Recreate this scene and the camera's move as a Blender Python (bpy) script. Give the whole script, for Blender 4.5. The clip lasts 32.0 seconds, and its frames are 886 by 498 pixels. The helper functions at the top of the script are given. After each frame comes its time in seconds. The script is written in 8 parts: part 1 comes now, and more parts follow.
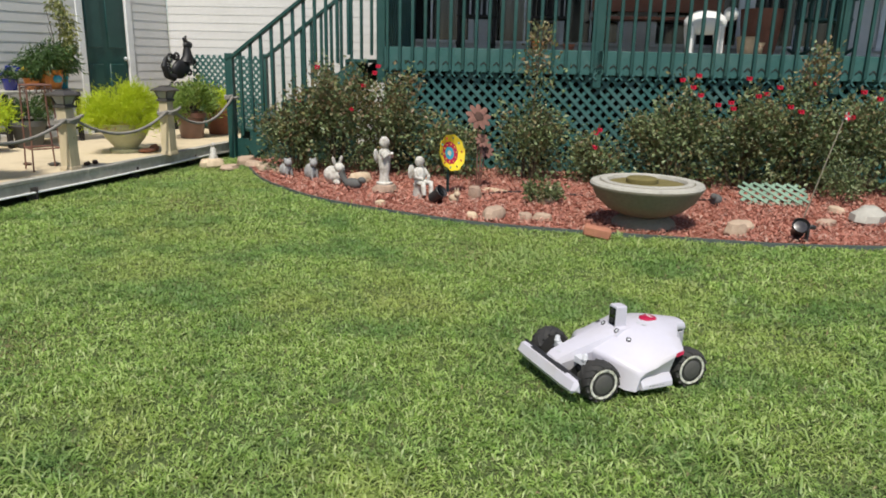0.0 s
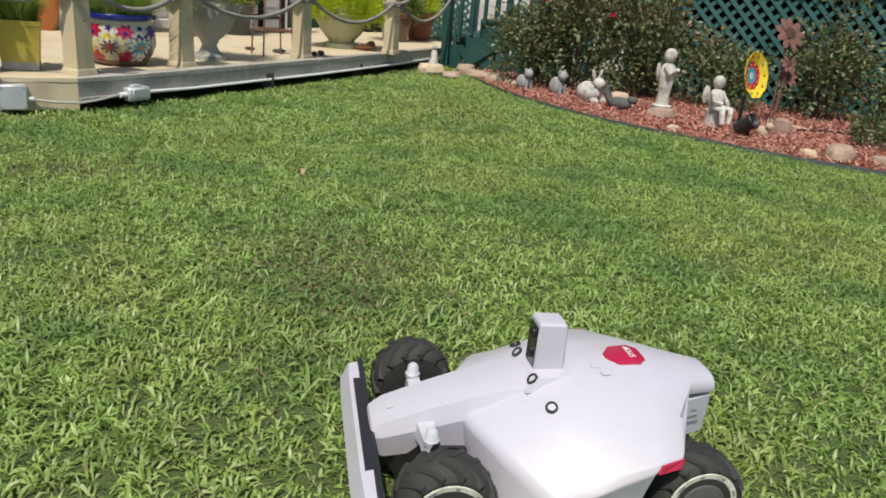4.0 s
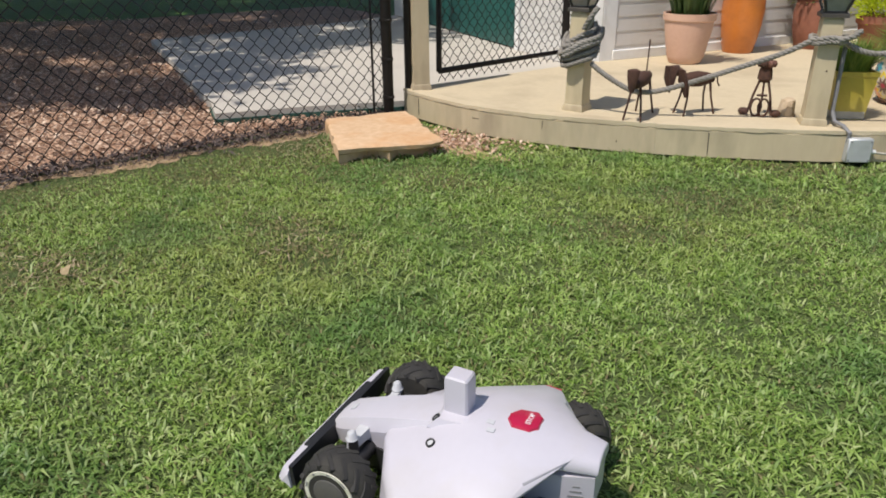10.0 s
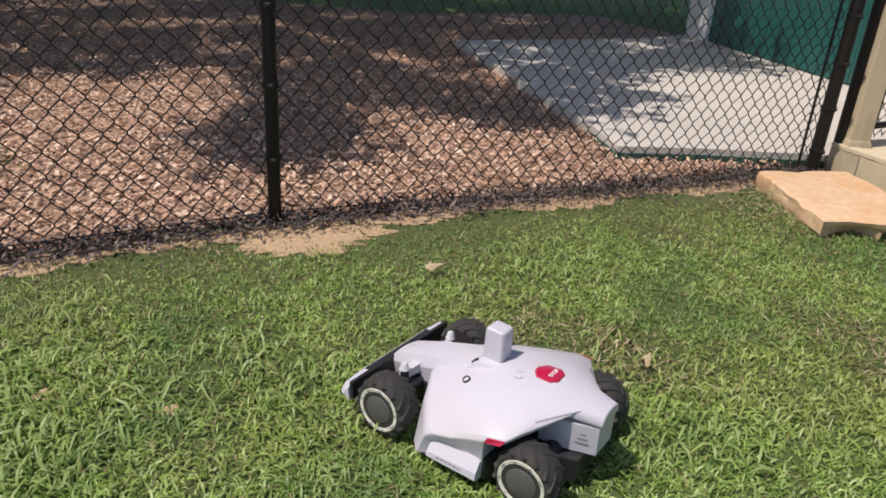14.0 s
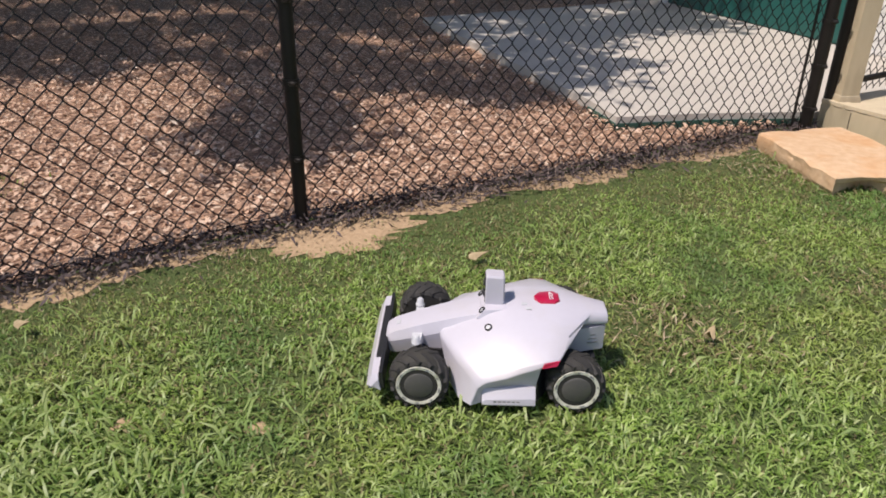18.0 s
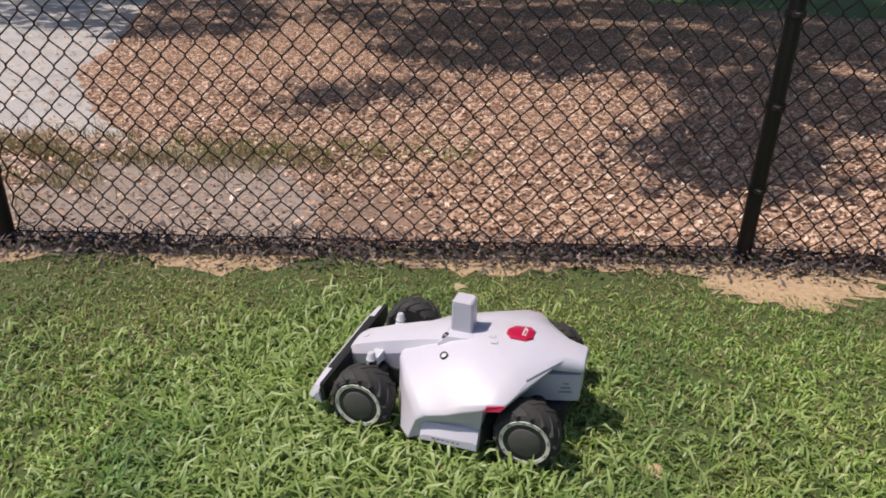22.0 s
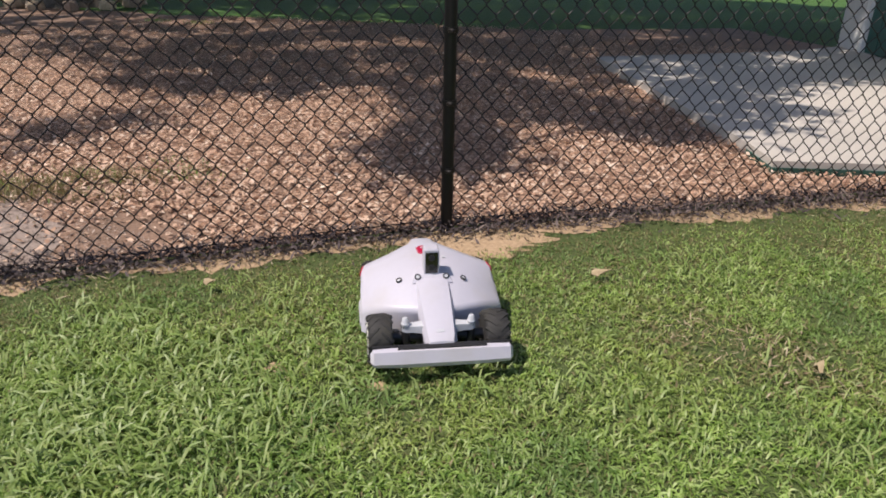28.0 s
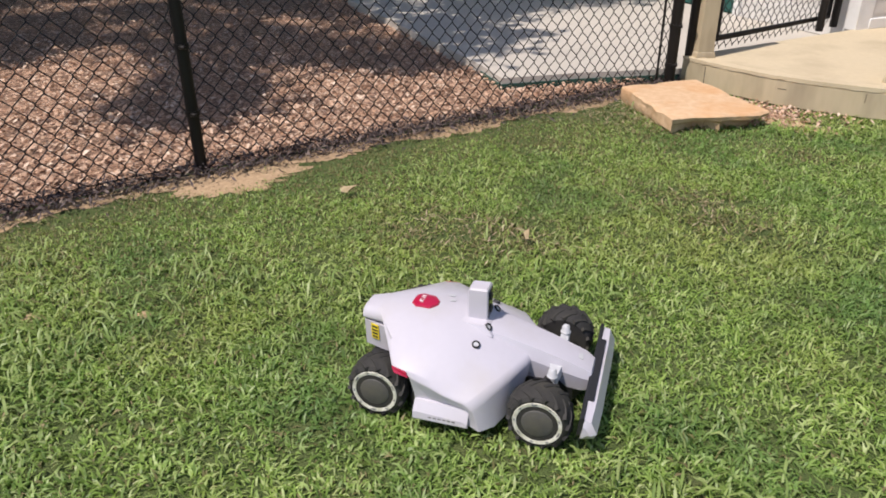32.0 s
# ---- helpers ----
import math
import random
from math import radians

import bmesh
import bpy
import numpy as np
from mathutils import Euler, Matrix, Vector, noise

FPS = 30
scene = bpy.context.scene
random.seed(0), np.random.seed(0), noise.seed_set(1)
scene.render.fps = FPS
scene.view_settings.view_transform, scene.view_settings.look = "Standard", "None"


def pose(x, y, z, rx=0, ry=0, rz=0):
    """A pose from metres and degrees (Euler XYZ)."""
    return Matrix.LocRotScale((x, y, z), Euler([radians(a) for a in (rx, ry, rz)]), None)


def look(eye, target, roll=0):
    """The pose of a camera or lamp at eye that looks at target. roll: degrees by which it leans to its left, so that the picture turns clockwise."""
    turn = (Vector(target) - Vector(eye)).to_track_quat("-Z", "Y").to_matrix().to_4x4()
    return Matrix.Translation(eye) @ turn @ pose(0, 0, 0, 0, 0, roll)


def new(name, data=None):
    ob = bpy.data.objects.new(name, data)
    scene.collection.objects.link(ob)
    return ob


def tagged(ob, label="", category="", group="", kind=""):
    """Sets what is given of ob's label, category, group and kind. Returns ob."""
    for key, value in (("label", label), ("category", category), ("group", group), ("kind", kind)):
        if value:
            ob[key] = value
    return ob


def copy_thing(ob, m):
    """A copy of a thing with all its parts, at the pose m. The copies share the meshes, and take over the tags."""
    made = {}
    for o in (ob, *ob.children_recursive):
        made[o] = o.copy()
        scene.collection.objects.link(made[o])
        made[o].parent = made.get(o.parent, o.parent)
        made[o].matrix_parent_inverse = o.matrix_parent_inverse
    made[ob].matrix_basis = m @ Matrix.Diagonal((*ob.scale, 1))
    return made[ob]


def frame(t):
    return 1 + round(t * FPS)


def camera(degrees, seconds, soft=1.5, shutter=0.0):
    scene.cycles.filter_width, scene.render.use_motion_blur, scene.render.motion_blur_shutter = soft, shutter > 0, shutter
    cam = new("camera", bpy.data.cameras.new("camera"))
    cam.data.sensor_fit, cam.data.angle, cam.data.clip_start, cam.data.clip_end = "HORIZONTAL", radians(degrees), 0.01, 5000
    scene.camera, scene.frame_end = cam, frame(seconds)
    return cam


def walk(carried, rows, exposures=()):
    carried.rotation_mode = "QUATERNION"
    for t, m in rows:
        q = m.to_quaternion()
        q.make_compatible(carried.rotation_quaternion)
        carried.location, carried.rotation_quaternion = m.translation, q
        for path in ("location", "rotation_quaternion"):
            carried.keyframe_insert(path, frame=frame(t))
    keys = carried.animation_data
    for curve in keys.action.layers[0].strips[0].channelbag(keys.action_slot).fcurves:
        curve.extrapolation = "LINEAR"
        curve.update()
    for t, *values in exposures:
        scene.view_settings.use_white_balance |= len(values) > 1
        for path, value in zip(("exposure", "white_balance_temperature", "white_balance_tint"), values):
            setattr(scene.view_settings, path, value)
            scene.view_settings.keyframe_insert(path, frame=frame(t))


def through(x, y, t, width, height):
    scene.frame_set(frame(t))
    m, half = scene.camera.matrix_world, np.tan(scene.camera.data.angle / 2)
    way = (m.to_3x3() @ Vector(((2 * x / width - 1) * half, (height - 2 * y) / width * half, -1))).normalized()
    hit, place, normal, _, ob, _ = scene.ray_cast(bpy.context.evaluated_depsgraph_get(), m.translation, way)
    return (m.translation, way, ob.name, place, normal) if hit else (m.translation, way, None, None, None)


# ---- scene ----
cam = camera(63.3, 32.0, 1.8)
PATH = [
    (0, (1.46, -1.52, 1.255), (2.296, 0.223, 0.742), 1.3),
    (0.5, (1.384, -1.276, 1.157), (2.206, 0.474, 0.645), 1.9),
    (1, (1.403, -0.969, 1.081), (2.231, 0.767, 0.535), 2.5),
    (1.5, (1.298, -0.722, 0.982), (2.135, 1.003, 0.411), 3.5),
    (2, (1.101, -0.522, 0.894), (1.94, 1.192, 0.296), 4.4),
    (2.5, (0.983, -0.393, 0.828), (1.797, 1.324, 0.202), 4.7),
    (4.5, (0.372, -0.057, 0.821), (0.843, 1.757, 0.124), 5.5),
    (5, (0.274, -0.042, 0.849), (0.578, 1.806, 0.147), 5.4),
    (5.5, (0.139, -0.031, 0.878), (0.289, 1.833, 0.166), 4.9),
    (6, (0.0, 0.0, 0.901), (0.0, 1.863, 0.173), 3.6),
    (6.5, (-0.16, 0.088, 0.884), (-0.299, 1.937, 0.133), 2.6),
    (7, (-0.278, 0.15, 0.889), (-0.544, 1.979, 0.124), 1.5),
    (7.5, (-0.434, 0.147, 0.911), (-0.816, 1.958, 0.152), 0.7),
    (8, (-0.664, 0.117, 0.94), (-1.14, 1.909, 0.19), 0.2),
    (8.5, (-0.868, 0.082, 0.977), (-1.388, 1.865, 0.235), -0.2),
    (9, (-1.083, 0.102, 0.995), (-1.62, 1.879, 0.25), -0.5),
    (9.5, (-1.344, 0.045, 1.064), (-1.858, 1.821, 0.3), -0.6),
    (10, (-1.549, -0.037, 1.149), (-2.064, 1.722, 0.35), -0.4),
    (10.5, (-1.681, 0.015, 1.157), (-2.232, 1.758, 0.345), -0.0),
    (11, (-1.835, 0.096, 1.147), (-2.466, 1.81, 0.331), 0.3),
    (11.5, (-2.09, 0.044, 1.138), (-2.8, 1.734, 0.339), 1.1),
    (12, (-2.345, 0.006, 1.132), (-3.118, 1.673, 0.342), 1.5),
    (12.5, (-2.593, 0.039, 1.161), (-3.408, 1.684, 0.368), 2.2),
    (13, (-2.842, -0.002, 1.187), (-3.679, 1.627, 0.383), 2.7),
    (13.5, (-3.044, -0.1, 1.219), (-3.885, 1.53, 0.421), 3.7),
    (14, (-3.206, -0.095, 1.193), (-4.07, 1.517, 0.382), 3.8),
    (14.5, (-3.334, -0.088, 1.205), (-4.247, 1.483, 0.369), 2.7),
    (16.5, (-3.602, -0.226, 1.239), (-4.553, 1.327, 0.413), 0.9),
    (17, (-3.584, -0.214, 1.249), (-4.465, 1.378, 0.42), 0.9),
    (17.5, (-3.539, -0.207, 1.235), (-4.348, 1.416, 0.392), 0.8),
    (18, (-3.511, -0.205, 1.223), (-4.249, 1.438, 0.354), 0.9),
    (18.5, (-3.484, -0.199, 1.225), (-4.263, 1.414, 0.335), 1.0),
    (19, (-3.457, -0.182, 1.23), (-4.407, 1.33, 0.331), 0.3),
    (19.5, (-3.448, -0.195, 1.227), (-4.601, 1.17, 0.329), -0.5),
    (20, (-3.496, -0.238, 1.229), (-4.786, 1.006, 0.342), -0.3),
    (20.5, (-3.565, -0.238, 1.215), (-4.947, 0.915, 0.342), 0.3),
    (21, (-3.611, -0.198, 1.201), (-5.069, 0.871, 0.347), 0.3),
    (21.5, (-3.651, -0.194, 1.194), (-5.156, 0.812, 0.343), 0.6),
    (22, (-3.684, -0.186, 1.175), (-5.225, 0.765, 0.325), 1.3),
    (22.5, (-3.681, -0.159, 1.179), (-5.255, 0.733, 0.325), 1.5),
    (23, (-3.608, -0.068, 1.185), (-5.191, 0.796, 0.321), 1.7),
    (23.5, (-3.51, -0.05, 1.209), (-5.049, 0.891, 0.346), 1.8),
    (24, (-3.366, -0.123, 1.237), (-4.85, 0.917, 0.392), 2.2),
    (24.5, (-3.216, -0.114, 1.254), (-4.674, 0.989, 0.443), 1.9),
    (25, (-3.126, -0.128, 1.247), (-4.537, 1.047, 0.455), 1.9),
    (25.5, (-3.138, -0.163, 1.25), (-4.505, 1.075, 0.477), 1.6),
    (26, (-3.189, -0.232, 1.264), (-4.501, 1.066, 0.492), 1.4),
    (26.5, (-3.191, -0.268, 1.264), (-4.439, 1.099, 0.507), 1.7),
    (28.5, (-3.265, -0.395, 1.222), (-4.382, 1.06, 0.425), 0.9),
    (29, (-3.255, -0.393, 1.22), (-4.336, 1.079, 0.405), 0.5),
    (29.5, (-3.257, -0.39, 1.216), (-4.303, 1.098, 0.382), -0.1),
    (30, (-3.231, -0.392, 1.214), (-4.231, 1.117, 0.363), -0.7),
    (30.5, (-3.143, -0.387, 1.214), (-4.097, 1.138, 0.34), -1.2),
    (31, (-3.074, -0.393, 1.212), (-3.959, 1.163, 0.32), -1.3),
    (31.5, (-2.985, -0.449, 1.204), (-3.77, 1.156, 0.305), -1.0),
    (32, (-2.926, -0.539, 1.209), (-3.579, 1.126, 0.314), -0.4),
]
walk(cam, [(t, look(eye, target, roll)) for t, eye, target, roll in PATH], [(0, 0.2, 6500, 10), (2.5, 0.18, 6500, 10), (4.5, 0.03, 6500, 10), (8, 0.02, 6500, 10.5), (11, 0.05, 6500, 14), (13, 0.08, 6550, 17), (20, 0.12, 6600, 18), (26, 0.14, 6600, 18), (32, 0.15, 6550, 17)])
# world and sun
SUN_TO = Vector((-0.26, -0.40, 0.88)).normalized()
world = bpy.data.worlds.new("world")
scene.world = world
world.use_nodes = True
wn = world.node_tree.nodes
sky = wn.new("ShaderNodeTexSky")
sky.sky_type = "NISHITA"
sky.sun_disc = False
sky.sun_elevation = math.asin(SUN_TO.z)
sky.sun_rotation = math.atan2(SUN_TO.x, SUN_TO.y)
wn["Background"].inputs["Strength"].default_value = 0.12
world.node_tree.links.new(sky.outputs[0], wn["Background"].inputs["Color"])
sun = new("sun", bpy.data.lights.new("sun", "SUN"))
sun.data.energy, sun.data.angle, sun.data.color = 4.3, radians(0.53), (1.0, 0.94, 0.84)
sun.matrix_world = look(SUN_TO * 30, (0, 0, 0))
scene.view_settings.exposure = 0.0

rng = np.random.default_rng(7)
rnd = random.Random(11)
DECK_Z = 0.185


# ---- geometry helpers ----
class Geo:
    """Vertices and faces of one mesh, collected piece by piece; m is laid over every new piece."""

    def __init__(self, m=None):
        self.v, self.f, self.m = [], [], m or Matrix()

    def add(self, verts, faces, m=None):
        k = len(self.v)
        mm = self.m @ m if m else self.m
        self.v += [mm @ Vector(p) for p in verts]
        self.f += [tuple(k + i for i in face) for face in faces]
        return self

    def box(self, c, s, r=0.0, m=None):
        """A box round c with the full sizes s; r: the width of its bevels."""
        hx, hy, hz = (a / 2 for a in s)
        r = min(r, hx * 0.9, hy * 0.9, hz * 0.9)
        mm = Matrix.Translation(c) @ m if m else Matrix.Translation(c)
        if r <= 0:
            vs = [(x, y, z) for x in (-hx, hx) for y in (-hy, hy) for z in (-hz, hz)]
            return self.add(vs, [(0, 1, 3, 2), (4, 6, 7, 5), (0, 4, 5, 1), (2, 3, 7, 6), (0, 2, 6, 4), (1, 5, 7, 3)], mm)
        vs, at = [], {}
        for x in (-1, 1):
            for y in (-1, 1):
                for z in (-1, 1):
                    for a in range(3):
                        p = [x * hx, y * hy, z * hz]
                        for b in range(3):
                            if b != a:
                                p[b] -= (x, y, z)[b] * r
                        at[x, y, z, a] = len(vs)
                        vs.append(tuple(p))
        fs = []
        for a in range(3):
            b, c2 = (a + 1) % 3, (a + 2) % 3
            for s1 in (-1, 1):
                loop = []
                for q, w in ((-1, -1), (1, -1), (1, 1), (-1, 1)):
                    k = [0, 0, 0]
                    k[a], k[b], k[c2] = s1, q, w
                    loop.append(at[(*k, a)])
                fs.append(tuple(loop if s1 > 0 else loop[::-1]))
            for q in (-1, 1):
                for w in (-1, 1):
                    k1, k2 = [0, 0, 0], [0, 0, 0]
                    k1[a], k2[a] = -1, 1
                    k1[b] = k2[b] = q
                    k1[c2] = k2[c2] = w
                    loop = (at[(*k1, b)], at[(*k2, b)], at[(*k2, c2)], at[(*k1, c2)])
                    fs.append(loop if q * w > 0 else loop[::-1])
        for x in (-1, 1):
            for y in (-1, 1):
                for z in (-1, 1):
                    loop = (at[x, y, z, 0], at[x, y, z, 1], at[x, y, z, 2])
                    fs.append(loop if x * y * z > 0 else loop[::-1])
        return self.add(vs, fs, mm)

    def lathe(self, prof, n=20, c=(0, 0, 0), m=None, closed=True):
        """Turns (radius, height) pairs round z."""
        vs = [(r * math.cos(t), r * math.sin(t), z) for r, z in prof for t in (2 * math.pi * k / n for k in range(n))]
        fs = [(i * n + k, i * n + (k + 1) % n, (i + 1) * n + (k + 1) % n, (i + 1) * n + k) for i in range(len(prof) - 1) for k in range(n)]
        if closed:
            fs += [tuple(range(n))[::-1], tuple((len(prof) - 1) * n + k for k in range(n))]
        return self.add(vs, fs, Matrix.Translation(c) @ m if m else Matrix.Translation(c))

    def tube(self, pts, r, n=6, ends=True):
        """A tube along points; r: one radius or one for each point."""
        pts = [Vector(p) for p in pts]
        rs = r if hasattr(r, "__len__") else [r] * len(pts)
        vs, side = [], None
        for i, p in enumerate(pts):
            d = (pts[min(i + 1, len(pts) - 1)] - pts[max(i - 1, 0)]).normalized()
            if side is None:
                side = d.orthogonal().normalized()
            side = (side - d * side.dot(d)).normalized()
            up = d.cross(side)
            vs += [p + (side * math.cos(t) + up * math.sin(t)) * rs[i] for t in (2 * math.pi * k / n for k in range(n))]
        fs = [(i * n + k, i * n + (k + 1) % n, (i + 1) * n + (k + 1) % n, (i + 1) * n + k) for i in range(len(pts) - 1) for k in range(n)]
        if ends:
            fs += [tuple(range(n))[::-1], tuple((len(pts) - 1) * n + k for k in range(n))]
        return self.add(vs, fs)

    def ball(self, c, s, n=10, k=7, m=None):
        """An ellipsoid of half sizes s."""
        prof = [(math.sin(math.pi * i / k), -math.cos(math.pi * i / k)) for i in range(1, k)]
        return self.lathe(prof, n, c, (m or Matrix()) @ Matrix.Diagonal((*s, 1)))

    def loft(self, rings, m=None, cap=True):
        n = len(rings[0])
        vs = [p for ring in rings for p in ring]
        fs = [(i * n + k, i * n + (k + 1) % n, (i + 1) * n + (k + 1) % n, (i + 1) * n + k) for i in range(len(rings) - 1) for k in range(n)]
        if cap:
            fs += [tuple(range(n))[::-1], tuple((len(rings) - 1) * n + k for k in range(n))]
        return self.add(vs, fs, m)

    def prism(self, outline, z0, z1, m=None):
        n = len(outline)
        vs = [(x, y, z0) for x, y in outline] + [(x, y, z1) for x, y in outline]
        fs = [tuple(range(n))[::-1], tuple(range(n, 2 * n))] + [(k, (k + 1) % n, n + (k + 1) % n, n + k) for k in range(n)]
        return self.add(vs, fs, m)

    def mesh(self, name, material, smooth=40):
        me = bpy.data.meshes.new(name)
        me.from_pydata([tuple(p) for p in self.v], [], self.f)
        bm = bmesh.new()
        bm.from_mesh(me)
        bmesh.ops.recalc_face_normals(bm, faces=bm.faces)
        bm.to_mesh(me)
        bm.free()
        if smooth:
            me.shade_smooth()
            me.set_sharp_from_angle(angle=radians(smooth))
        if material:
            me.materials.append(material)
        return me


def part(name, geo, material, parent=None, label="", smooth=40):
    ob = new(name, geo.mesh(name, material, smooth))
    if parent:
        ob.parent = parent
    if label:
        tagged(ob, label)
    return ob


def thing(name, label, category, at=(0, 0, 0), rz=0.0, group="", kind=""):
    ob = new(name)
    ob.matrix_world = pose(*at, 0, 0, rz)
    ob.empty_display_size = 0.1
    return tagged(ob, label, category, group, kind)


def solid(name, geo, material, label="", category="", group="", kind="", smooth=40, at=None, rz=0.0):
    ob = part(name, geo, material, None, "", smooth)
    if at:
        ob.matrix_world = pose(*at, 0, 0, rz)
    return tagged(ob, label, category, group, kind)


def many(name, verts, faces_quads, faces_tris, material):
    """One mesh of many small pieces from arrays."""
    me = bpy.data.meshes.new(name)
    nq, nt = len(faces_quads), len(faces_tris)
    me.vertices.add(len(verts))
    me.vertices.foreach_set("co", np.ascontiguousarray(verts, dtype=np.float32).ravel())
    me.loops.add(4 * nq + 3 * nt)
    me.polygons.add(nq + nt)
    loops = np.concatenate([np.asarray(faces_quads, dtype=np.int32).ravel(), np.asarray(faces_tris, dtype=np.int32).ravel()])
    me.loops.foreach_set("vertex_index", loops)
    starts = np.concatenate([np.arange(nq) * 4, 4 * nq + np.arange(nt) * 3]).astype(np.int32)
    me.polygons.foreach_set("loop_start", starts)
    me.update(calc_edges=True)
    me.materials.append(material)
    return me


def bulk(name, verts, faces_quads, faces_tris, material, label, category=""):
    return tagged(new(name, many(name, verts, faces_quads, faces_tris, material)), label, category or name.replace("_", " "), kind="stuff")


def foliage(name, arrays, material, parent, label=""):
    """Leaves or blades as one part of a plant, in the plant's space."""
    ob = new(name, many(name, *arrays, material))
    ob.parent = parent
    if label:
        tagged(ob, label)
    return ob


def sprigs(c, d, size, long, seed):
    """Flat leaves at the points c, pointing along d."""
    r = np.random.default_rng(seed)
    n = len(c)
    d = d / np.maximum(np.linalg.norm(d, axis=1), 1e-6)[:, None]
    s = np.cross(d, r.normal(size=(n, 3)))
    s /= np.maximum(np.linalg.norm(s, axis=1), 1e-6)[:, None]
    u = np.cross(d, s)
    L, W = (size * long)[:, None], size[:, None]
    v = np.empty((n, 4, 3), np.float32)
    v[:, 0], v[:, 2] = c, c + d * L - u * L * 0.15
    mid = c + d * L * 0.5 + u * W * 0.12
    v[:, 1], v[:, 3] = mid + s * W / 2, mid - s * W / 2
    k = np.arange(n)[:, None] * 4
    return v.reshape(-1, 3), np.zeros((0, 4), int), np.concatenate([k + np.array([0, 1, 2]), k + np.array([0, 2, 3])])


def inside(poly, x, y):
    """Which of the points lie inside the outline."""
    hit = np.zeros(len(x), bool)
    n = len(poly)
    for i in range(n):
        (x0, y0), (x1, y1) = poly[i], poly[(i + 1) % n]
        if y0 != y1:
            cross = ((y0 > y) != (y1 > y)) & (x < (x1 - x0) * (y - y0) / (y1 - y0) + x0)
            hit ^= cross
    return hit


def blades(x, y, z, length, width, lean, seed):
    """Grass blades as bent strips: five points, a quad and a triangle each."""
    r = np.random.default_rng(seed)
    n = len(x)
    a = r.uniform(0, 2 * np.pi, n)
    d = np.stack([np.cos(a), np.sin(a)], 1)
    s = np.stack([-d[:, 1], d[:, 0]], 1) * width[:, None] / 2
    tw = r.uniform(-0.6, 0.6, n)[:, None] * width[:, None]
    out1, up1 = length * 0.5 * np.sin(lean * 0.55), length * 0.5 * np.cos(lean * 0.55)
    out2, up2 = out1 + length * 0.5 * np.sin(lean * 1.25), up1 + length * 0.5 * np.cos(lean * 1.25)
    b = np.stack([x, y], 1)
    v = np.empty((n, 5, 3), np.float32)
    v[:, 0, :2], v[:, 1, :2] = b - s * 0.7, b + s * 0.7
    v[:, 0, 2] = v[:, 1, 2] = z
    v[:, 2, :2], v[:, 3, :2] = b + d * out1[:, None] + s, b + d * out1[:, None] - s
    v[:, 2, 2], v[:, 3, 2] = z + up1 + tw[:, 0] * 0.5, z + up1 - tw[:, 0] * 0.5
    v[:, 4, :2] = b + d * out2[:, None]
    v[:, 4, 2] = np.maximum(z + up2, z + 0.004)
    k = np.arange(n)[:, None] * 5
    return v.reshape(-1, 3), k + np.array([0, 1, 2, 3]), k + np.array([3, 2, 4])


def scraps(x, y, z, size, long, lift, seed):
    """Small curled leaves or chips lying about: four points and two triangles each."""
    r = np.random.default_rng(seed)
    n = len(x)
    a = r.uniform(0, 2 * np.pi, n)
    d = np.stack([np.cos(a), np.sin(a), r.uniform(-lift, lift, n)], 1)
    s = np.stack([-np.sin(a), np.cos(a), r.uniform(-lift, lift, n)], 1)
    c = np.stack([x, y, z], 1)
    L, W = (size * long)[:, None], size[:, None]
    v = np.empty((n, 4, 3), np.float32)
    v[:, 0], v[:, 2] = c - d * L / 2, c + d * L / 2
    curl = r.uniform(-0.3, 0.5, n)[:, None] * W * lift
    v[:, 1], v[:, 3] = c + s * W / 2, c - s * W / 2
    v[:, 1, 2] += curl[:, 0]
    v[:, 3, 2] += curl[:, 0]
    low = v[:, :, 2].min(1) - (z - size * lift * 0.15)
    v[:, :, 2] -= np.minimum(low, 0)[:, None]
    k = np.arange(n)[:, None] * 4
    return v.reshape(-1, 3), np.zeros((0, 4), int), np.concatenate([k + np.array([0, 1, 2]), k + np.array([0, 2, 3])])


def wallframe(origin, toward, z=0.0):
    """A pose with x along a wall, y into it, z up."""
    d = (Vector(toward) - Vector(origin)).normalized()
    return Matrix(((d.x, -d.y, 0, origin[0]), (d.y, d.x, 0, origin[1]), (0, 0, 1, z), (0, 0, 0, 1)))


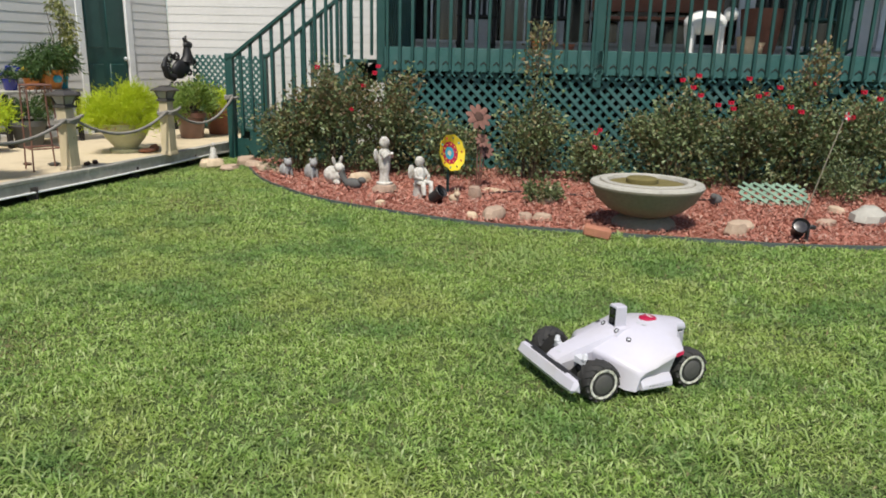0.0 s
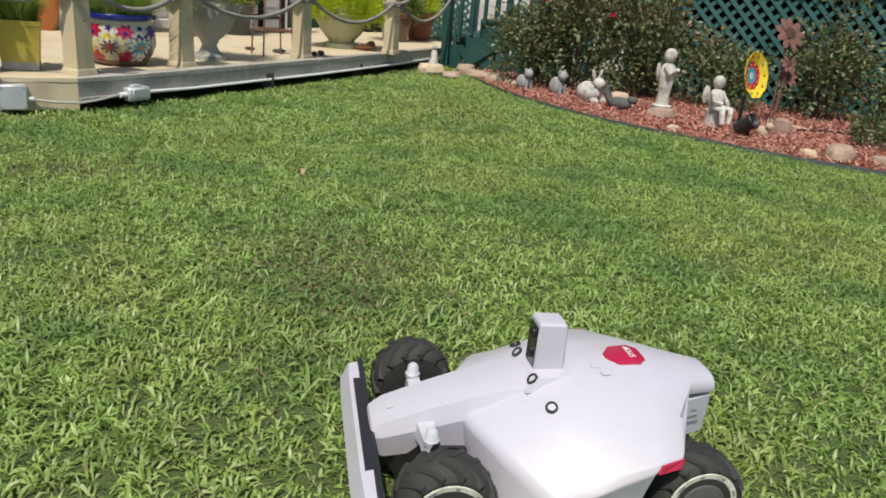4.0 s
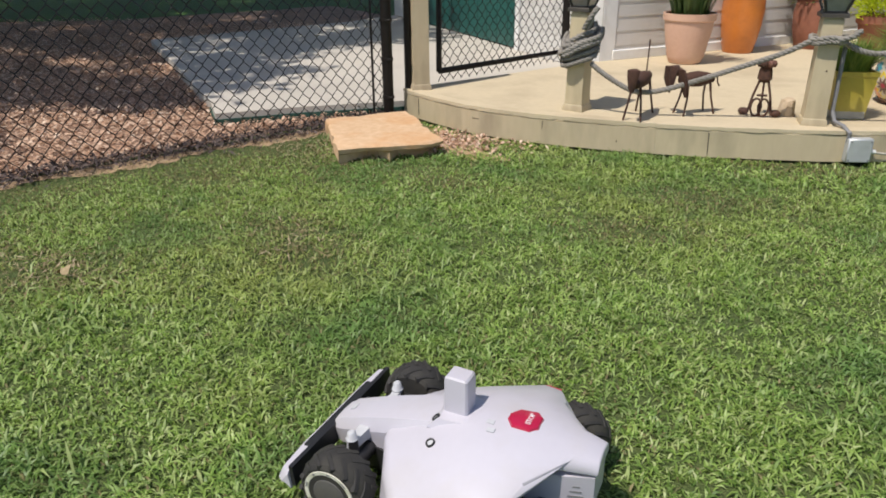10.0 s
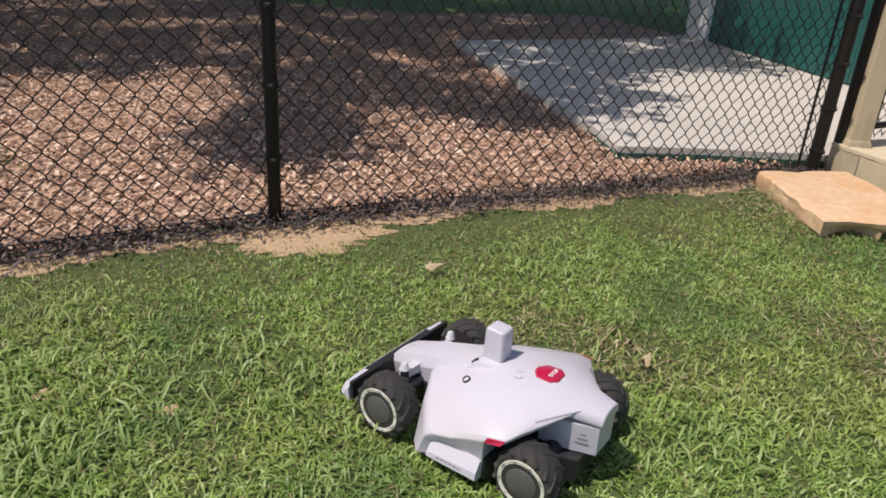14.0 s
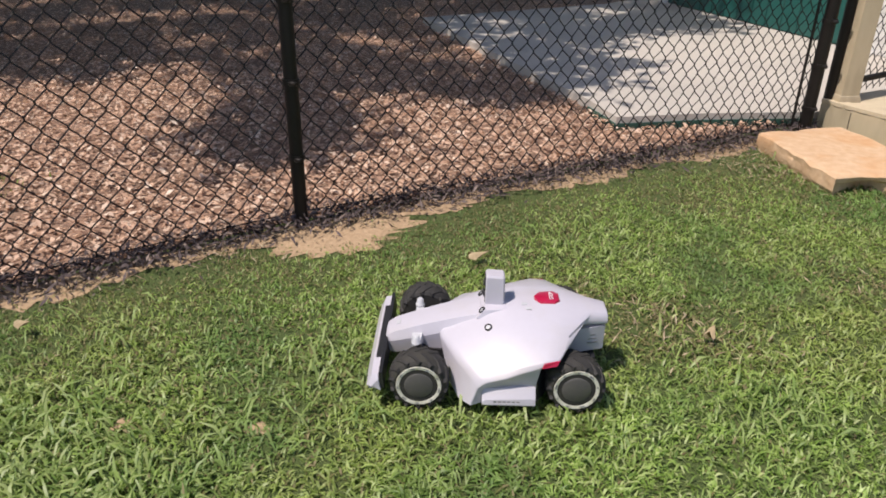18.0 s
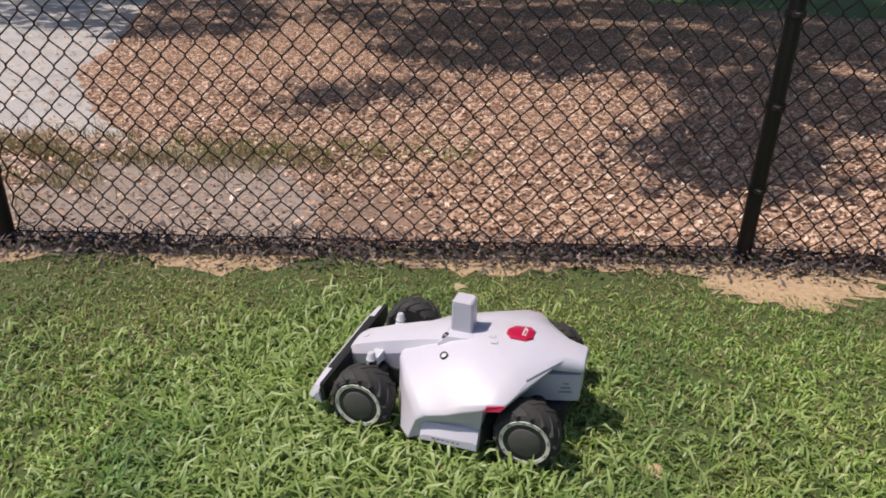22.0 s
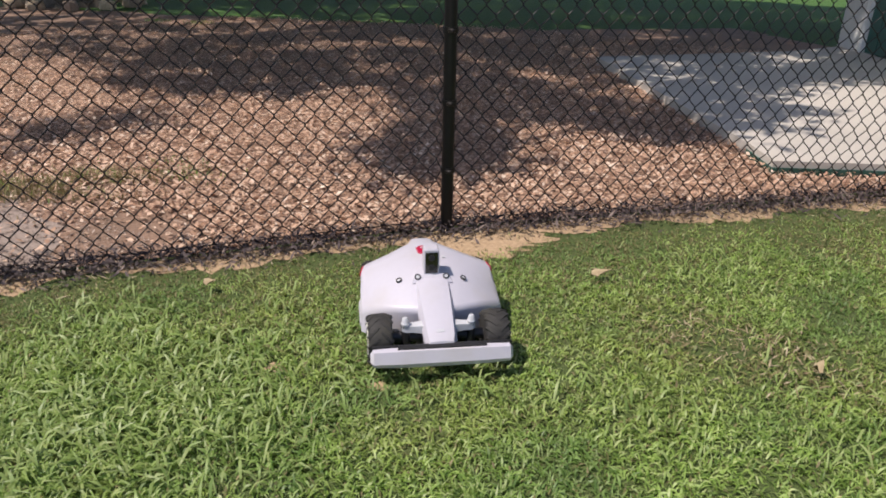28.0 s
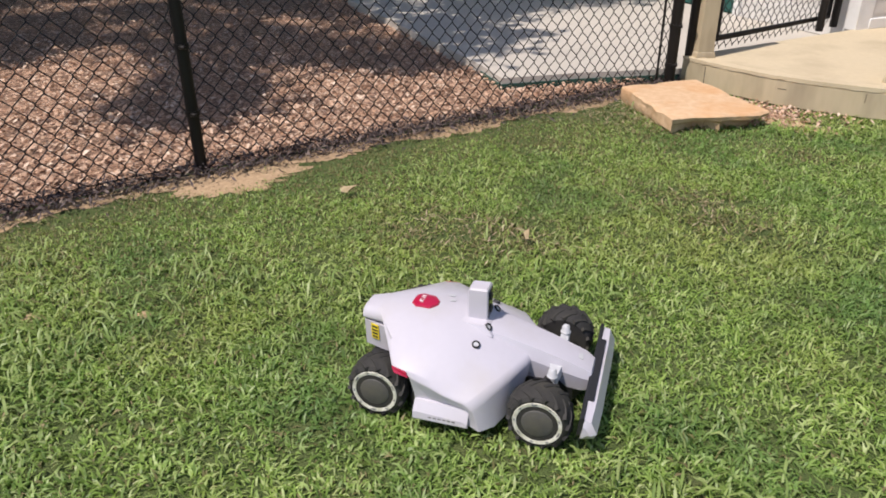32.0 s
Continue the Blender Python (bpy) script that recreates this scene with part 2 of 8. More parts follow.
# ---- materials ----
def material(name, col, col2=None, rough=0.6, metal=0.0, grain=40.0, patch=3.0, mix=0.5, bump=0.3, depth=0.002, per="", spread=0.12, coat=0.0, dirt=None, dirt_amount=0.35, stretch=(1, 1, 1), spec=0.5):
    """A surface with a fine grain, larger patches, dirt and relief. per: 'object' or 'island' varies the tone piece by piece."""
    m = bpy.data.materials.new(name)
    m.use_nodes = True
    nt = m.node_tree
    N, L = nt.nodes, nt.links
    p = N["Principled BSDF"]
    tc = N.new("ShaderNodeTexCoord")
    mp = N.new("ShaderNodeMapping")
    mp.inputs["Scale"].default_value = stretch
    L.new(tc.outputs["Object"], mp.inputs[0])
    fine, coarse = N.new("ShaderNodeTexNoise"), N.new("ShaderNodeTexNoise")
    fine.inputs["Scale"].default_value, coarse.inputs["Scale"].default_value = grain, patch
    fine.inputs["Detail"].default_value = coarse.inputs["Detail"].default_value = 5
    L.new(mp.outputs[0], fine.inputs["Vector"])
    L.new(mp.outputs[0], coarse.inputs["Vector"])
    c2 = col2 or tuple(a * 0.72 for a in col)
    mx = N.new("ShaderNodeMix")
    mx.data_type = "RGBA"
    mx.inputs["A"].default_value, mx.inputs["B"].default_value = (*col, 1), (*c2, 1)
    rmp = N.new("ShaderNodeMapRange")
    rmp.inputs["From Min"].default_value, rmp.inputs["From Max"].default_value = 0.3, 0.7
    rmp.inputs["To Max"].default_value = mix
    L.new(fine.outputs[0], rmp.inputs["Value"])
    L.new(rmp.outputs[0], mx.inputs["Factor"])
    last = mx.outputs["Result"]
    dm = N.new("ShaderNodeMix")
    dm.data_type = "RGBA"
    dm.inputs["B"].default_value = (*(dirt or tuple(a * 0.55 for a in c2)), 1)
    r2 = N.new("ShaderNodeMapRange")
    r2.inputs["From Min"].default_value, r2.inputs["From Max"].default_value = 0.48, 0.72
    r2.inputs["To Max"].default_value = dirt_amount
    L.new(coarse.outputs[0], r2.inputs["Value"])
    L.new(r2.outputs[0], dm.inputs["Factor"])
    L.new(last, dm.inputs["A"])
    last = dm.outputs["Result"]
    if per:
        hsv = N.new("ShaderNodeHueSaturation")
        src = N.new("ShaderNodeObjectInfo").outputs["Random"] if per == "object" else N.new("ShaderNodeNewGeometry").outputs["Random Per Island"]
        for key, lo, hi in (("Value", 1 - 2 * spread, 1 + 2 * spread), ("Hue", 0.5 - spread * 0.12, 0.5 + spread * 0.12)):
            q = N.new("ShaderNodeMapRange")
            q.inputs["To Min"].default_value, q.inputs["To Max"].default_value = lo, hi
            L.new(src, q.inputs["Value"])
            L.new(q.outputs[0], hsv.inputs[key])
        L.new(last, hsv.inputs["Color"])
        last = hsv.outputs[0]
    L.new(last, p.inputs["Base Color"])
    rr = N.new("ShaderNodeMapRange")
    rr.inputs["To Min"].default_value, rr.inputs["To Max"].default_value = max(rough - 0.12, 0.03), min(rough + 0.12, 1)
    L.new(coarse.outputs[0], rr.inputs["Value"])
    L.new(rr.outputs[0], p.inputs["Roughness"])
    p.inputs["Metallic"].default_value = metal
    p.inputs["Coat Weight"].default_value = coat
    p.inputs["Specular IOR Level"].default_value = spec
    if bump:
        b = N.new("ShaderNodeBump")
        b.inputs["Strength"].default_value, b.inputs["Distance"].default_value = bump, depth
        L.new(fine.outputs[0], b.inputs["Height"])
        L.new(b.outputs[0], p.inputs["Normal"])
    return m


def leafy(name, cols, through=0.35, rough=0.5, patch=None, patch_scale=0.9, patch_from=0.5, patch_to=0.68, patch2=None, fleck=0.0):
    """Thin leaves: a tone for each piece out of cols, light through them, and larger patches of another tone."""
    m = bpy.data.materials.new(name)
    m.use_nodes = True
    nt = m.node_tree
    N, L = nt.nodes, nt.links
    p = N["Principled BSDF"]
    geo = N.new("ShaderNodeNewGeometry")
    ramp = N.new("ShaderNodeValToRGB")
    ramp.color_ramp.elements[0].color, ramp.color_ramp.elements[1].color = (*cols[0], 1), (*cols[-1], 1)
    for i, c in enumerate(cols[1:-1], 1):
        ramp.color_ramp.elements.new(i / (len(cols) - 1)).color = (*c, 1)
    L.new(geo.outputs["Random Per Island"], ramp.inputs[0])
    last = ramp.outputs[0]
    for tone, scale, lo, hi in ((patch, patch_scale, patch_from, patch_to), (patch2, patch_scale * 2.3, 0.48, 0.66)):
        if not tone:
            continue
        tc = N.new("ShaderNodeTexCoord")
        nz = N.new("ShaderNodeTexNoise")
        nz.inputs["Scale"].default_value, nz.inputs["Detail"].default_value = scale, 4
        L.new(tc.outputs["Object"], nz.inputs["Vector"])
        r = N.new("ShaderNodeMapRange")
        r.inputs["From Min"].default_value, r.inputs["From Max"].default_value = lo, hi
        r.inputs["To Max"].default_value = 0.7
        L.new(nz.outputs[0], r.inputs["Value"])
        mx = N.new("ShaderNodeMix")
        mx.data_type = "RGBA"
        mx.inputs["B"].default_value = (*tone, 1)
        L.new(r.outputs[0], mx.inputs["Factor"])
        L.new(last, mx.inputs["A"])
        last = mx.outputs["Result"]
    if fleck:
        tc, nz, r, hsv = (N.new("ShaderNode" + k) for k in ("TexCoord", "TexNoise", "MapRange", "HueSaturation"))
        nz.inputs["Scale"].default_value, nz.inputs["Detail"].default_value = 11.0, 3
        L.new(tc.outputs["Object"], nz.inputs["Vector"])
        r.inputs["From Min"].default_value, r.inputs["From Max"].default_value = 0.33, 0.67
        r.inputs["To Min"].default_value, r.inputs["To Max"].default_value = 1 - fleck, 1 + fleck
        L.new(nz.outputs[0], r.inputs["Value"])
        L.new(r.outputs[0], hsv.inputs["Value"])
        L.new(last, hsv.inputs["Color"])
        last = hsv.outputs[0]
    L.new(last, p.inputs["Base Color"])
    p.inputs["Roughness"].default_value = rough
    if through:
        tr, ms = N.new("ShaderNodeBsdfTranslucent"), N.new("ShaderNodeMixShader")
        L.new(last, tr.inputs["Color"])
        ms.inputs[0].default_value = through
        L.new(p.outputs[0], ms.inputs[1])
        L.new(tr.outputs[0], ms.inputs[2])
        L.new(ms.outputs[0], N["Material Output"].inputs["Surface"])
    return m


M_GRASS = leafy("grass blades", [(0.12, 0.21, 0.040), (0.20, 0.32, 0.064), (0.28, 0.415, 0.09), (0.34, 0.48, 0.12), (0.42, 0.545, 0.18), (0.53, 0.60, 0.27)], 0.45, 0.45, (0.41, 0.43, 0.13), 0.8, 0.48, 0.78, (0.125, 0.25, 0.07), 0.2)
M_PALEGRASS = leafy("pale coarse grass", [(0.22, 0.33, 0.08), (0.30, 0.41, 0.12), (0.38, 0.46, 0.17), (0.20, 0.31, 0.08)], 0.4, 0.45)
M_DRY = leafy("dry grass", [(0.15, 0.15, 0.048), (0.20, 0.18, 0.07), (0.12, 0.135, 0.04), (0.31, 0.265, 0.13), (0.165, 0.135, 0.06)], 0.25, 0.7)
M_LAWN = material("lawn soil", (0.04, 0.07, 0.014), (0.14, 0.19, 0.05), 0.95, grain=170, patch=9, mix=0.9, dirt=(0.15, 0.14, 0.06), dirt_amount=0.4, bump=1.0, depth=0.015)
M_DIRT = material("bare dirt", (0.47, 0.335, 0.205), (0.34, 0.23, 0.13), 0.95, grain=50, patch=6, mix=0.8, bump=0.8, depth=0.008)
M_LITTERBED = material("litter ground", (0.32, 0.205, 0.143), (0.22, 0.14, 0.097), 0.95, grain=45, patch=2.0, mix=0.9, dirt=(0.10, 0.075, 0.05), bump=0.9, depth=0.02)
M_LITTER = leafy("dead leaves", [(0.33, 0.20, 0.13), (0.55, 0.345, 0.23), (0.71, 0.51, 0.37), (0.41, 0.245, 0.16), (0.80, 0.65, 0.51)], 0.15, 0.6)
M_DEADLEAF = material("fallen leaf", (0.46, 0.37, 0.22), (0.30, 0.22, 0.12), 0.8, grain=60, patch=20, mix=0.7, bump=0.4, depth=0.003)
M_DARKLITTER = leafy("dark debris", [(0.03, 0.022, 0.022), (0.06, 0.043, 0.042), (0.11, 0.082, 0.077), (0.045, 0.032, 0.033), (0.26, 0.20, 0.165)], 0.05, 0.8)
M_GRIT = leafy("sand grit", [(0.12, 0.09, 0.07), (0.30, 0.23, 0.18), (0.46, 0.38, 0.32), (0.20, 0.15, 0.12)], 0.0, 0.85)
M_WEED = leafy("dry weeds", [(0.28, 0.20, 0.10), (0.20, 0.175, 0.07), (0.36, 0.275, 0.15), (0.16, 0.175, 0.06), (0.24, 0.17, 0.09)], 0.25, 0.7)
M_STRAW = leafy("straw", [(0.42, 0.33, 0.20), (0.54, 0.44, 0.30), (0.30, 0.22, 0.13), (0.24, 0.20, 0.09)], 0.2, 0.75)
M_MULCHBED = material("mulch ground", (0.28, 0.085, 0.05), (0.17, 0.05, 0.03), 0.95, grain=55, patch=3, mix=0.9, bump=0.9, depth=0.012)
M_MULCH = leafy("mulch chips", [(0.30, 0.105, 0.07), (0.43, 0.175, 0.125), (0.52, 0.26, 0.19), (0.22, 0.07, 0.05), (0.52, 0.37, 0.29)], 0.0, 0.85)
M_FARLAWN = material("far lawn", (0.055, 0.14, 0.016), (0.032, 0.09, 0.010), 0.9, grain=30, patch=0.7, mix=0.8, dirt=(0.07, 0.13, 0.025), bump=0.8, depth=0.02)
M_SAND = material("pinkish sand", (0.33, 0.265, 0.225), (0.22, 0.172, 0.14), 0.95, grain=60, patch=3, mix=0.8, bump=0.6, depth=0.006)
M_BRONZE = material("dark bronze plastic", (0.055, 0.05, 0.045), (0.035, 0.032, 0.03), 0.5, grain=40, patch=8, dirt=(0.12, 0.10, 0.08), dirt_amount=0.4)
M_REDLEAF = leafy("young rose leaves", [(0.17, 0.11, 0.06), (0.22, 0.15, 0.075), (0.24, 0.22, 0.09), (0.15, 0.11, 0.06)], 0.25, 0.45)
M_GRAVEL = material("pale gravel", (0.47, 0.445, 0.42), (0.28, 0.265, 0.25), 0.95, grain=70, patch=1.5, mix=0.8, bump=0.8, depth=0.006)
M_CONCRETE = material("concrete", (0.50, 0.465, 0.41), (0.43, 0.40, 0.355), 0.9, grain=35, patch=1.3, mix=0.6, dirt=(0.33, 0.31, 0.28), bump=0.25)
M_PADSIDE = material("green painted concrete", (0.03, 0.10, 0.075), (0.02, 0.07, 0.05), 0.7, grain=25, patch=4)
M_DECK = material("cream deck paint", (0.57, 0.48, 0.33), (0.50, 0.415, 0.275), 0.75, grain=28, patch=2.2, mix=0.6, dirt=(0.36, 0.29, 0.19), dirt_amount=0.6, bump=0.4)
M_TAN = material("tan painted wood", (0.52, 0.435, 0.29), (0.45, 0.37, 0.24), 0.65, grain=30, patch=5, mix=0.6, dirt=(0.20, 0.17, 0.115), dirt_amount=0.6, per="object", spread=0.04, stretch=(1, 1, 0.3))
M_GREYWOOD = material("weathered grey wood", (0.41, 0.385, 0.335), (0.29, 0.27, 0.235), 0.85, grain=26, patch=4, mix=0.8, per="object", spread=0.05)
# Dark wood, near-black so sheets behind lattice and deck edge read as shade.
M_DARKWOOD_SHADE = material("dark wood and gap shade", (0.026, 0.022, 0.019), None, 0.9, grain=20)
M_ROPE = material("dirty rope", (0.30, 0.28, 0.25), (0.18, 0.165, 0.145), 0.95, grain=140, patch=12, mix=0.9, dirt=(0.14, 0.13, 0.11), dirt_amount=0.5, bump=0.6)
M_SIDING = material("white siding paint", (0.64, 0.625, 0.60), (0.59, 0.575, 0.55), 0.55, grain=20, patch=2.5, mix=0.5, dirt=(0.52, 0.51, 0.48), dirt_amount=0.3, bump=0.12, per="object", spread=0.015)
M_TRIM = material("white trim paint", (0.78, 0.78, 0.77), (0.72, 0.72, 0.7), 0.5, grain=20, patch=4, dirt_amount=0.25)
M_GREEN = material("dark green paint", (0.014, 0.066, 0.058), (0.010, 0.048, 0.042), 0.45, grain=30, patch=3, mix=0.6, dirt=(0.05, 0.12, 0.10), dirt_amount=0.35, per="object", spread=0.05)
M_LATTICE = material("green lattice paint", (0.032, 0.118, 0.108), (0.022, 0.085, 0.078), 0.6, grain=30, patch=4, mix=0.6, dirt=(0.10, 0.17, 0.16), dirt_amount=0.45)
M_DOOR = material("garage green paint", (0.008, 0.085, 0.072), (0.006, 0.065, 0.055), 0.4, grain=14, patch=1.5, dirt=(0.03, 0.14, 0.12), dirt_amount=0.3)
M_BLACK = material("black coated steel", (0.010, 0.008, 0.007), (0.016, 0.012, 0.010), 0.5, metal=0.0, grain=60, patch=6, bump=0.1, spec=0.3)
M_WIRE = material("coated wire", (0.010, 0.008, 0.007), (0.02, 0.014, 0.010), 0.6, grain=60, patch=8, bump=0)
M_RUST = material("rusty iron", (0.10, 0.05, 0.035), (0.05, 0.026, 0.02), 0.8, metal=0.3, grain=70, patch=9, mix=0.9, dirt=(0.16, 0.075, 0.04), bump=0.5)
M_SLAB = material("sandstone", (0.64, 0.45, 0.28), (0.52, 0.33, 0.185), 0.9, grain=22, patch=5.0, mix=0.8, dirt=(0.56, 0.30, 0.13), dirt_amount=0.7, bump=0.8, depth=0.010)
M_STONE = material("garden stones", (0.50, 0.385, 0.275), (0.36, 0.265, 0.18), 0.9, grain=30, patch=6, mix=0.8, per="object", spread=0.12, bump=0.6, depth=0.005)
M_BRICK = material("clay brick", (0.40, 0.17, 0.10), (0.32, 0.13, 0.08), 0.9, grain=45, patch=7, mix=0.7)
M_CAST = material("cast stone", (0.21, 0.185, 0.135), (0.155, 0.137, 0.10), 0.9, grain=40, patch=5, mix=0.7, dirt=(0.15, 0.145, 0.10), dirt_amount=0.5, bump=0.5)
M_DARKCAST = material("dark cast stone", (0.10, 0.10, 0.095), (0.07, 0.07, 0.066), 0.9, grain=35, patch=5)
M_MOSS = material("mossy disc", (0.16, 0.13, 0.04), (0.10, 0.09, 0.03), 0.9, grain=45, patch=8)
M_STATUE = material("weathered white statue", (0.64, 0.62, 0.57), (0.40, 0.38, 0.33), 0.85, grain=45, patch=14, mix=0.8, dirt=(0.14, 0.115, 0.085), dirt_amount=0.8)
M_GREYSTAT = material("grey statue", (0.36, 0.36, 0.35), (0.24, 0.24, 0.23), 0.85, grain=60, patch=16, mix=0.8, dirt=(0.12, 0.11, 0.10), dirt_amount=0.6)
M_SHINY = material("galvanised box", (0.55, 0.57, 0.58), (0.47, 0.49, 0.5), 0.45, metal=0.35, grain=30, patch=6)
M_ROBOT = material("white robot plastic", (0.51, 0.495, 0.55), (0.48, 0.465, 0.52), 0.42, grain=60, patch=7, mix=0.4, dirt=(0.43, 0.40, 0.36), dirt_amount=0.4, bump=0.04, depth=0.0006, coat=0.15)
M_ROBOTGREY = material("pale grey plastic", (0.52, 0.53, 0.55), (0.44, 0.45, 0.47), 0.4, grain=60, patch=9, dirt_amount=0.2, bump=0.05, depth=0.0006)
M_PLASTIC = material("black plastic", (0.018, 0.018, 0.020), (0.026, 0.026, 0.028), 0.45, grain=90, patch=9, bump=0.15, depth=0.0006)
M_RUBBER = material("black rubber", (0.022, 0.021, 0.020), (0.035, 0.033, 0.030), 0.75, grain=80, patch=12, dirt=(0.07, 0.065, 0.045), dirt_amount=0.35, bump=0.3, depth=0.001)
M_RIM = material("grassy white rim", (0.72, 0.70, 0.64), (0.50, 0.50, 0.36), 0.6, grain=110, patch=30, mix=0.7, dirt=(0.20, 0.22, 0.08), dirt_amount=0.5)
M_HUB = material("grey hub plastic", (0.075, 0.072, 0.070), (0.10, 0.095, 0.085), 0.6, grain=90, patch=12, dirt=(0.12, 0.11, 0.07), dirt_amount=0.4)
M_RED = material("red plastic", (0.42, 0.010, 0.05), (0.37, 0.008, 0.042), 0.3, grain=50, patch=8, dirt_amount=0.15, bump=0.03, coat=0.3)
M_LENS = material("dark lens", (0.006, 0.006, 0.008), None, 0.08, grain=20, bump=0, coat=0.6)
M_WHITE = material("white lettering", (0.82, 0.82, 0.82), (0.78, 0.78, 0.78), 0.5, grain=40, bump=0)
M_GREYINK = material("grey lettering", (0.22, 0.22, 0.23), None, 0.6, grain=40, bump=0)
M_YELLOW = material("yellow sticker", (0.75, 0.58, 0.03), (0.68, 0.5, 0.02), 0.5, grain=40, bump=0)
M_PEACH = material("peach terracotta", (0.60, 0.38, 0.28), (0.54, 0.33, 0.24), 0.8, grain=35, patch=5, dirt=(0.66, 0.48, 0.36), dirt_amount=0.4)
M_ORANGE = material("orange glazed pot", (0.62, 0.20, 0.035), (0.54, 0.16, 0.03), 0.35, grain=30, patch=6, coat=0.3)
M_TERRA = material("dark terracotta", (0.28, 0.11, 0.065), (0.21, 0.08, 0.05), 0.8, grain=30, patch=6)
M_BROWNGLAZE = material("brown glazed pot", (0.17, 0.085, 0.06), (0.12, 0.06, 0.045), 0.35, grain=25, patch=9, coat=0.3)
M_YPOT = material("yellow plastic pot", (0.42, 0.34, 0.05), (0.36, 0.285, 0.04), 0.5, grain=25, patch=4, dirt=(0.42, 0.38, 0.16))
M_URN = material("grey stone urn", (0.40, 0.385, 0.335), (0.30, 0.285, 0.245), 0.85, grain=30, patch=6, dirt=(0.22, 0.22, 0.19), dirt_amount=0.5)
M_BLUE = material("cobalt glaze", (0.012, 0.02, 0.22), (0.01, 0.016, 0.16), 0.2, grain=20, bump=0, coat=0.5)
M_TALA = material("cream glaze", (0.60, 0.56, 0.46), (0.5, 0.46, 0.38), 0.25, grain=18, bump=0, coat=0.4)
M_TURQ = material("turquoise glaze", (0.05, 0.33, 0.42), None, 0.25, grain=18, bump=0, coat=0.4)
M_FERN = leafy("chartreuse fern", [(0.50, 0.60, 0.02), (0.62, 0.72, 0.03), (0.44, 0.56, 0.02), (0.72, 0.78, 0.06)], 0.4, 0.55)
M_POTGRASS = leafy("potted grass", [(0.10, 0.19, 0.03), (0.20, 0.30, 0.05), (0.30, 0.38, 0.08), (0.14, 0.24, 0.05)], 0.3, 0.5)
M_DARKLEAF = leafy("dark potted leaves", [(0.035, 0.08, 0.02), (0.06, 0.12, 0.03), (0.10, 0.17, 0.045)], 0.2, 0.45)
M_TRAIL = leafy("trailing leaves", [(0.12, 0.16, 0.04), (0.22, 0.24, 0.08), (0.34, 0.33, 0.10), (0.16, 0.19, 0.07)], 0.3, 0.55)
M_ROSE = leafy("rose leaves", [(0.055, 0.085, 0.032), (0.095, 0.135, 0.05), (0.145, 0.195, 0.075), (0.23, 0.27, 0.125), (0.14, 0.14, 0.065)], 0.25, 0.45, None, fleck=0.3)
M_PETAL = leafy("red petals", [(0.62, 0.012, 0.05), (0.78, 0.03, 0.09), (0.55, 0.01, 0.03)], 0.25, 0.5)
M_STEM = material("rose stems", (0.11, 0.085, 0.05), (0.07, 0.055, 0.035), 0.85, grain=40)
M_BARK = material("tree bark", (0.13, 0.11, 0.09), (0.07, 0.06, 0.05), 0.95, grain=14, patch=3, mix=0.9, bump=1.0, depth=0.03, stretch=(1, 1, 0.25))
M_CROWN = leafy("oak leaves", [(0.03, 0.07, 0.015), (0.05, 0.10, 0.02), (0.08, 0.14, 0.03)], 0.25, 0.5)
M_EDGING = material("green plastic edging", (0.09, 0.11, 0.10), (0.06, 0.075, 0.07), 0.6, grain=30, patch=6)
M_IRONBLK = material("black cast iron", (0.012, 0.012, 0.014), None, 0.5, metal=0.2, grain=40)
M_GLASS = material("frosted lamp pane", (0.30, 0.29, 0.27), None, 0.25, grain=30, bump=0, coat=0.3)
M_WINDOW = material("dark window glass", (0.012, 0.014, 0.016), None, 0.06, grain=10, bump=0, spec=0.8)
M_ASPHALT = material("far road", (0.30, 0.30, 0.29), (0.25, 0.25, 0.24), 0.95, grain=30, patch=1)
M_COPPER = material("dull copper", (0.24, 0.12, 0.09), (0.17, 0.08, 0.06), 0.6, metal=0.4, grain=40, patch=9)
# ---- plan ----
FENCE = [(-3.27, 4.55), (-5.17, 2.05), (-6.62, -0.29), (-8.07, -2.63)]
BED_EDGE = [(3.02, 7.3), (2.95, 6.6), (2.93, 5.85), (3.02, 5.25), (3.2, 4.62), (3.44, 4.18), (3.76, 3.68), (4.1, 3.26), (4.58, 2.84), (5.36, 2.24), (5.84, 1.9), (6.45, 1.6), (7.4, 1.2)]
DECK_EDGE = [(-3.2, 4.68), (-3.06, 4.54), (-2.62, 4.25), (-2.2, 4.12), (-1.75, 4.065), (-1.25, 4.06), (-0.66, 4.125), (-0.18, 4.23), (0.36, 4.79), (1.33, 5.87), (2.1, 6.76), (2.95, 7.78)]
PORCH_A, PORCH_D = Vector((4.45, 6.4)), Vector((0.85, -0.527))
PORCH_Z = 1.37
LAWN = FENCE + [(-8, -4), (9, -4), (9, 0.6), (7.4, 1.2)] + BED_EDGE[::-1][1:] + DECK_EDGE[::-1]
LITTER = [(-3.3, 4.75), (-5.22, 2.08), (-6.68, -0.29), (-8.2, -2.75), (-9.3, -2.0), (-8.3, -0.4), (-8.13, -0.03), (-7.72, 0.35), (-8.7, 0.25), (-9.8, 0.3), (-11.2, 0.8), (-12.7, 1.2), (-18, 2.8), (-17.5, 5.8), (-14.6, 6.95), (-12.8, 8.0), (-9.4, 9.7), (-7.3, 12.5), (-5.5, 11), (-3, 8)]
BED = BED_EDGE + [(8.6, 2.6), (8.9, 3.5), (4.3, 6.5), (3.3, 7.3)]


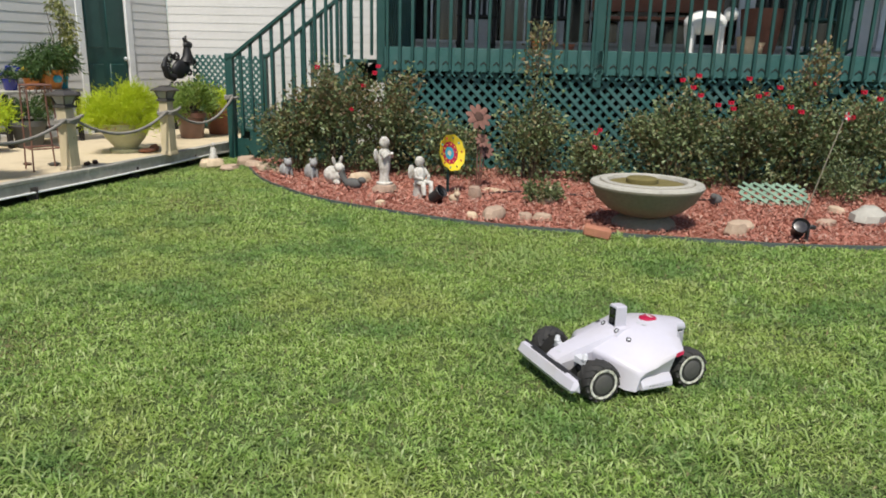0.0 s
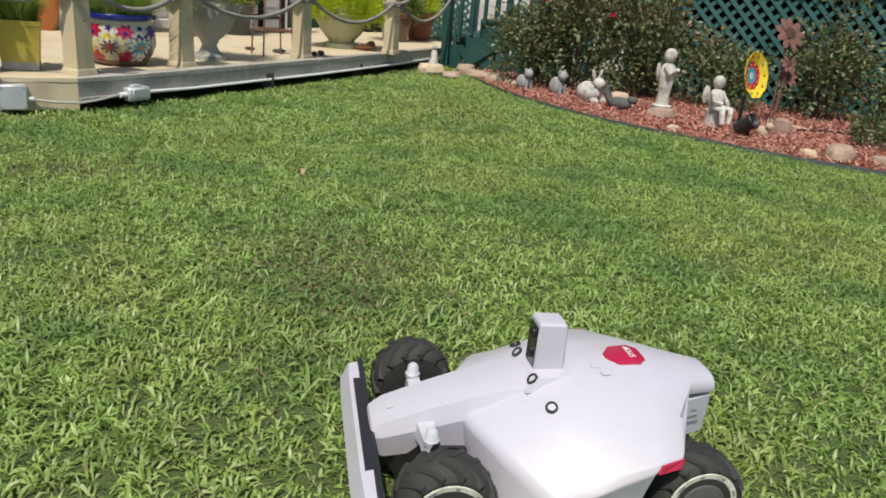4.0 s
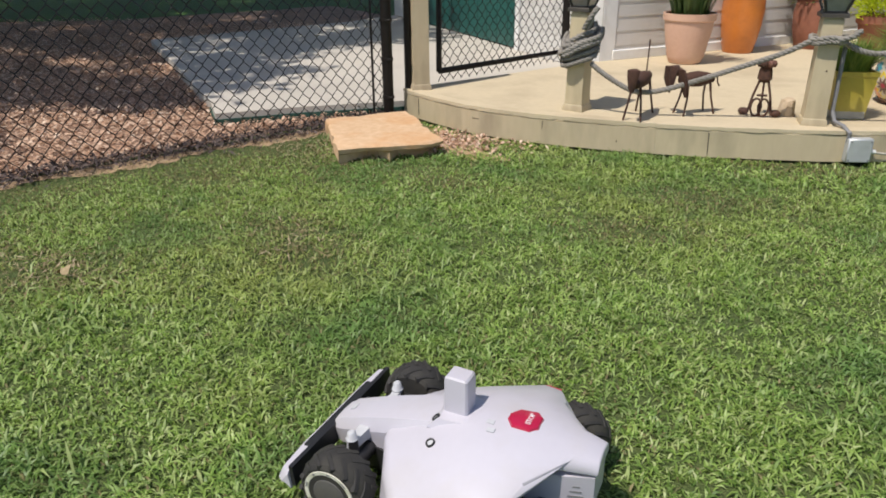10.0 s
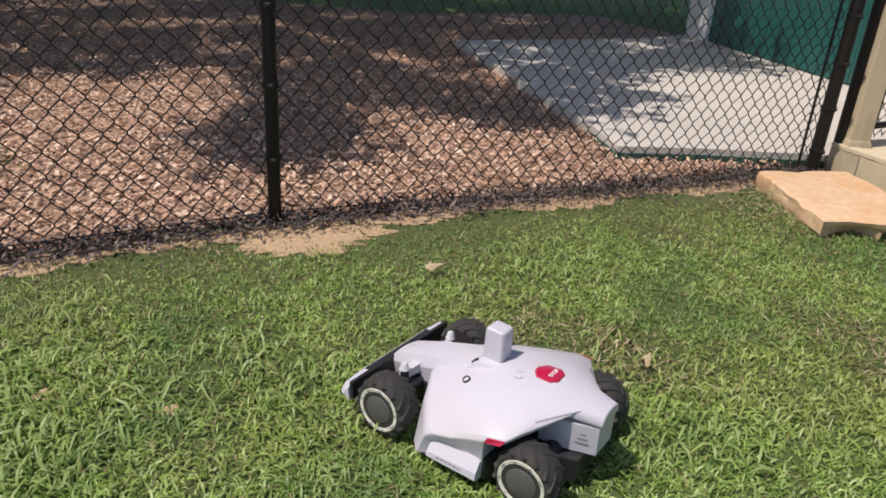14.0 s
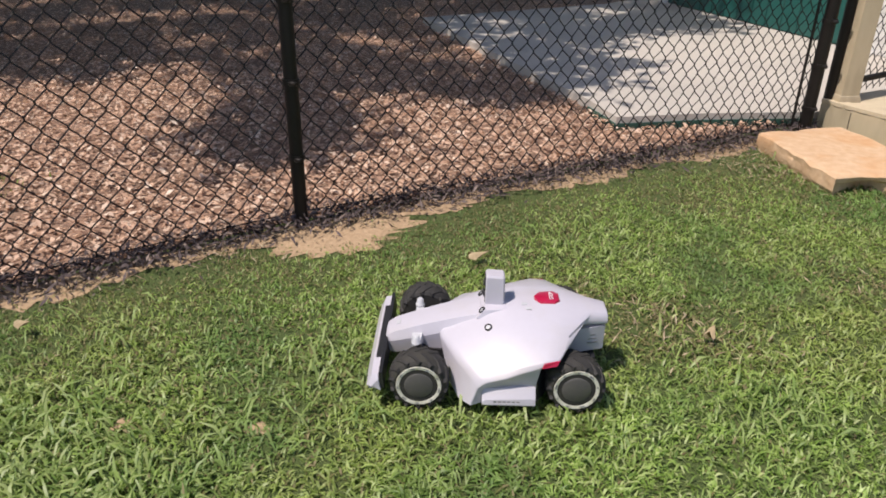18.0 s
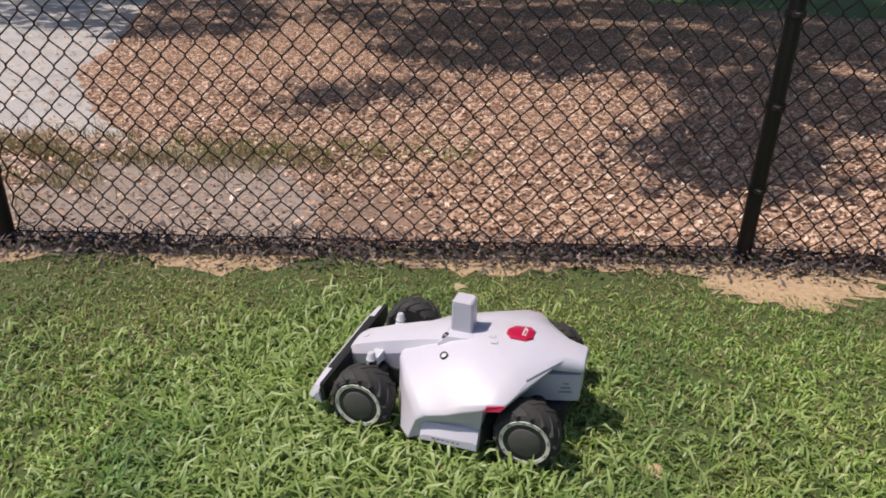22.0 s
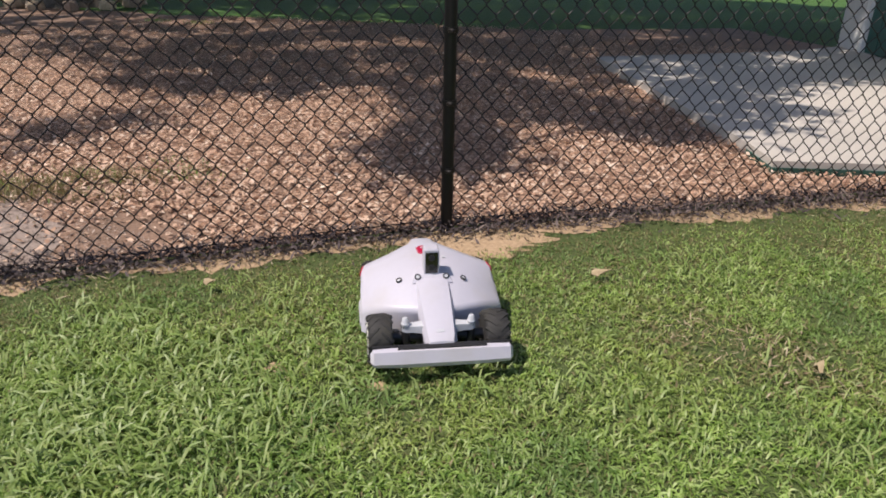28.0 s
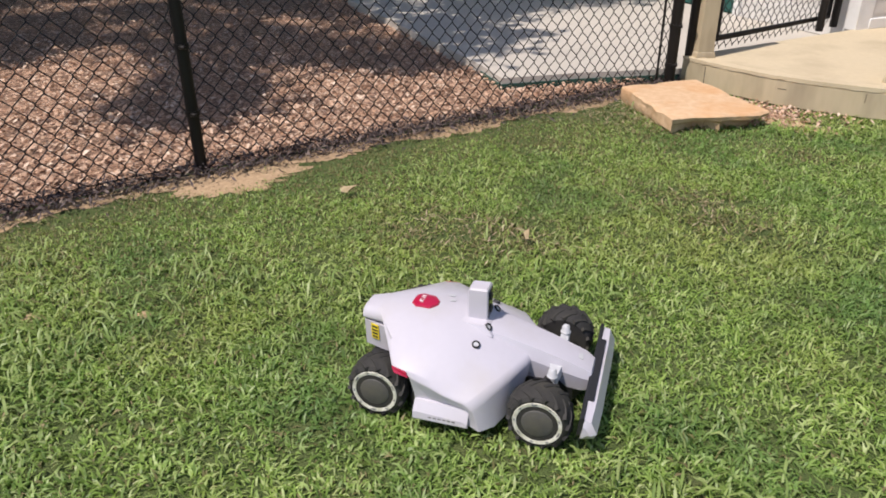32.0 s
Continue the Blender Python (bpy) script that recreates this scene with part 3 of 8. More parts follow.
def sheet(name, outline, z, mat, label, wave=0.0, kind="structure", category=""):
    g = Geo()
    k = len(outline)
    g.add([(x, y, z) for x, y in outline], [tuple(range(k))])
    return solid(name, g, mat, label, category or name, kind=kind, smooth=0)


def smoothline(pts, step=0.08):
    """A Catmull-Rom line through points."""
    p = [np.array(a, float) for a in pts]
    p = [2 * p[0] - p[1]] + p + [2 * p[-1] - p[-2]]
    out = []
    for i in range(1, len(p) - 2):
        n = max(2, int(np.linalg.norm(p[i + 1] - p[i]) / step))
        for t in np.arange(n) / n:
            out.append(0.5 * (2 * p[i] + (p[i + 1] - p[i - 1]) * t + (2 * p[i - 1] - 5 * p[i] + 4 * p[i + 1] - p[i + 2]) * t**2 + (3 * p[i] - p[i - 1] - 3 * p[i + 1] + p[i + 2]) * t**3))
    return out + [p[-2]]


def ragged(outline, amp, step=0.06, seed=1):
    """The same outline with a broken, uneven edge."""
    r = random.Random(seed)
    out = []
    for (x0, y0), (x1, y1) in zip(outline, outline[1:] + outline[:1]):
        n = max(1, int(math.hypot(x1 - x0, y1 - y0) / step))
        for k in range(n):
            t = k / n
            out.append((x0 + (x1 - x0) * t + r.uniform(-amp, amp), y0 + (y1 - y0) * t + r.uniform(-amp, amp)))
    return out


# ---- ground ----
sheet("ground", [(-150, -150), (150, -150), (150, 150), (-150, 150)], 0.0, M_LAWN, "short green lawn ground")
sheet("ground_litter", [(-3.3, 4.75), (-5.22, 2.08), (-6.68, -0.29), (-8.2, -2.75), (-13, -3.2), (-24, 1.0), (-17.5, 5.8)] + LITTER[14:], 0.004, M_LITTERBED, "brown ground under dead leaves behind the fence")
sheet("ground_sand", ragged([(-7.7, 0.45), (-7.45, 0.75), (-7.1, 1.0), (-6.86, 0.9), (-6.5, 0.95), (-6.1, 0.75), (-6.3, 0.35), (-6.75, -0.35), (-7.6, -1.7), (-8.6, -1.6), (-8.1, -0.2)], 0.07, 0.09), 0.008, M_SAND, "pale pinkish sand patch among the leaves")
sheet("ground_gravel", ragged([(-7.72, 0.35), (-7.88, 0.15), (-8.13, -0.03), (-8.3, -0.4), (-9.3, -2.0), (-8.2, -2.75), (-9, -12), (-40, -12), (-40, 6), (-18, 2.8), (-12.7, 1.2), (-11.2, 0.8), (-9.8, 0.3), (-8.7, 0.25), (-7.95, 0.36)], 0.05, 0.1, 2), 0.006, M_GRAVEL, "pale gravel drive beyond the fence")
sheet("ground_far_lawn", ragged([(-5.5, 11), (-7.3, 12.5), (-9.4, 9.7), (-12.8, 8.0), (-14.6, 6.95), (-17.5, 5.8), (-40, 8), (-60, 60), (10, 60)], 0.15, 0.3, 3), 0.005, M_FARLAWN, "green lawn in tree shade")
sheet("road", [(-30, 12.5), (-8, 22.5), (-6, 30), (-34, 20)], 0.012, M_ASPHALT, "sunlit pale road beyond the far lawn")
sheet("ground_bed", BED, 0.012, M_MULCHBED, "red mulch flower bed ground")


def blob(cx, cy, rx, ry, turn, seed):
    r = random.Random(seed)
    a = math.radians(turn)
    out = []
    for k in range(48):
        t = 2 * math.pi * k / 48
        q = 1 + 0.2 * math.sin(3 * t + seed) + r.uniform(-0.25, 0.25)
        u, v = rx * q * math.cos(t), ry * q * math.sin(t)
        out.append((cx + u * math.cos(a) - v * math.sin(a), cy + u * math.sin(a) + v * math.cos(a)))
    return out


DIRT = [(-4.98, 2.02, 0.46, 0.20, 47), (-4.72, 2.52, 0.24, 0.10, 52), (-2.76, 4.03, 0.56, 0.27, -30), (-4.53, 0.93, 0.042, 0.03, 20), (-4.86, 0.79, 0.035, 0.022, 80)]
for i, (cx, cy, rx, ry, tu) in enumerate(DIRT):
    sheet("ground_dirt_%d" % (i + 1), blob(cx, cy, rx * 0.72, ry * 0.72, tu, i), 0.003 + 0.0004 * i, M_DIRT, "bare sandy dirt patch in the lawn")

# bare strip along the fence foot
strip_r = random.Random(5)
near_side, far_side = [], []
for (x0, y0), (x1, y1) in zip(FENCE, FENCE[1:]):
    ln = math.hypot(x1 - x0, y1 - y0)
    for k in range(int(ln / 0.05)):
        t = k * 0.05 / ln
        px, py, nx, ny = x0 + (x1 - x0) * t, y0 + (y1 - y0) * t, -(y1 - y0) / ln, (x1 - x0) / ln
        wob = 0.10 + 0.05 * math.sin(5.1 * (px + py)) + 0.04 * math.sin(11 * px) + strip_r.uniform(-0.035, 0.035)
        near_side.append((px + nx * wob, py + ny * wob))
        far_side.append((px - nx * 0.03, py - ny * 0.03))
sheet("ground_fence_strip", near_side + far_side[::-1], 0.002, M_DIRT, "bare sandy strip along the fence foot")

# concrete pad in front of the garage
PAD = [(-7.1, 7.15), (-4.55, 4.38), (-4.3, 4.05), (-3.85, 4.38), (-3.22, 4.75), (-2.0, 6.2), (-5.3, 10.4), (-5.62, 9.4)]
pad = solid("pavement", Geo().prism(PAD, 0.0, 0.085), M_CONCRETE, "pale concrete pad before the garage", "pavement", kind="structure", smooth=0)
for a, b in ((1, 2), (2, 3), (3, 4)):
    (x0, y0), (x1, y1) = PAD[a], PAD[b]
    w = wallframe((x0, y0), (x1, y1))
    ln = math.hypot(x1 - x0, y1 - y0)
    part("pad_edge", Geo(w).box((ln / 2, -0.006, 0.024), (ln, 0.008, 0.044)), M_PADSIDE, pad, "dark green painted pad edge")


# ---- grass, leaves, chips ----
def fence_distance(x, y):
    best = np.full(len(x), 9.0)
    for (x0, y0), (x1, y1) in zip(FENCE, FENCE[1:]):
        dx, dy = x1 - x0, y1 - y0
        t = np.clip(((x - x0) * dx + (y - y0) * dy) / (dx * dx + dy * dy), 0, 1)
        best = np.minimum(best, np.hypot(x - x0 - t * dx, y - y0 - t * dy))
    return best


def waves(x, y, seed, scale):
    """A soft random field from 0 to 1."""
    r = np.random.default_rng(seed)
    s = np.zeros(len(x))
    for k in range(7):
        f, a, ph = scale * r.uniform(0.5, 2.2), r.uniform(0, 2 * np.pi), r.uniform(0, 2 * np.pi)
        s += np.sin((x * np.cos(a) + y * np.sin(a)) * f + ph)
    return 0.5 + s / 7


# blades stand thickest where the mower works, thinner towards the bed and behind its track
TUFTS = 375000
tx0, ty0 = rng.uniform(-7.2, 7.3, TUFTS), rng.uniform(-1.2, 8.0, TUFTS)
worked = (ty0 > np.where(tx0 > 0.8, -0.8, 0.25)) | (tx0 < -3.2)
tuft_keep = inside(LAWN, tx0, ty0) & (rng.random(TUFTS) < np.where(~worked, 0.18, np.where((ty0 > 3.6) | (tx0 > 4.3), 0.52, 1.0)))
tx0, ty0 = tx0[tuft_keep], ty0[tuft_keep]
which = np.repeat(np.arange(len(tx0)), 5)
gx = tx0[which] + rng.normal(0, 0.011, len(which))
gy = ty0[which] + rng.normal(0, 0.011, len(which))
keep = inside(LAWN, gx, gy)
gx, gy = gx[keep], gy[keep]
fd = fence_distance(gx, gy)
bare = np.zeros(len(gx), bool)
for cx, cy, rx, ry, tu in DIRT:
    a = math.radians(tu)
    u, v = (gx - cx) * math.cos(a) + (gy - cy) * math.sin(a), -(gx - cx) * math.sin(a) + (gy - cy) * math.cos(a)
    bare |= (u / rx) ** 2 + (v / ry) ** 2 < rng.uniform(0.05, 0.8, len(gx)) ** 1.0
clump = waves(gx, gy, 3, 9.0)
tired = np.zeros(len(gx))
for cx, cy, r in ((-1.22, 3.35, 0.24), (-1.58, 2.88, 0.22), (-0.08, 2.99, 0.2), (-3.63, 1.91, 0.26), (-3.88, 1.78, 0.18), (-2.98, 2.52, 0.2), (-2.8, 2.28, 0.18), (-2.51, 3.31, 0.18), (-3.8, 3.04, 0.2), (-3.71, 1.82, 0.2), (-2.83, 2.33, 0.14), (-0.75, 4.0, 0.25)):
    tired = np.maximum(tired, np.exp(-(((gx - cx) / (1.5 * r)) ** 2 + ((gy - cy) / (0.8 * r)) ** 2) * 1.3))
thin = waves(gx, gy, 4, 2.2)
dry = (fd < np.abs(rng.normal(0, 0.62, len(gx))) * 0.95 * (0.5 + waves(gx, gy, 31, 2.5))) | (thin + rng.normal(0, 0.22, len(gx)) > 1.22)
dry |= rng.uniform(0, 1, len(gx)) < 0.75 * tired
bare |= rng.uniform(0, 1, len(gx)) < 0.40 * tired
dry |= rng.uniform(0, 1, len(gx)) < np.clip(0.02 - 0.015 * gx, 0.03, 0.085)
live = ~bare & (rng.uniform(0, 1, len(gx)) < np.where(fd < 0.26, np.clip((fd + 0.10 * (clump - 0.5)) * 3.0 - 0.05, 0.05, 0.6), np.where(dry, 0.75, 0.72 + 0.28 * clump))) & (fd > 0.03)
gx, gy, dry, clump = gx[live], gy[live], dry[live], clump[live]
worn = np.clip(1.1 - fd[live] / 0.75, 0, 1)
tall = np.exp(-(((gx + 5.1) / 0.45) ** 2 + ((gy - 0.35) / 0.4) ** 2)) + 0.6 * np.exp(-(((gx - 0.6) / 0.8) ** 2 + ((gy - 0.3) / 0.5) ** 2))
far_off = np.where((gy > 3.6) | (gx > 4.3), 1.3, 1.0)
glen = (0.020 + 0.026 * rng.random(len(gx))) * (0.75 + 0.5 * clump) * (1 + 0.6 * tall) * far_off * (1 - 0.4 * worn)
gwid = rng.uniform(0.0034, 0.0070, len(gx)) * (1 + 0.3 * tall) * far_off * (1 - 0.35 * worn)
glean = rng.uniform(0.85, 1.95, len(gx))
for name, sel, mt, lab in (("lawn_grass", ~dry, M_GRASS, "short green lawn grass with broad blades"), ("dry_grass", dry, M_DRY, "dry straw-coloured grass in the lawn")):
    bulk(name, *blades(gx[sel], gy[sel], np.zeros(sel.sum()), glen[sel] * (1 if name == "lawn_grass" else 0.8), gwid[sel], glean[sel], 5), mt, lab, "grass")

kx, ky = rng.uniform(-6, 6, 70), rng.uniform(-0.9, 4.2, 70)
kx[:22], ky[:22] = rng.normal(-5.05, 0.24, 22), rng.normal(0.3, 0.2, 22)
kk = rng.integers(0, 70, 6500)
cgx, cgy = kx[kk] + rng.normal(0, 0.14, 6500), ky[kk] + rng.normal(0, 0.12, 6500)
ck = inside(LAWN, cgx, cgy) & (fence_distance(cgx, cgy) > 0.3)
cgx, cgy = cgx[ck], cgy[ck]
bulk("coarse_grass", *blades(cgx, cgy, np.full(len(cgx), 0.01), rng.uniform(0.05, 0.10, len(cgx)), rng.uniform(0.0045, 0.0085, len(cgx)), rng.uniform(1.0, 1.6, len(cgx)), 17), M_PALEGRASS, "paler coarse grass tufts in the lawn", "grass")
fx, fy = rng.uniform(-8, 9, 72000), rng.uniform(-4.5, -0.95, 72000)
fk = inside(LAWN, fx, np.maximum(fy, -3.99))
fx, fy = fx[fk], fy[fk]
bulk("rear_grass", *blades(fx, fy, np.zeros(len(fx)), rng.uniform(0.035, 0.06, len(fx)), rng.uniform(0.010, 0.018, len(fx)), rng.uniform(0.75, 1.6, len(fx)), 6), M_GRASS, "short green lawn grass behind the path", "grass")
lx, ly = rng.uniform(-14, -3.2, 330000), rng.uniform(-2.8, 9.6, 330000)
near = inside(LITTER, lx, ly) & ~inside(PAD, lx, ly)
lx, ly = lx[near], ly[near]
fd = fence_distance(lx, ly)
near = rng.uniform(0, 1, len(lx)) < np.clip(1.25 - fd / 7.0, 0.18, 1) * (1 - 0.88 * np.clip(2.2 - 2.4 * np.minimum(np.hypot((lx + 6.95) / 0.95, (ly - 0.25) / 1.1), np.hypot((lx + 6.2) / 0.6, (ly - 0.75) / 0.7)) + 0.8 * (waves(lx, ly, 6, 5.0) - 0.5), 0, 1))
lx, ly, fd = lx[near], ly[near], fd[near]
bulk("dead_leaves", *scraps(lx, ly, 0.006 + rng.uniform(0, 0.03, len(lx)), rng.uniform(0.009, 0.024, len(lx)), rng.uniform(1.3, 2.2, len(lx)), 0.5, 8), M_LITTER, "curled brown dead leaves on the ground", "leaves")
dx, dy = rng.uniform(-8, -3.2, 420000), rng.uniform(-2.6, 4.8, 420000)
fd = fence_distance(dx, dy)
side = (fd < np.abs(rng.normal(0, 0.085, len(dx))))
dx, dy = dx[side], dy[side]
bulk("fence_debris", *scraps(dx, dy, 0.006 + rng.uniform(0, 0.05, len(dx)), rng.uniform(0.0048, 0.0125, len(dx)), rng.uniform(1.5, 5.0, len(dx)), 0.7, 9), M_DARKLITTER, "dark twigs and debris along the fence foot", "debris")
hx, hy = rng.uniform(-8, -2.3, 60000), rng.uniform(-2.6, 4.6, 60000)
hk = inside(LAWN, hx, hy) & ((fence_distance(hx, hy) < np.abs(rng.normal(0.05, 0.10, 60000)) * (0.4 + 1.2 * waves(hx, hy, 33, 3.0))) | (np.hypot((hx + 3.35) / 0.5, (hy - 3.75) / 0.35) + rng.normal(0, 0.3, 60000) < 0.7) | (np.hypot((hx + 3.7) / 0.5, (hy - 1.87) / 0.25) + rng.normal(0, 0.3, 60000) < 0.55) | (np.hypot((hx + 2.9) / 0.35, (hy - 2.42) / 0.25) + rng.normal(0, 0.3, 60000) < 0.4))
bulk("straw", *scraps(hx[hk], hy[hk], 0.006 + rng.uniform(0, 0.02, hk.sum()), rng.uniform(0.0025, 0.006, hk.sum()), rng.uniform(4, 14, hk.sum()), 0.35, 41), M_STRAW, "dry straw bits along the fence foot", "straw")
px_, py_ = rng.normal(-2.72, 0.22, 1500), rng.normal(4.06, 0.13, 1500)
pk = inside(LAWN, px_, py_)
bulk("soil_crumbs", *scraps(px_[pk], py_[pk], 0.006 + rng.uniform(0, 0.02, pk.sum()), rng.uniform(0.006, 0.02, pk.sum()), rng.uniform(1.0, 2.0, pk.sum()), 0.7, 42), M_LITTER, "brown soil crumbs and bark bits beside the slab", "debris")
mx_, my_ = rng.uniform(2.9, 8.9, 130000), rng.uniform(1.1, 7.4, 130000)
mk = inside(BED, mx_, my_)
mx_, my_ = mx_[mk], my_[mk]
bulk("mulch_chips", *scraps(mx_, my_, 0.016 + rng.uniform(0, 0.025, len(mx_)), rng.uniform(0.005, 0.013, len(mx_)), rng.uniform(1.8, 4.6, len(mx_)), 0.7, 10), M_MULCH, "red shredded mulch chips in the bed", "mulch")
wt = rng.uniform(-0.35, 1.15, 9000)
wx, wy = -7.80 + 0.85 * wt + rng.normal(0, 0.16, 9000), -0.05 + 1.38 * wt + rng.normal(0, 0.13, 9000)
wx[:2200], wy[:2200] = rng.normal(-7.55, 0.28, 2200), rng.normal(-0.1, 0.13, 2200)
wk = waves(wx, wy, 15, 9.0) > 0.38
wx, wy = wx[wk], wy[wk]
bulk("weeds", *blades(wx, wy, np.zeros(len(wx)), rng.uniform(0.03, 0.10, len(wx)), rng.uniform(0.003, 0.006, len(wx)), rng.uniform(0.3, 1.3, len(wx)), 12), M_WEED, "dry brownish weeds behind the fence", "weeds")
sx_, sy_ = rng.uniform(-8.2, -6.0, 16000), rng.uniform(-1.4, 1.1, 16000)
sk = (fence_distance(sx_, sy_) > 0.1) & inside(LITTER, sx_, sy_)
bulk("sand_bits", *scraps(sx_[sk], sy_[sk], np.full(sk.sum(), 0.011), rng.uniform(0.003, 0.009, sk.sum()), rng.uniform(1.2, 3.5, sk.sum()), 0.5, 19), M_GRIT, "small leaf and twig bits on the sand", "debris")
# leaves blown over the gravel, twigs over the sand
ox, oy = rng.uniform(-14, -6, 26000), rng.uniform(-2.5, 4, 26000)
ok = ~inside(LITTER, ox, oy) & ~inside(LAWN, ox, oy) & (fence_distance(ox, oy) > 0.2) & (rng.random(26000) < np.exp(-np.abs(oy - 1.0 + 0.33 * (ox + 9)) * 0.9) * 0.9)
bulk("blown_leaves", *scraps(ox[ok], oy[ok], np.full(ok.sum(), 0.012), rng.uniform(0.010, 0.026, ok.sum()), rng.uniform(1.3, 2.2, ok.sum()), 0.5, 16), M_LITTER, "scattered brown leaves on the gravel", "leaves")
tx = np.concatenate([rng.normal(cx, 0.13, 130) for cx, cy in ((-7.1, 1.3), (-6.85, 1.75), (-7.3, 0.95), (-7.5, 0.6), (-13.5, 6.3), (-14.2, 6.0))])
ty = np.concatenate([rng.normal(cy, 0.10, 130) for cx, cy in ((-7.1, 1.3), (-6.85, 1.75), (-7.3, 0.95), (-7.5, 0.6), (-13.5, 6.3), (-14.2, 6.0))])
bulk("green_weeds", *blades(tx, ty, np.zeros(len(tx)), rng.uniform(0.03, 0.07, len(tx)), rng.uniform(0.004, 0.008, len(tx)), rng.uniform(0.3, 1.2, len(tx)), 13), M_GRASS, "small green weed tufts in the leaves", "weeds")

# pale dropped leaves on the lawn
for i, (x, y, s, a) in enumerate(((-4.383, 2.028, 0.05, 30), (-3.53, 1.84, 0.04, 80), (-5.45, 0.975, 0.035, 10), (0.86, 2.86, 0.03, 45))):
    pts = [(s * math.cos(t) * (0.6 + 0.4 * math.cos(3 * t)), 0.45 * s * math.sin(t), 0.012 * math.cos(2 * t)) for t in (2 * math.pi * k / 12 for k in range(12))]
    top = [(p[0], p[1], p[2] + 0.002) for p in pts]
    solid("dry_leaf", Geo().loft([pts, top]), M_DEADLEAF, "brown curled dry leaf on the lawn", "leaf", "fallen leaves", at=(x, y, 0.045), rz=a)


# ---- chain-link fence ----
def link_mesh(length, z0, z1, pitch=0.081, r=0.0033):
    """Woven zigzag wires in the x-z plane."""
    g = Geo()
    n = 2 * int(round(length / pitch))
    p = length / n
    rise = pitch * 0.58
    rows = int((z1 - z0) / rise)
    for k in range(n + 1):
        pts = []
        for j in range(rows + 1):
            side = 1 if (j + k) % 2 else -1
            x = min(max(k * p + side * p * 0.47, 0), length)
            for e in (-0.13, 0.13):
                pts.append((x, 0.0035 * side * (1 if k % 2 else -1), z0 + (j + e) * rise))
        g.tube(pts, r, 3, False)
    return g


def round_post(g, x, y, z0, z1, r):
    g.lathe([(r * 0.98, z0), (r, z0 + 0.01), (r, z1 - 0.02), (r * 1.1, z1 - 0.018), (r * 1.1, z1), (r * 0.6, z1 + r * 0.5), (r * 0.1, z1 + r * 0.7)], 14, (x, y, 0))


FENCE_H = 1.25
fence = thing("chain_link_fence", "black coated chain-link fence with round steel posts", "fence", (*FENCE[1], 0))
inv = fence.matrix_world.inverted()
for i, (a, b) in enumerate(zip(FENCE, FENCE[1:])):
    w = inv @ wallframe(a, b)
    ln = math.hypot(b[0] - a[0], b[1] - a[1])
    g = link_mesh(ln - 0.04, 0.01, FENCE_H)
    g.v = [w @ (v + Vector((0.02, -0.034, 0))) for v in g.v]
    part("wire_mesh", g, M_WIRE, fence)
    part("top_rail", Geo(w).tube([(0, 0, FENCE_H), (ln, 0, FENCE_H)], 0.018, 10), M_BLACK, fence)
    part("tension_wire", Geo(w).tube([(0, -0.034, 0.05), (ln * 0.5, -0.034, 0.042), (ln, -0.034, 0.05)], 0.0025, 4), M_WIRE, fence)
for i, (x, y) in enumerate(FENCE):
    g = Geo(inv)
    round_post(g, x, y, -0.05, FENCE_H + 0.05, 0.036 if i == 0 else 0.028)
    post = part("post", g, M_BLACK, fence)
    for z in ((0.3, 0.6, 0.9) if i else (0.15, 0.4, 0.65, 0.9)):
        g = Geo(inv).lathe([(0.033 if i else 0.041, -0.012), (0.034 if i else 0.042, 0), (0.033 if i else 0.041, 0.012)], 12, (x, y, z))
        g.box((x + 0.03, y - 0.03, z), (0.03, 0.02, 0.016), 0.003)
        part("band", g, M_BLACK, post)
part("tension_bar", Geo(inv).box((-3.345, 4.47, 0.62), (0.016, 0.006, 1.2), 0.002), M_BLACK, fence)

# gate on the deck
GA, GB = (-3.02, 4.92), (-2.22, 6.2)
gl = math.hypot(GB[0] - GA[0], GB[1] - GA[1])
gate = thing("chain_link_gate", "closed black chain-link gate between a post and the house", "gate", (*GA, 0))
w = gate.matrix_world.inverted() @ wallframe(GA, GB)
frame_g = Geo(w).tube([(0, 0, 0.27), (gl, 0, 0.27), (gl, 0, 1.4), (0, 0, 1.4), (0, 0, 0.27)], 0.021, 10)
part("gate_frame", frame_g, M_BLACK, gate)
g = link_mesh(gl, 0.2, 1.38)
g.v = [w @ v for v in g.v]
part("wire_mesh", g, M_WIRE, gate)
part("latch", Geo(w).box((0.0, -0.03, 0.78), (0.09, 0.03, 0.05), 0.006), M_BLACK, gate)
part("hinge", Geo(w).box((gl, 0.02, 0.45), (0.06, 0.05, 0.04), 0.006), M_BLACK, gate)
for i, (x, y, z0) in enumerate(((-3.17, 4.70, 0.0), (-2.16, 6.26, 0.185), (-2.28, 6.02, 0.185))):
    g = Geo()
    round_post(g, 0, 0, z0, 1.6, 0.03)
    solid("gate_post", g, M_BLACK, "round black steel gate post", "post", "gate posts", at=(x, y, 0))

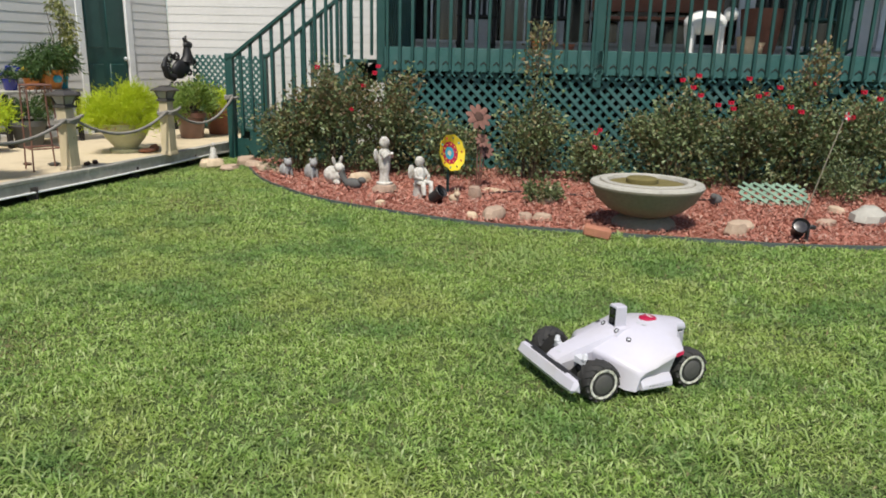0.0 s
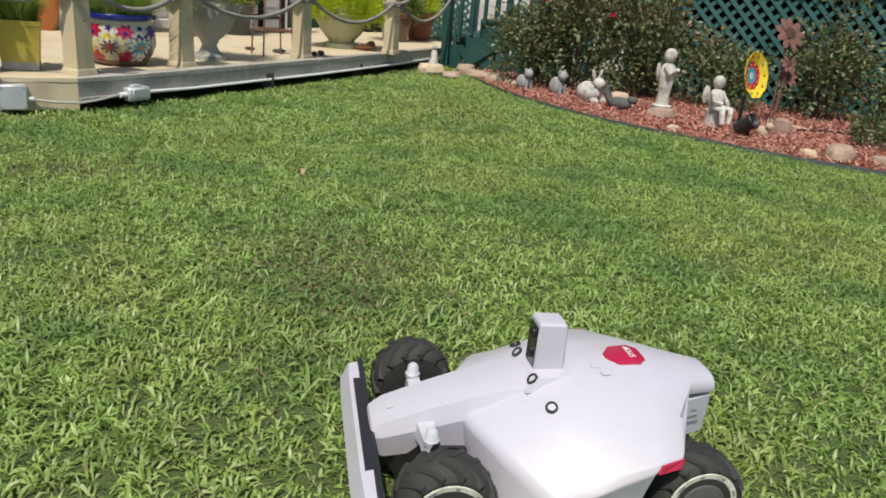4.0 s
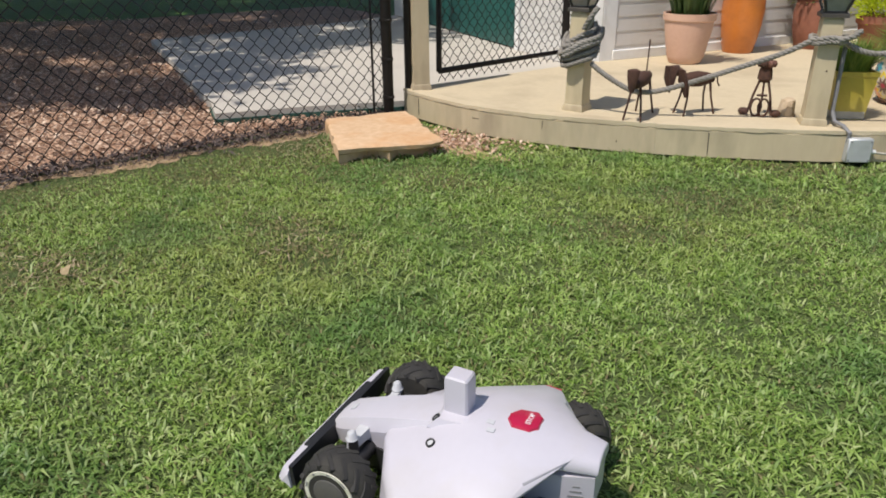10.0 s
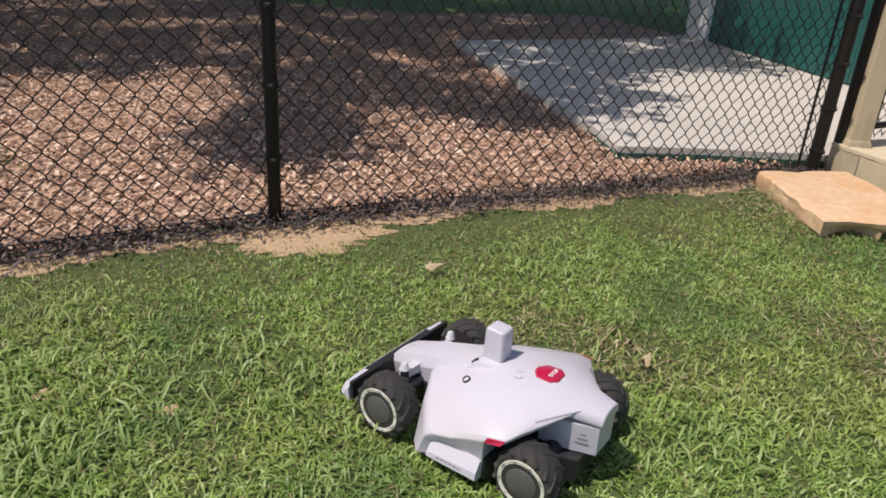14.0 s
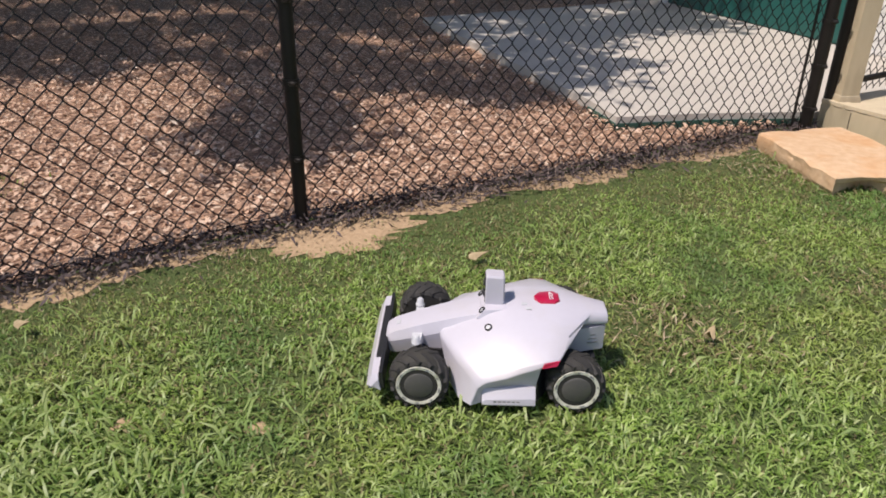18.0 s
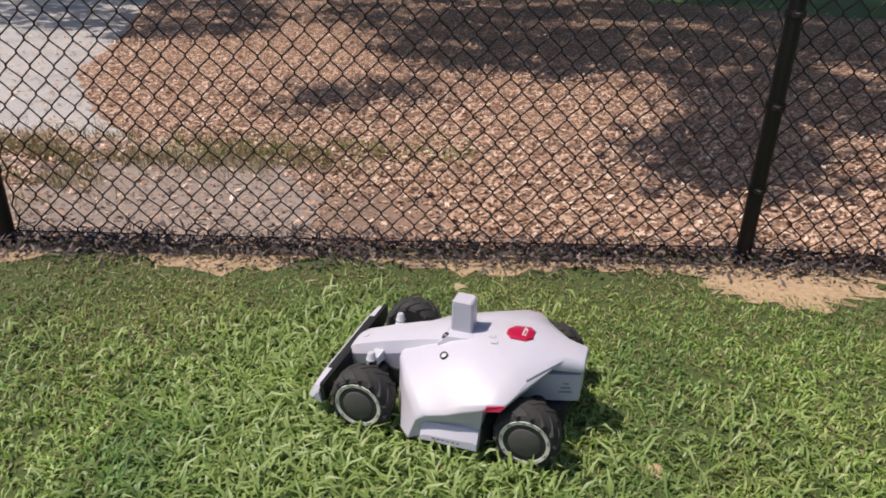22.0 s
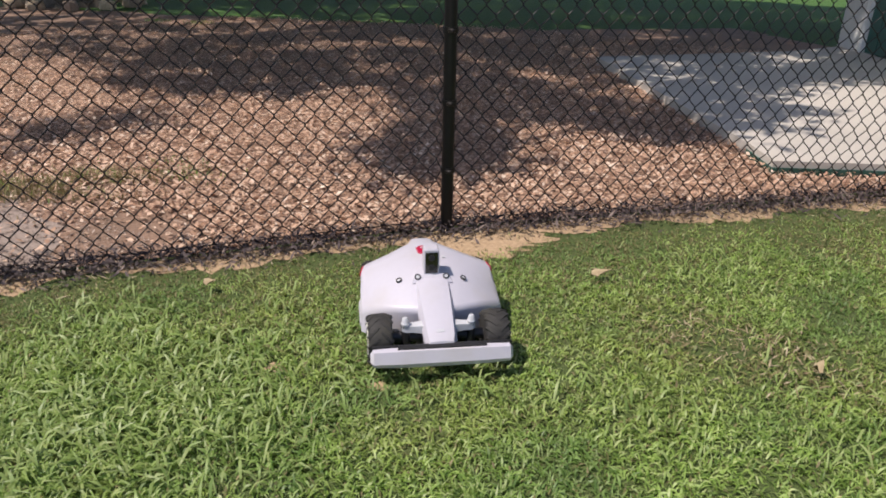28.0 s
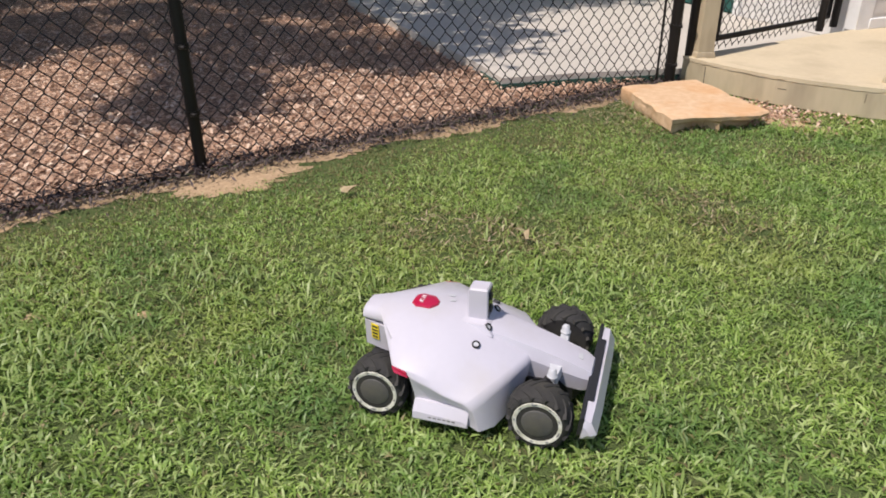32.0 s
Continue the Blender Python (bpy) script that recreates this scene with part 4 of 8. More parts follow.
# ---- stepping slab ----
SLAB = [(-3.52, 4.06), (-3.3, 4.24), (-3.1, 4.42), (-2.98, 4.26), (-2.85, 4.04), (-2.64, 3.76), (-2.78, 3.63), (-2.98, 3.54), (-3.05, 3.5), (-3.14, 3.43), (-3.2, 3.52), (-3.33, 3.74)]
cxs, cys = -3.05, 3.93
SLAB = ragged(SLAB, 0.012, 0.07, 9)
front_dir = Vector((0.5, 0.33)).normalized()
rings = []
for z, size, under in ((0.0, 0.96, 0.80), (0.03, 0.99, 0.80), (0.058, 0.985, 0.84), (0.068, 0.985, 0.975), (0.088, 0.99, 0.99), (0.097, 0.955, 0.955)):
    ring = []
    for x, y in SLAB:
        d = Vector((x + 3.14, y - 3.43))
        along, off = d.dot(front_dir), abs(d.x * front_dir.y - d.y * front_dir.x)
        hollow = off < 0.09 and (0.05 < along < 0.20 or along > 0.28)
        k = (under if hollow else size) + rnd.uniform(-0.014, 0.014)
        ring.append(((x - cxs) * k, (y - cys) * k, z + (rnd.uniform(-0.004, 0.004) if 0 < z < 0.09 else 0)))
    rings.append(ring)
solid("stepping_stone", Geo().loft(rings), M_SLAB, "large flat buff sandstone slab before the gate", "stone", at=(cxs, cys, 0), smooth=30)

# ---- deck ----
deck_line = smoothline(DECK_EDGE[:7], 0.25) + [np.array(p, float) for p in DECK_EDGE[7:]]
deck_poly = [tuple(p) for p in deck_line] + [(3.3, 8.6), (2.55, 10.25), (-2.0, 6.2)]
solid("floor", Geo().prism(deck_poly, DECK_Z - 0.035, DECK_Z), M_DECK, "cream painted low deck floor", "deck", kind="structure", smooth=0)
deck = thing("deck_edge", "tan and weathered grey boards round the low deck", "deck", (*DECK_EDGE[6], 0), kind="structure")
inv = deck.matrix_world.inverted()


def run_board(line, y0, y1, z0, z1, worn=0.0):
    """A board bent along a line of plan points; y0, y1: how far it stands behind the line; worn: how far its front edge is chipped."""
    rings = []
    if worn:
        line = [np.array(a) + (np.array(b) - np.array(a)) * q / 7 for a, b in zip(line, line[1:]) for q in range(7)] + [np.array(line[-1])]
    for k, p in enumerate(line):
        d = Vector(line[min(k + 1, len(line) - 1)]) - Vector(line[max(k - 1, 0)])
        nrm = Vector((-d.y, d.x)).normalized()
        c0, c1 = worn * rnd.uniform(0, 1) ** 2, worn * rnd.uniform(-0.5, 0.5)
        q0, q1 = Vector(p) + nrm * (y0 + c0), Vector(p) + nrm * y1
        rings.append([(q0.x, q0.y, z0 + c1), (q0.x, q0.y, z1 - 0.4 * c0), (q1.x, q1.y, z1), (q1.x, q1.y, z0)])
    return Geo(inv).loft(rings)


kc = len(deck_line) - len(DECK_EDGE[7:])
front, back = deck_line[: kc + 1], deck_line[kc:]
cuts = [0, len(front) // 3, 2 * len(front) // 3, len(front) - 1]
for n, (a, b) in enumerate(zip(cuts, cuts[1:])):
    part("fascia_board", run_board(front[a : b + 1], -0.004 - 0.002 * (n % 2), 0.026, 0.018, DECK_Z - 0.024), M_TAN, deck, smooth=20)
    part("edge_trim", run_board(front[a : b + 1], -0.009, 0.075, DECK_Z - 0.017, DECK_Z + 0.004 + 0.003 * (n % 2), 0.008), M_DECK, deck, smooth=20)
for q, u, z, wide, high in ((0.22, 0.02, 0.10, 0.003, 0.11), (0.55, 0.05, 0.13, 0.003, 0.05), (0.70, 0.03, 0.075, 0.004, 0.012), (0.88, 0.02, 0.095, 0.003, 0.12), (0.40, 0.04, 0.115, 0.05, 0.003)):
    q = int(q * (len(front) - 2))
    ws = inv @ wallframe(front[q], front[q + 1])
    part("split", Geo(ws).box((u, -0.0045, z), (wide, 0.006, high), 0.0, Matrix.Rotation(rnd.uniform(-0.05, 0.05), 4, "Y")), M_DARKWOOD_SHADE, deck, smooth=0)
for n, (a, b) in enumerate(zip(back, back[1:])):
    part("fascia_board", run_board([a, b], -0.004, 0.026, 0.078, DECK_Z - 0.022), M_GREYWOOD, deck, smooth=20)
    part("edge_trim", run_board([a, b], -0.012, 0.085, DECK_Z - 0.020, DECK_Z + 0.004 + 0.003 * (n % 2), 0.008), M_GREYWOOD, deck, smooth=20)
    part("lower_strip", run_board([a, b], -0.020, -0.004, 0.070, 0.084), M_GREYWOOD, deck, smooth=20)
for x, y in ((0.9, 5.42), (1.75, 6.42), (2.4, 7.2), (0.1, 4.62), (-0.55, 4.27), (-1.2, 4.22)):
    part("support_post", Geo(inv).box((x, y, 0.05), (0.09, 0.09, 0.14), 0.004), M_DARKWOOD_SHADE, deck)
# Near-black board added under the deck in place of the shaded gap.
part("gap_backing", Geo(inv @ wallframe((-0.3, 4.55), (2.9, 8.2))).box((2.3, 0, 0.07), (4.9, 0.02, 0.15)), M_DARKWOOD_SHADE, deck)

# electric boxes and conduit on the deck edge
ebox = thing("electric_box", "grey steel outlet box screwed to the deck edge", "electric box", (-0.5, 4.02, 0.0))
inv = ebox.matrix_world.inverted()
w = inv @ wallframe(DECK_EDGE[6], DECK_EDGE[7])
part("cover", Geo(w).box((0.185, -0.03, 0.092), (0.128, 0.05, 0.128), 0.006), M_SHINY, ebox)
for x, z in ((0.135, 0.142), (0.235, 0.142), (0.135, 0.042), (0.235, 0.042)):
    part("screw", Geo(w).box((x, -0.057, z), (0.008, 0.006, 0.008), 0.002), M_GREYINK, ebox)
part("cable", Geo(w).tube([(0.130, -0.02, 0.13), (0.128, -0.028, 0.18), (0.115, 0.03, 0.205), (0.100, 0.11, 0.212), (0.098, 0.155, 0.26), (0.098, 0.16, 0.6)], 0.011, 8), M_GREYINK, ebox)
part("elbow", Geo(w).tube([(0.249, -0.03, 0.085), (0.262, -0.03, 0.083), (0.275, -0.025, 0.08)], 0.013, 8), M_TRIM, ebox)
cond = thing("conduit", "thin grey conduit with a small outlet box along the deck edge", "conduit", (0.1, 4.5, 0.0))
inv = cond.matrix_world.inverted()
part("cable", Geo(inv).tube([(-0.40, 4.155, 0.08), (-0.30, 4.178, 0.066), (-0.172, 4.20, 0.062), (-0.10, 4.275, 0.066), (0.01, 4.39, 0.085)], 0.007, 8), M_GREYWOOD, cond, "thin weathered grey cable")
cp = [(0.12, 4.50, 0.088), (0.37, 4.765, 0.080), (1.35, 5.848, 0.078), (2.12, 6.738, 0.084), (2.72, 7.46, 0.094)]
part("pipe", Geo(inv).tube(cp, 0.009, 8), M_TRIM, cond)
wb = inv @ wallframe(DECK_EDGE[7], DECK_EDGE[8])
part("outlet_box", Geo(wb).box((0.36, -0.032, 0.083), (0.15, 0.06, 0.078), 0.008), M_SHINY, cond)
part("outlet_lid", Geo(wb).box((0.36, -0.068, 0.088), (0.12, 0.012, 0.055), 0.004), M_SHINY, cond)
part("outlet_lid", Geo(wb).box((0.35, -0.03, 0.128), (0.06, 0.04, 0.014), 0.003), M_SHINY, cond)
part("fitting", Geo(wb).tube([(0.24, -0.03, 0.083), (0.285, -0.032, 0.083)], 0.015, 8), M_TRIM, cond)


# ---- house ----
def siding(parent, w, u0, u1, z0, z1, exposure=0.115):
    z = z0
    while z < z1 - 0.02:
        h = min(exposure + 0.012, z1 - z)
        part("siding_board", Geo(w).box(((u0 + u1) / 2, -0.012, z + h / 2), (u1 - u0, 0.014, h), 0.0, Matrix.Rotation(radians(-2.2), 4, "X")), M_SIDING, parent, smooth=0)
        z += exposure


HC, HI = (-2.0, 6.2), (2.53, 10.3)
WA = wallframe(HC, HI)
la = math.hypot(HI[0] - HC[0], HI[1] - HC[1])
wall_a = solid("wall_west", Geo(WA).box((2.275, 0.09, 1.6), (4.55, 0.16, 3.2)).box(((5.31 + la) / 2, 0.09, 1.6), (la - 5.31, 0.16, 3.2)).box((4.93, 0.09, 2.75), (0.76, 0.16, 0.9)), M_SIDING, "white lap-sided house wall beside the deck", "wall", kind="structure", smooth=0)
siding(wall_a, WA, 0.12, 4.47, DECK_Z, 3.2)
siding(wall_a, WA, 5.39, la - 0.05, DECK_Z, 3.2)
part("corner_trim", Geo(WA).box((0.05, -0.012, 1.65), (0.14, 0.03, 2.95), 0.004), M_TRIM, wall_a)
part("base_trim", Geo(WA).box((2.15, -0.02, DECK_Z + 0.04), (4.1, 0.03, 0.08), 0.004), M_TRIM, wall_a)
door = thing("door_1", "closed dark green panelled house door with white trim", "door", (*(WA @ Vector((4.93, 0, 0))).xy, DECK_Z), kind="structure")
w = door.matrix_world.inverted() @ WA
part("door_leaf", Geo(w).box((4.93, 0.05, 1.22), (0.75, 0.045, 2.06), 0.004), M_GREEN, door)
for u in (4.76, 5.10):
    for z, h in ((0.72, 0.72), (1.72, 0.86)):
        part("door_panel", Geo(w).box((u, 0.022, z), (0.24, 0.02, h), 0.008), M_GREEN, door)
for u in (4.52, 5.34):
    part("door_trim", Geo(w).box((u, -0.012, 1.28), (0.1, 0.04, 2.2), 0.004), M_TRIM, door)
part("door_knob", Geo(w).ball((5.25, 0.0, 1.15), (0.03, 0.03, 0.03)), M_SHINY, door)

GW0 = (-5.3, 10.4)
WG = wallframe(GW0, HC)
lg = math.hypot(HC[0] - GW0[0], HC[1] - GW0[1])
wall_g = solid("wall_garage", Geo(WG).box((0.3, 0.09, 1.6), (0.6, 0.16, 3.2)).box(((3.85 + lg) / 2, 0.09, 1.6), (lg - 3.85, 0.16, 3.2)).box((2.22, 0.09, 2.75), (3.26, 0.16, 0.9)), M_SIDING, "white lap-sided garage wall", "wall", kind="structure", smooth=0)
siding(wall_g, WG, 0.0, 0.52, 0.09, 3.2)
siding(wall_g, WG, 3.95, lg - 0.02, 0.09, 3.2)
part("corner_trim", Geo(WG).box((lg - 0.03, -0.014, 1.65), (0.12, 0.03, 2.95), 0.004), M_TRIM, wall_g)
gdoor = thing("door_2", "closed dark teal-green garage door", "door", (*(WG @ Vector((2.2, 0, 0))).xy, 0.085), kind="structure")
w = gdoor.matrix_world.inverted() @ WG
for k in range(13):
    part("door_panel", Geo(w).box((0.725 + 0.25 * k, 0.03, 1.2), (0.246, 0.04, 2.22), 0.006), M_DOOR, gdoor)
part("door_handle", Geo(w).box((1.9, 0.0, 0.85), (0.03, 0.03, 0.12), 0.006), M_SHINY, gdoor)
for u in (0.56, 3.89):
    part("door_trim", Geo(w).box((u, -0.01, 1.2), (0.09, 0.05, 2.3), 0.004), M_TRIM, gdoor)

WB = wallframe(HI, (HI[0] + 0.85, HI[1] - 0.527))
wall_b = solid("wall_south", Geo(WB).box((6.5, 0.09, 2.1), (13.0, 0.16, 4.2)), M_SIDING, "white lap-sided house wall behind the porch", "wall", kind="structure", smooth=0)
siding(wall_b, WB, 0.02, 13.0, DECK_Z, 4.0)
for i, (u0, u1) in enumerate(((3.42, 4.46), (4.86, 5.64), (5.80, 6.52), (7.05, 8.10), (8.32, 9.40), (10.0, 11.2))):
    win = thing("window_%d" % (i + 1), "dark porch window with white trim", "window", (*(WB @ Vector(((u0 + u1) / 2, -0.02, 0))).xy, PORCH_Z + 0.5), kind="structure")
    w = win.matrix_world.inverted() @ WB
    part("pane", Geo(w).box(((u0 + u1) / 2, -0.03, 2.40), (u1 - u0, 0.012, 1.78)), M_WINDOW, win)
    for u in (u0 - 0.04, u1 + 0.04, (u0 + u1) / 2):
        part("window_frame", Geo(w).box((u, -0.04, 2.40), (0.07 if u != (u0 + u1) / 2 else 0.03, 0.03, 1.86), 0.003), M_TRIM, win)
    part("window_sill", Geo(w).box(((u0 + u1) / 2, -0.06, 1.49), (u1 - u0 + 0.2, 0.07, 0.04), 0.004), M_TRIM, win)
solid("roof", Geo().prism([(-2.35, 5.85), (-5.65, 10.1), (-1.0, 16.0), (16, 8), (14.2, 2.8), (2.4, 10.0)], 4.2, 4.35), M_DARKWOOD_SHADE, "dark house roof", "roof", kind="structure", smooth=0)

# ---- green porch ----
WP = wallframe(PORCH_A, PORCH_A + PORCH_D)
PL = 8.6
porch = thing("porch", "dark green wooden porch with railing and lattice skirt", "porch", (*PORCH_A, 0))
w = porch.matrix_world.inverted() @ WP
part("floor_slab", Geo(w).box((PL / 2, 1.15, PORCH_Z - 0.03), (PL, 2.3, 0.05)), M_GREYWOOD, porch)
part("rim_board", Geo(w).box((PL / 2, -0.01, PORCH_Z - 0.13), (PL, 0.04, 0.26), 0.004), M_LATTICE, porch)
# Sheet added behind the lattice; its near-black colour stands in for the shaded void.
part("shade_backing", Geo(w).box((PL / 2, 0.9, 0.55), (PL, 0.03, 1.1)), M_DARKWOOD_SHADE, porch)
k = 0
u = 0.06
while u < PL:
    part("baluster", Geo(w).box((u, -0.05, PORCH_Z + 0.37), (0.036, 0.036, 1.22), 0.004), M_GREEN, porch)
    u += 0.142
for u in (-0.02, 2.4, 4.9, 7.4):
    part("rail_post", Geo(w).box((u, 0.02, PORCH_Z + 0.35), (0.1, 0.1, 1.5), 0.006), M_GREEN, porch)
part("top_rail", Geo(w).box((PL / 2, -0.05, PORCH_Z + 1.0), (PL, 0.1, 0.045), 0.006), M_GREEN, porch)
u = 0.08
while u < PL:
    for s in (-1, 1):
        part("trim_notch", Geo(w).box((u + 0.071 + s * 0.018, -0.033, PORCH_Z - 0.165), (0.052, 0.008, 0.010), 0.0, Matrix.Rotation(radians(45 * s), 4, "Y")), M_DARKWOOD_SHADE, porch, smooth=0)
        part("trim_cross", Geo(w).box((u, -0.035, PORCH_Z - 0.27), (0.018, 0.012, 0.11), 0.0, Matrix.Rotation(radians(45 * s), 4, "Y")), M_LATTICE, porch, smooth=0)
    u += 0.142


def lattice(parent, w, u0, u1, z0, z1, pitch=0.13, wide=0.038):
    h = z1 - z0
    for s in (-1, 1):
        c = u0 - h
        while c < u1 + h:
            a, b = (max(c, u0), min(c + h, u1)) if s > 0 else (max(c - h, u0), min(c, u1))
            if b - a > 0.03:
                za = z0 + (a - c if s > 0 else c - a)
                zb = z0 + (b - c if s > 0 else c - b)
                ln = math.hypot(b - a, zb - za)
                part("slat", Geo(w).box(((a + b) / 2, 0.005 * s, (za + zb) / 2), (ln, 0.008, wide), 0.0, Matrix.Rotation(-math.atan2(zb - za, b - a), 4, "Y")), M_LATTICE, parent, smooth=0)
            c += pitch


lattice(porch, w @ Matrix.Translation((0, 0.02, 0)), 0.0, PL, 0.03, PORCH_Z - 0.27)
# closed end of the porch beside the stairs
WE = wallframe((WP @ Vector((0.0, 2.25, 0))).xy, PORCH_A)
we = porch.matrix_world.inverted() @ WE
for k in range(15):
    part("end_board", Geo(we).box((0.08 + 0.15 * k, 0.03, PORCH_Z / 2), (0.146, 0.02, PORCH_Z - 0.02), 0.003), M_GREEN, porch)
    part("baluster", Geo(we).box((0.08 + 0.15 * k, 0.02, PORCH_Z + 0.5), (0.036, 0.036, 1.0), 0.004), M_GREEN, porch)
part("top_rail", Geo(we).box((1.12, 0.02, PORCH_Z + 1.0), (2.2, 0.1, 0.045), 0.006), M_GREEN, porch)
# Out-of-view slab added so that the porch interior lies in shade.
solid("porch_shade_roof", Geo(WP).box((PL / 2 + 0.2, 0.85, 4.0), (PL + 0.6, 3.2, 0.12)), M_DARKWOOD_SHADE, "unseen porch roof added to keep the porch in shade", "roof", kind="structure", smooth=0)

# stairs from the deck up to the porch
stair = thing("porch_stairs", "dark green wooden stairs with sloping railings", "stairs", (2.95, 7.62, 0))
SD = Vector((1.42, -1.0)).normalized()
w = stair.matrix_world.inverted() @ wallframe((2.95, 7.62), (2.95 + SD.x, 7.62 + SD.y))
run, rise = 1.62, PORCH_Z - DECK_Z
ang = math.atan2(rise, run)
for k in range(6):
    part("tread", Geo(w).box((0.12 + run * k / 6.0 + 0.1, 0.5, DECK_Z + rise * (k + 1) / 7), (0.28, 0.95, 0.04), 0.005), M_GREEN, stair)
    part("riser", Geo(w).box((0.09 + run * k / 6.0, 0.5, DECK_Z + rise * (k + 0.5) / 7), (0.02, 0.93, rise / 7), 0.003), M_GREEN, stair)
for y in (-0.0, 1.0):
    part("stringer", Geo(w).box((run / 2 + 0.1, y, DECK_Z + rise / 2 - 0.16), (math.hypot(run, rise) * 0.86, 0.04, 0.2), 0.004, Matrix.Rotation(-ang, 4, "Y")), M_GREEN, stair)
    part("handrail", Geo(w).box((run / 2 + 0.02, y, DECK_Z + 1.02 + rise / 2), (math.hypot(run, rise) + 0.12, 0.09, 0.04), 0.006, Matrix.Rotation(-ang, 4, "Y")), M_GREEN, stair)
    part("newel_post", Geo(w).box((0.0, y, 0.63), (0.09, 0.09, 1.26), 0.006), M_GREEN, stair)
    for k in range(1, 12):
        x = run * k / 12
        part("baluster", Geo(w).box((x, y, DECK_Z + 0.5 + rise * k / 12), (0.036, 0.036, 1.0), 0.004), M_GREEN, stair)
for k in range(9):
    part("skirt_board", Geo(w).box((0.12 + 0.17 * k, 0.02, 0.13 + 0.055 * k), (0.15, 0.02, 0.24 + 0.11 * k), 0.003), M_GREEN, stair)
scr = thing("lattice_screen", "green lattice screen at the end of the deck", "screen", (2.2, 9.4, DECK_Z))
lattice(scr, Matrix.Translation((0, 0, 0)) @ scr.matrix_world.inverted() @ wallframe((2.8, 9.95), (3.7, 9.05)), 0.0, 1.24, DECK_Z + 0.02, 1.22, 0.1, 0.03)
# ---- robot mower ----
robot = thing("robot_mower", "white robot lawn mower with chunky black wheels on the lawn", "robot mower")


def half_ring(x, zt, w1, z1, w2, z2, w3, z3, zb):
    """One cross-section of the nose: top, upper edge, side, lower edge, belly."""
    right = [(0.0, zt), (w1 * 0.6, zt - 0.001), (w1, z1), (w2, z2), (w3, z3), (w3 * 0.7, zb)]
    return [(x, y, z) for y, z in right] + [(x, 0.0, zb)] + [(x, -y, z) for y, z in right[:0:-1]]


NOSE = [
    (0.318, 0.106, 0.026, 0.104, 0.034, 0.096, 0.030, 0.078, 0.074),
    (0.312, 0.121, 0.036, 0.118, 0.045, 0.102, 0.040, 0.070, 0.064),
    (0.290, 0.135, 0.041, 0.132, 0.051, 0.108, 0.046, 0.068, 0.060),
    (0.210, 0.163, 0.045, 0.160, 0.055, 0.128, 0.050, 0.078, 0.066),
    (0.150, 0.182, 0.048, 0.178, 0.060, 0.146, 0.054, 0.076, 0.060),
    (0.100, 0.197, 0.050, 0.192, 0.062, 0.165, 0.056, 0.080, 0.060),
    (0.050, 0.210, 0.052, 0.203, 0.064, 0.185, 0.056, 0.090, 0.060),
]
# rows of the hood's upper skin from front to tail: middle, four points outwards, shoulder
SKIN = [
    [(0.168, 0, 0.148), (0.166, 0.05, 0.150), (0.160, 0.080, 0.152), (0.112, 0.166, 0.138), (0.066, 0.226, 0.113), (0.054, 0.236, 0.104)],
    [(0.090, 0, 0.188), (0.088, 0.045, 0.186), (0.082, 0.088, 0.179), (0.060, 0.162, 0.153), (0.030, 0.224, 0.119), (0.022, 0.236, 0.110)],
    [(0.030, 0, 0.211), (0.030, 0.05, 0.208), (0.028, 0.110, 0.194), (0.010, 0.170, 0.166), (-0.010, 0.225, 0.130), (-0.015, 0.236, 0.121)],
    [(-0.050, 0, 0.225), (-0.050, 0.06, 0.222), (-0.045, 0.115, 0.207), (-0.045, 0.170, 0.183), (-0.050, 0.223, 0.147), (-0.053, 0.234, 0.137)],
    [(-0.165, 0, 0.231), (-0.155, 0.055, 0.228), (-0.142, 0.110, 0.212), (-0.127, 0.170, 0.190), (-0.110, 0.2275, 0.168), (-0.103, 0.231, 0.152)],
    [(-0.205, 0, 0.225), (-0.200, 0.05, 0.221), (-0.192, 0.092, 0.209), (-0.180, 0.143, 0.193), (-0.153, 0.2165, 0.172), (-0.143, 0.225, 0.157)],
    [(-0.255, 0, 0.217), (-0.253, 0.030, 0.215), (-0.250, 0.045, 0.211), (-0.245, 0.055, 0.204), (-0.236, 0.063, 0.196), (-0.226, 0.068, 0.184)],
    [(-0.300, 0, 0.208), (-0.300, 0.022, 0.207), (-0.301, 0.033, 0.204), (-0.302, 0.040, 0.197), (-0.303, 0.044, 0.187), (-0.301, 0.045, 0.176)],
]


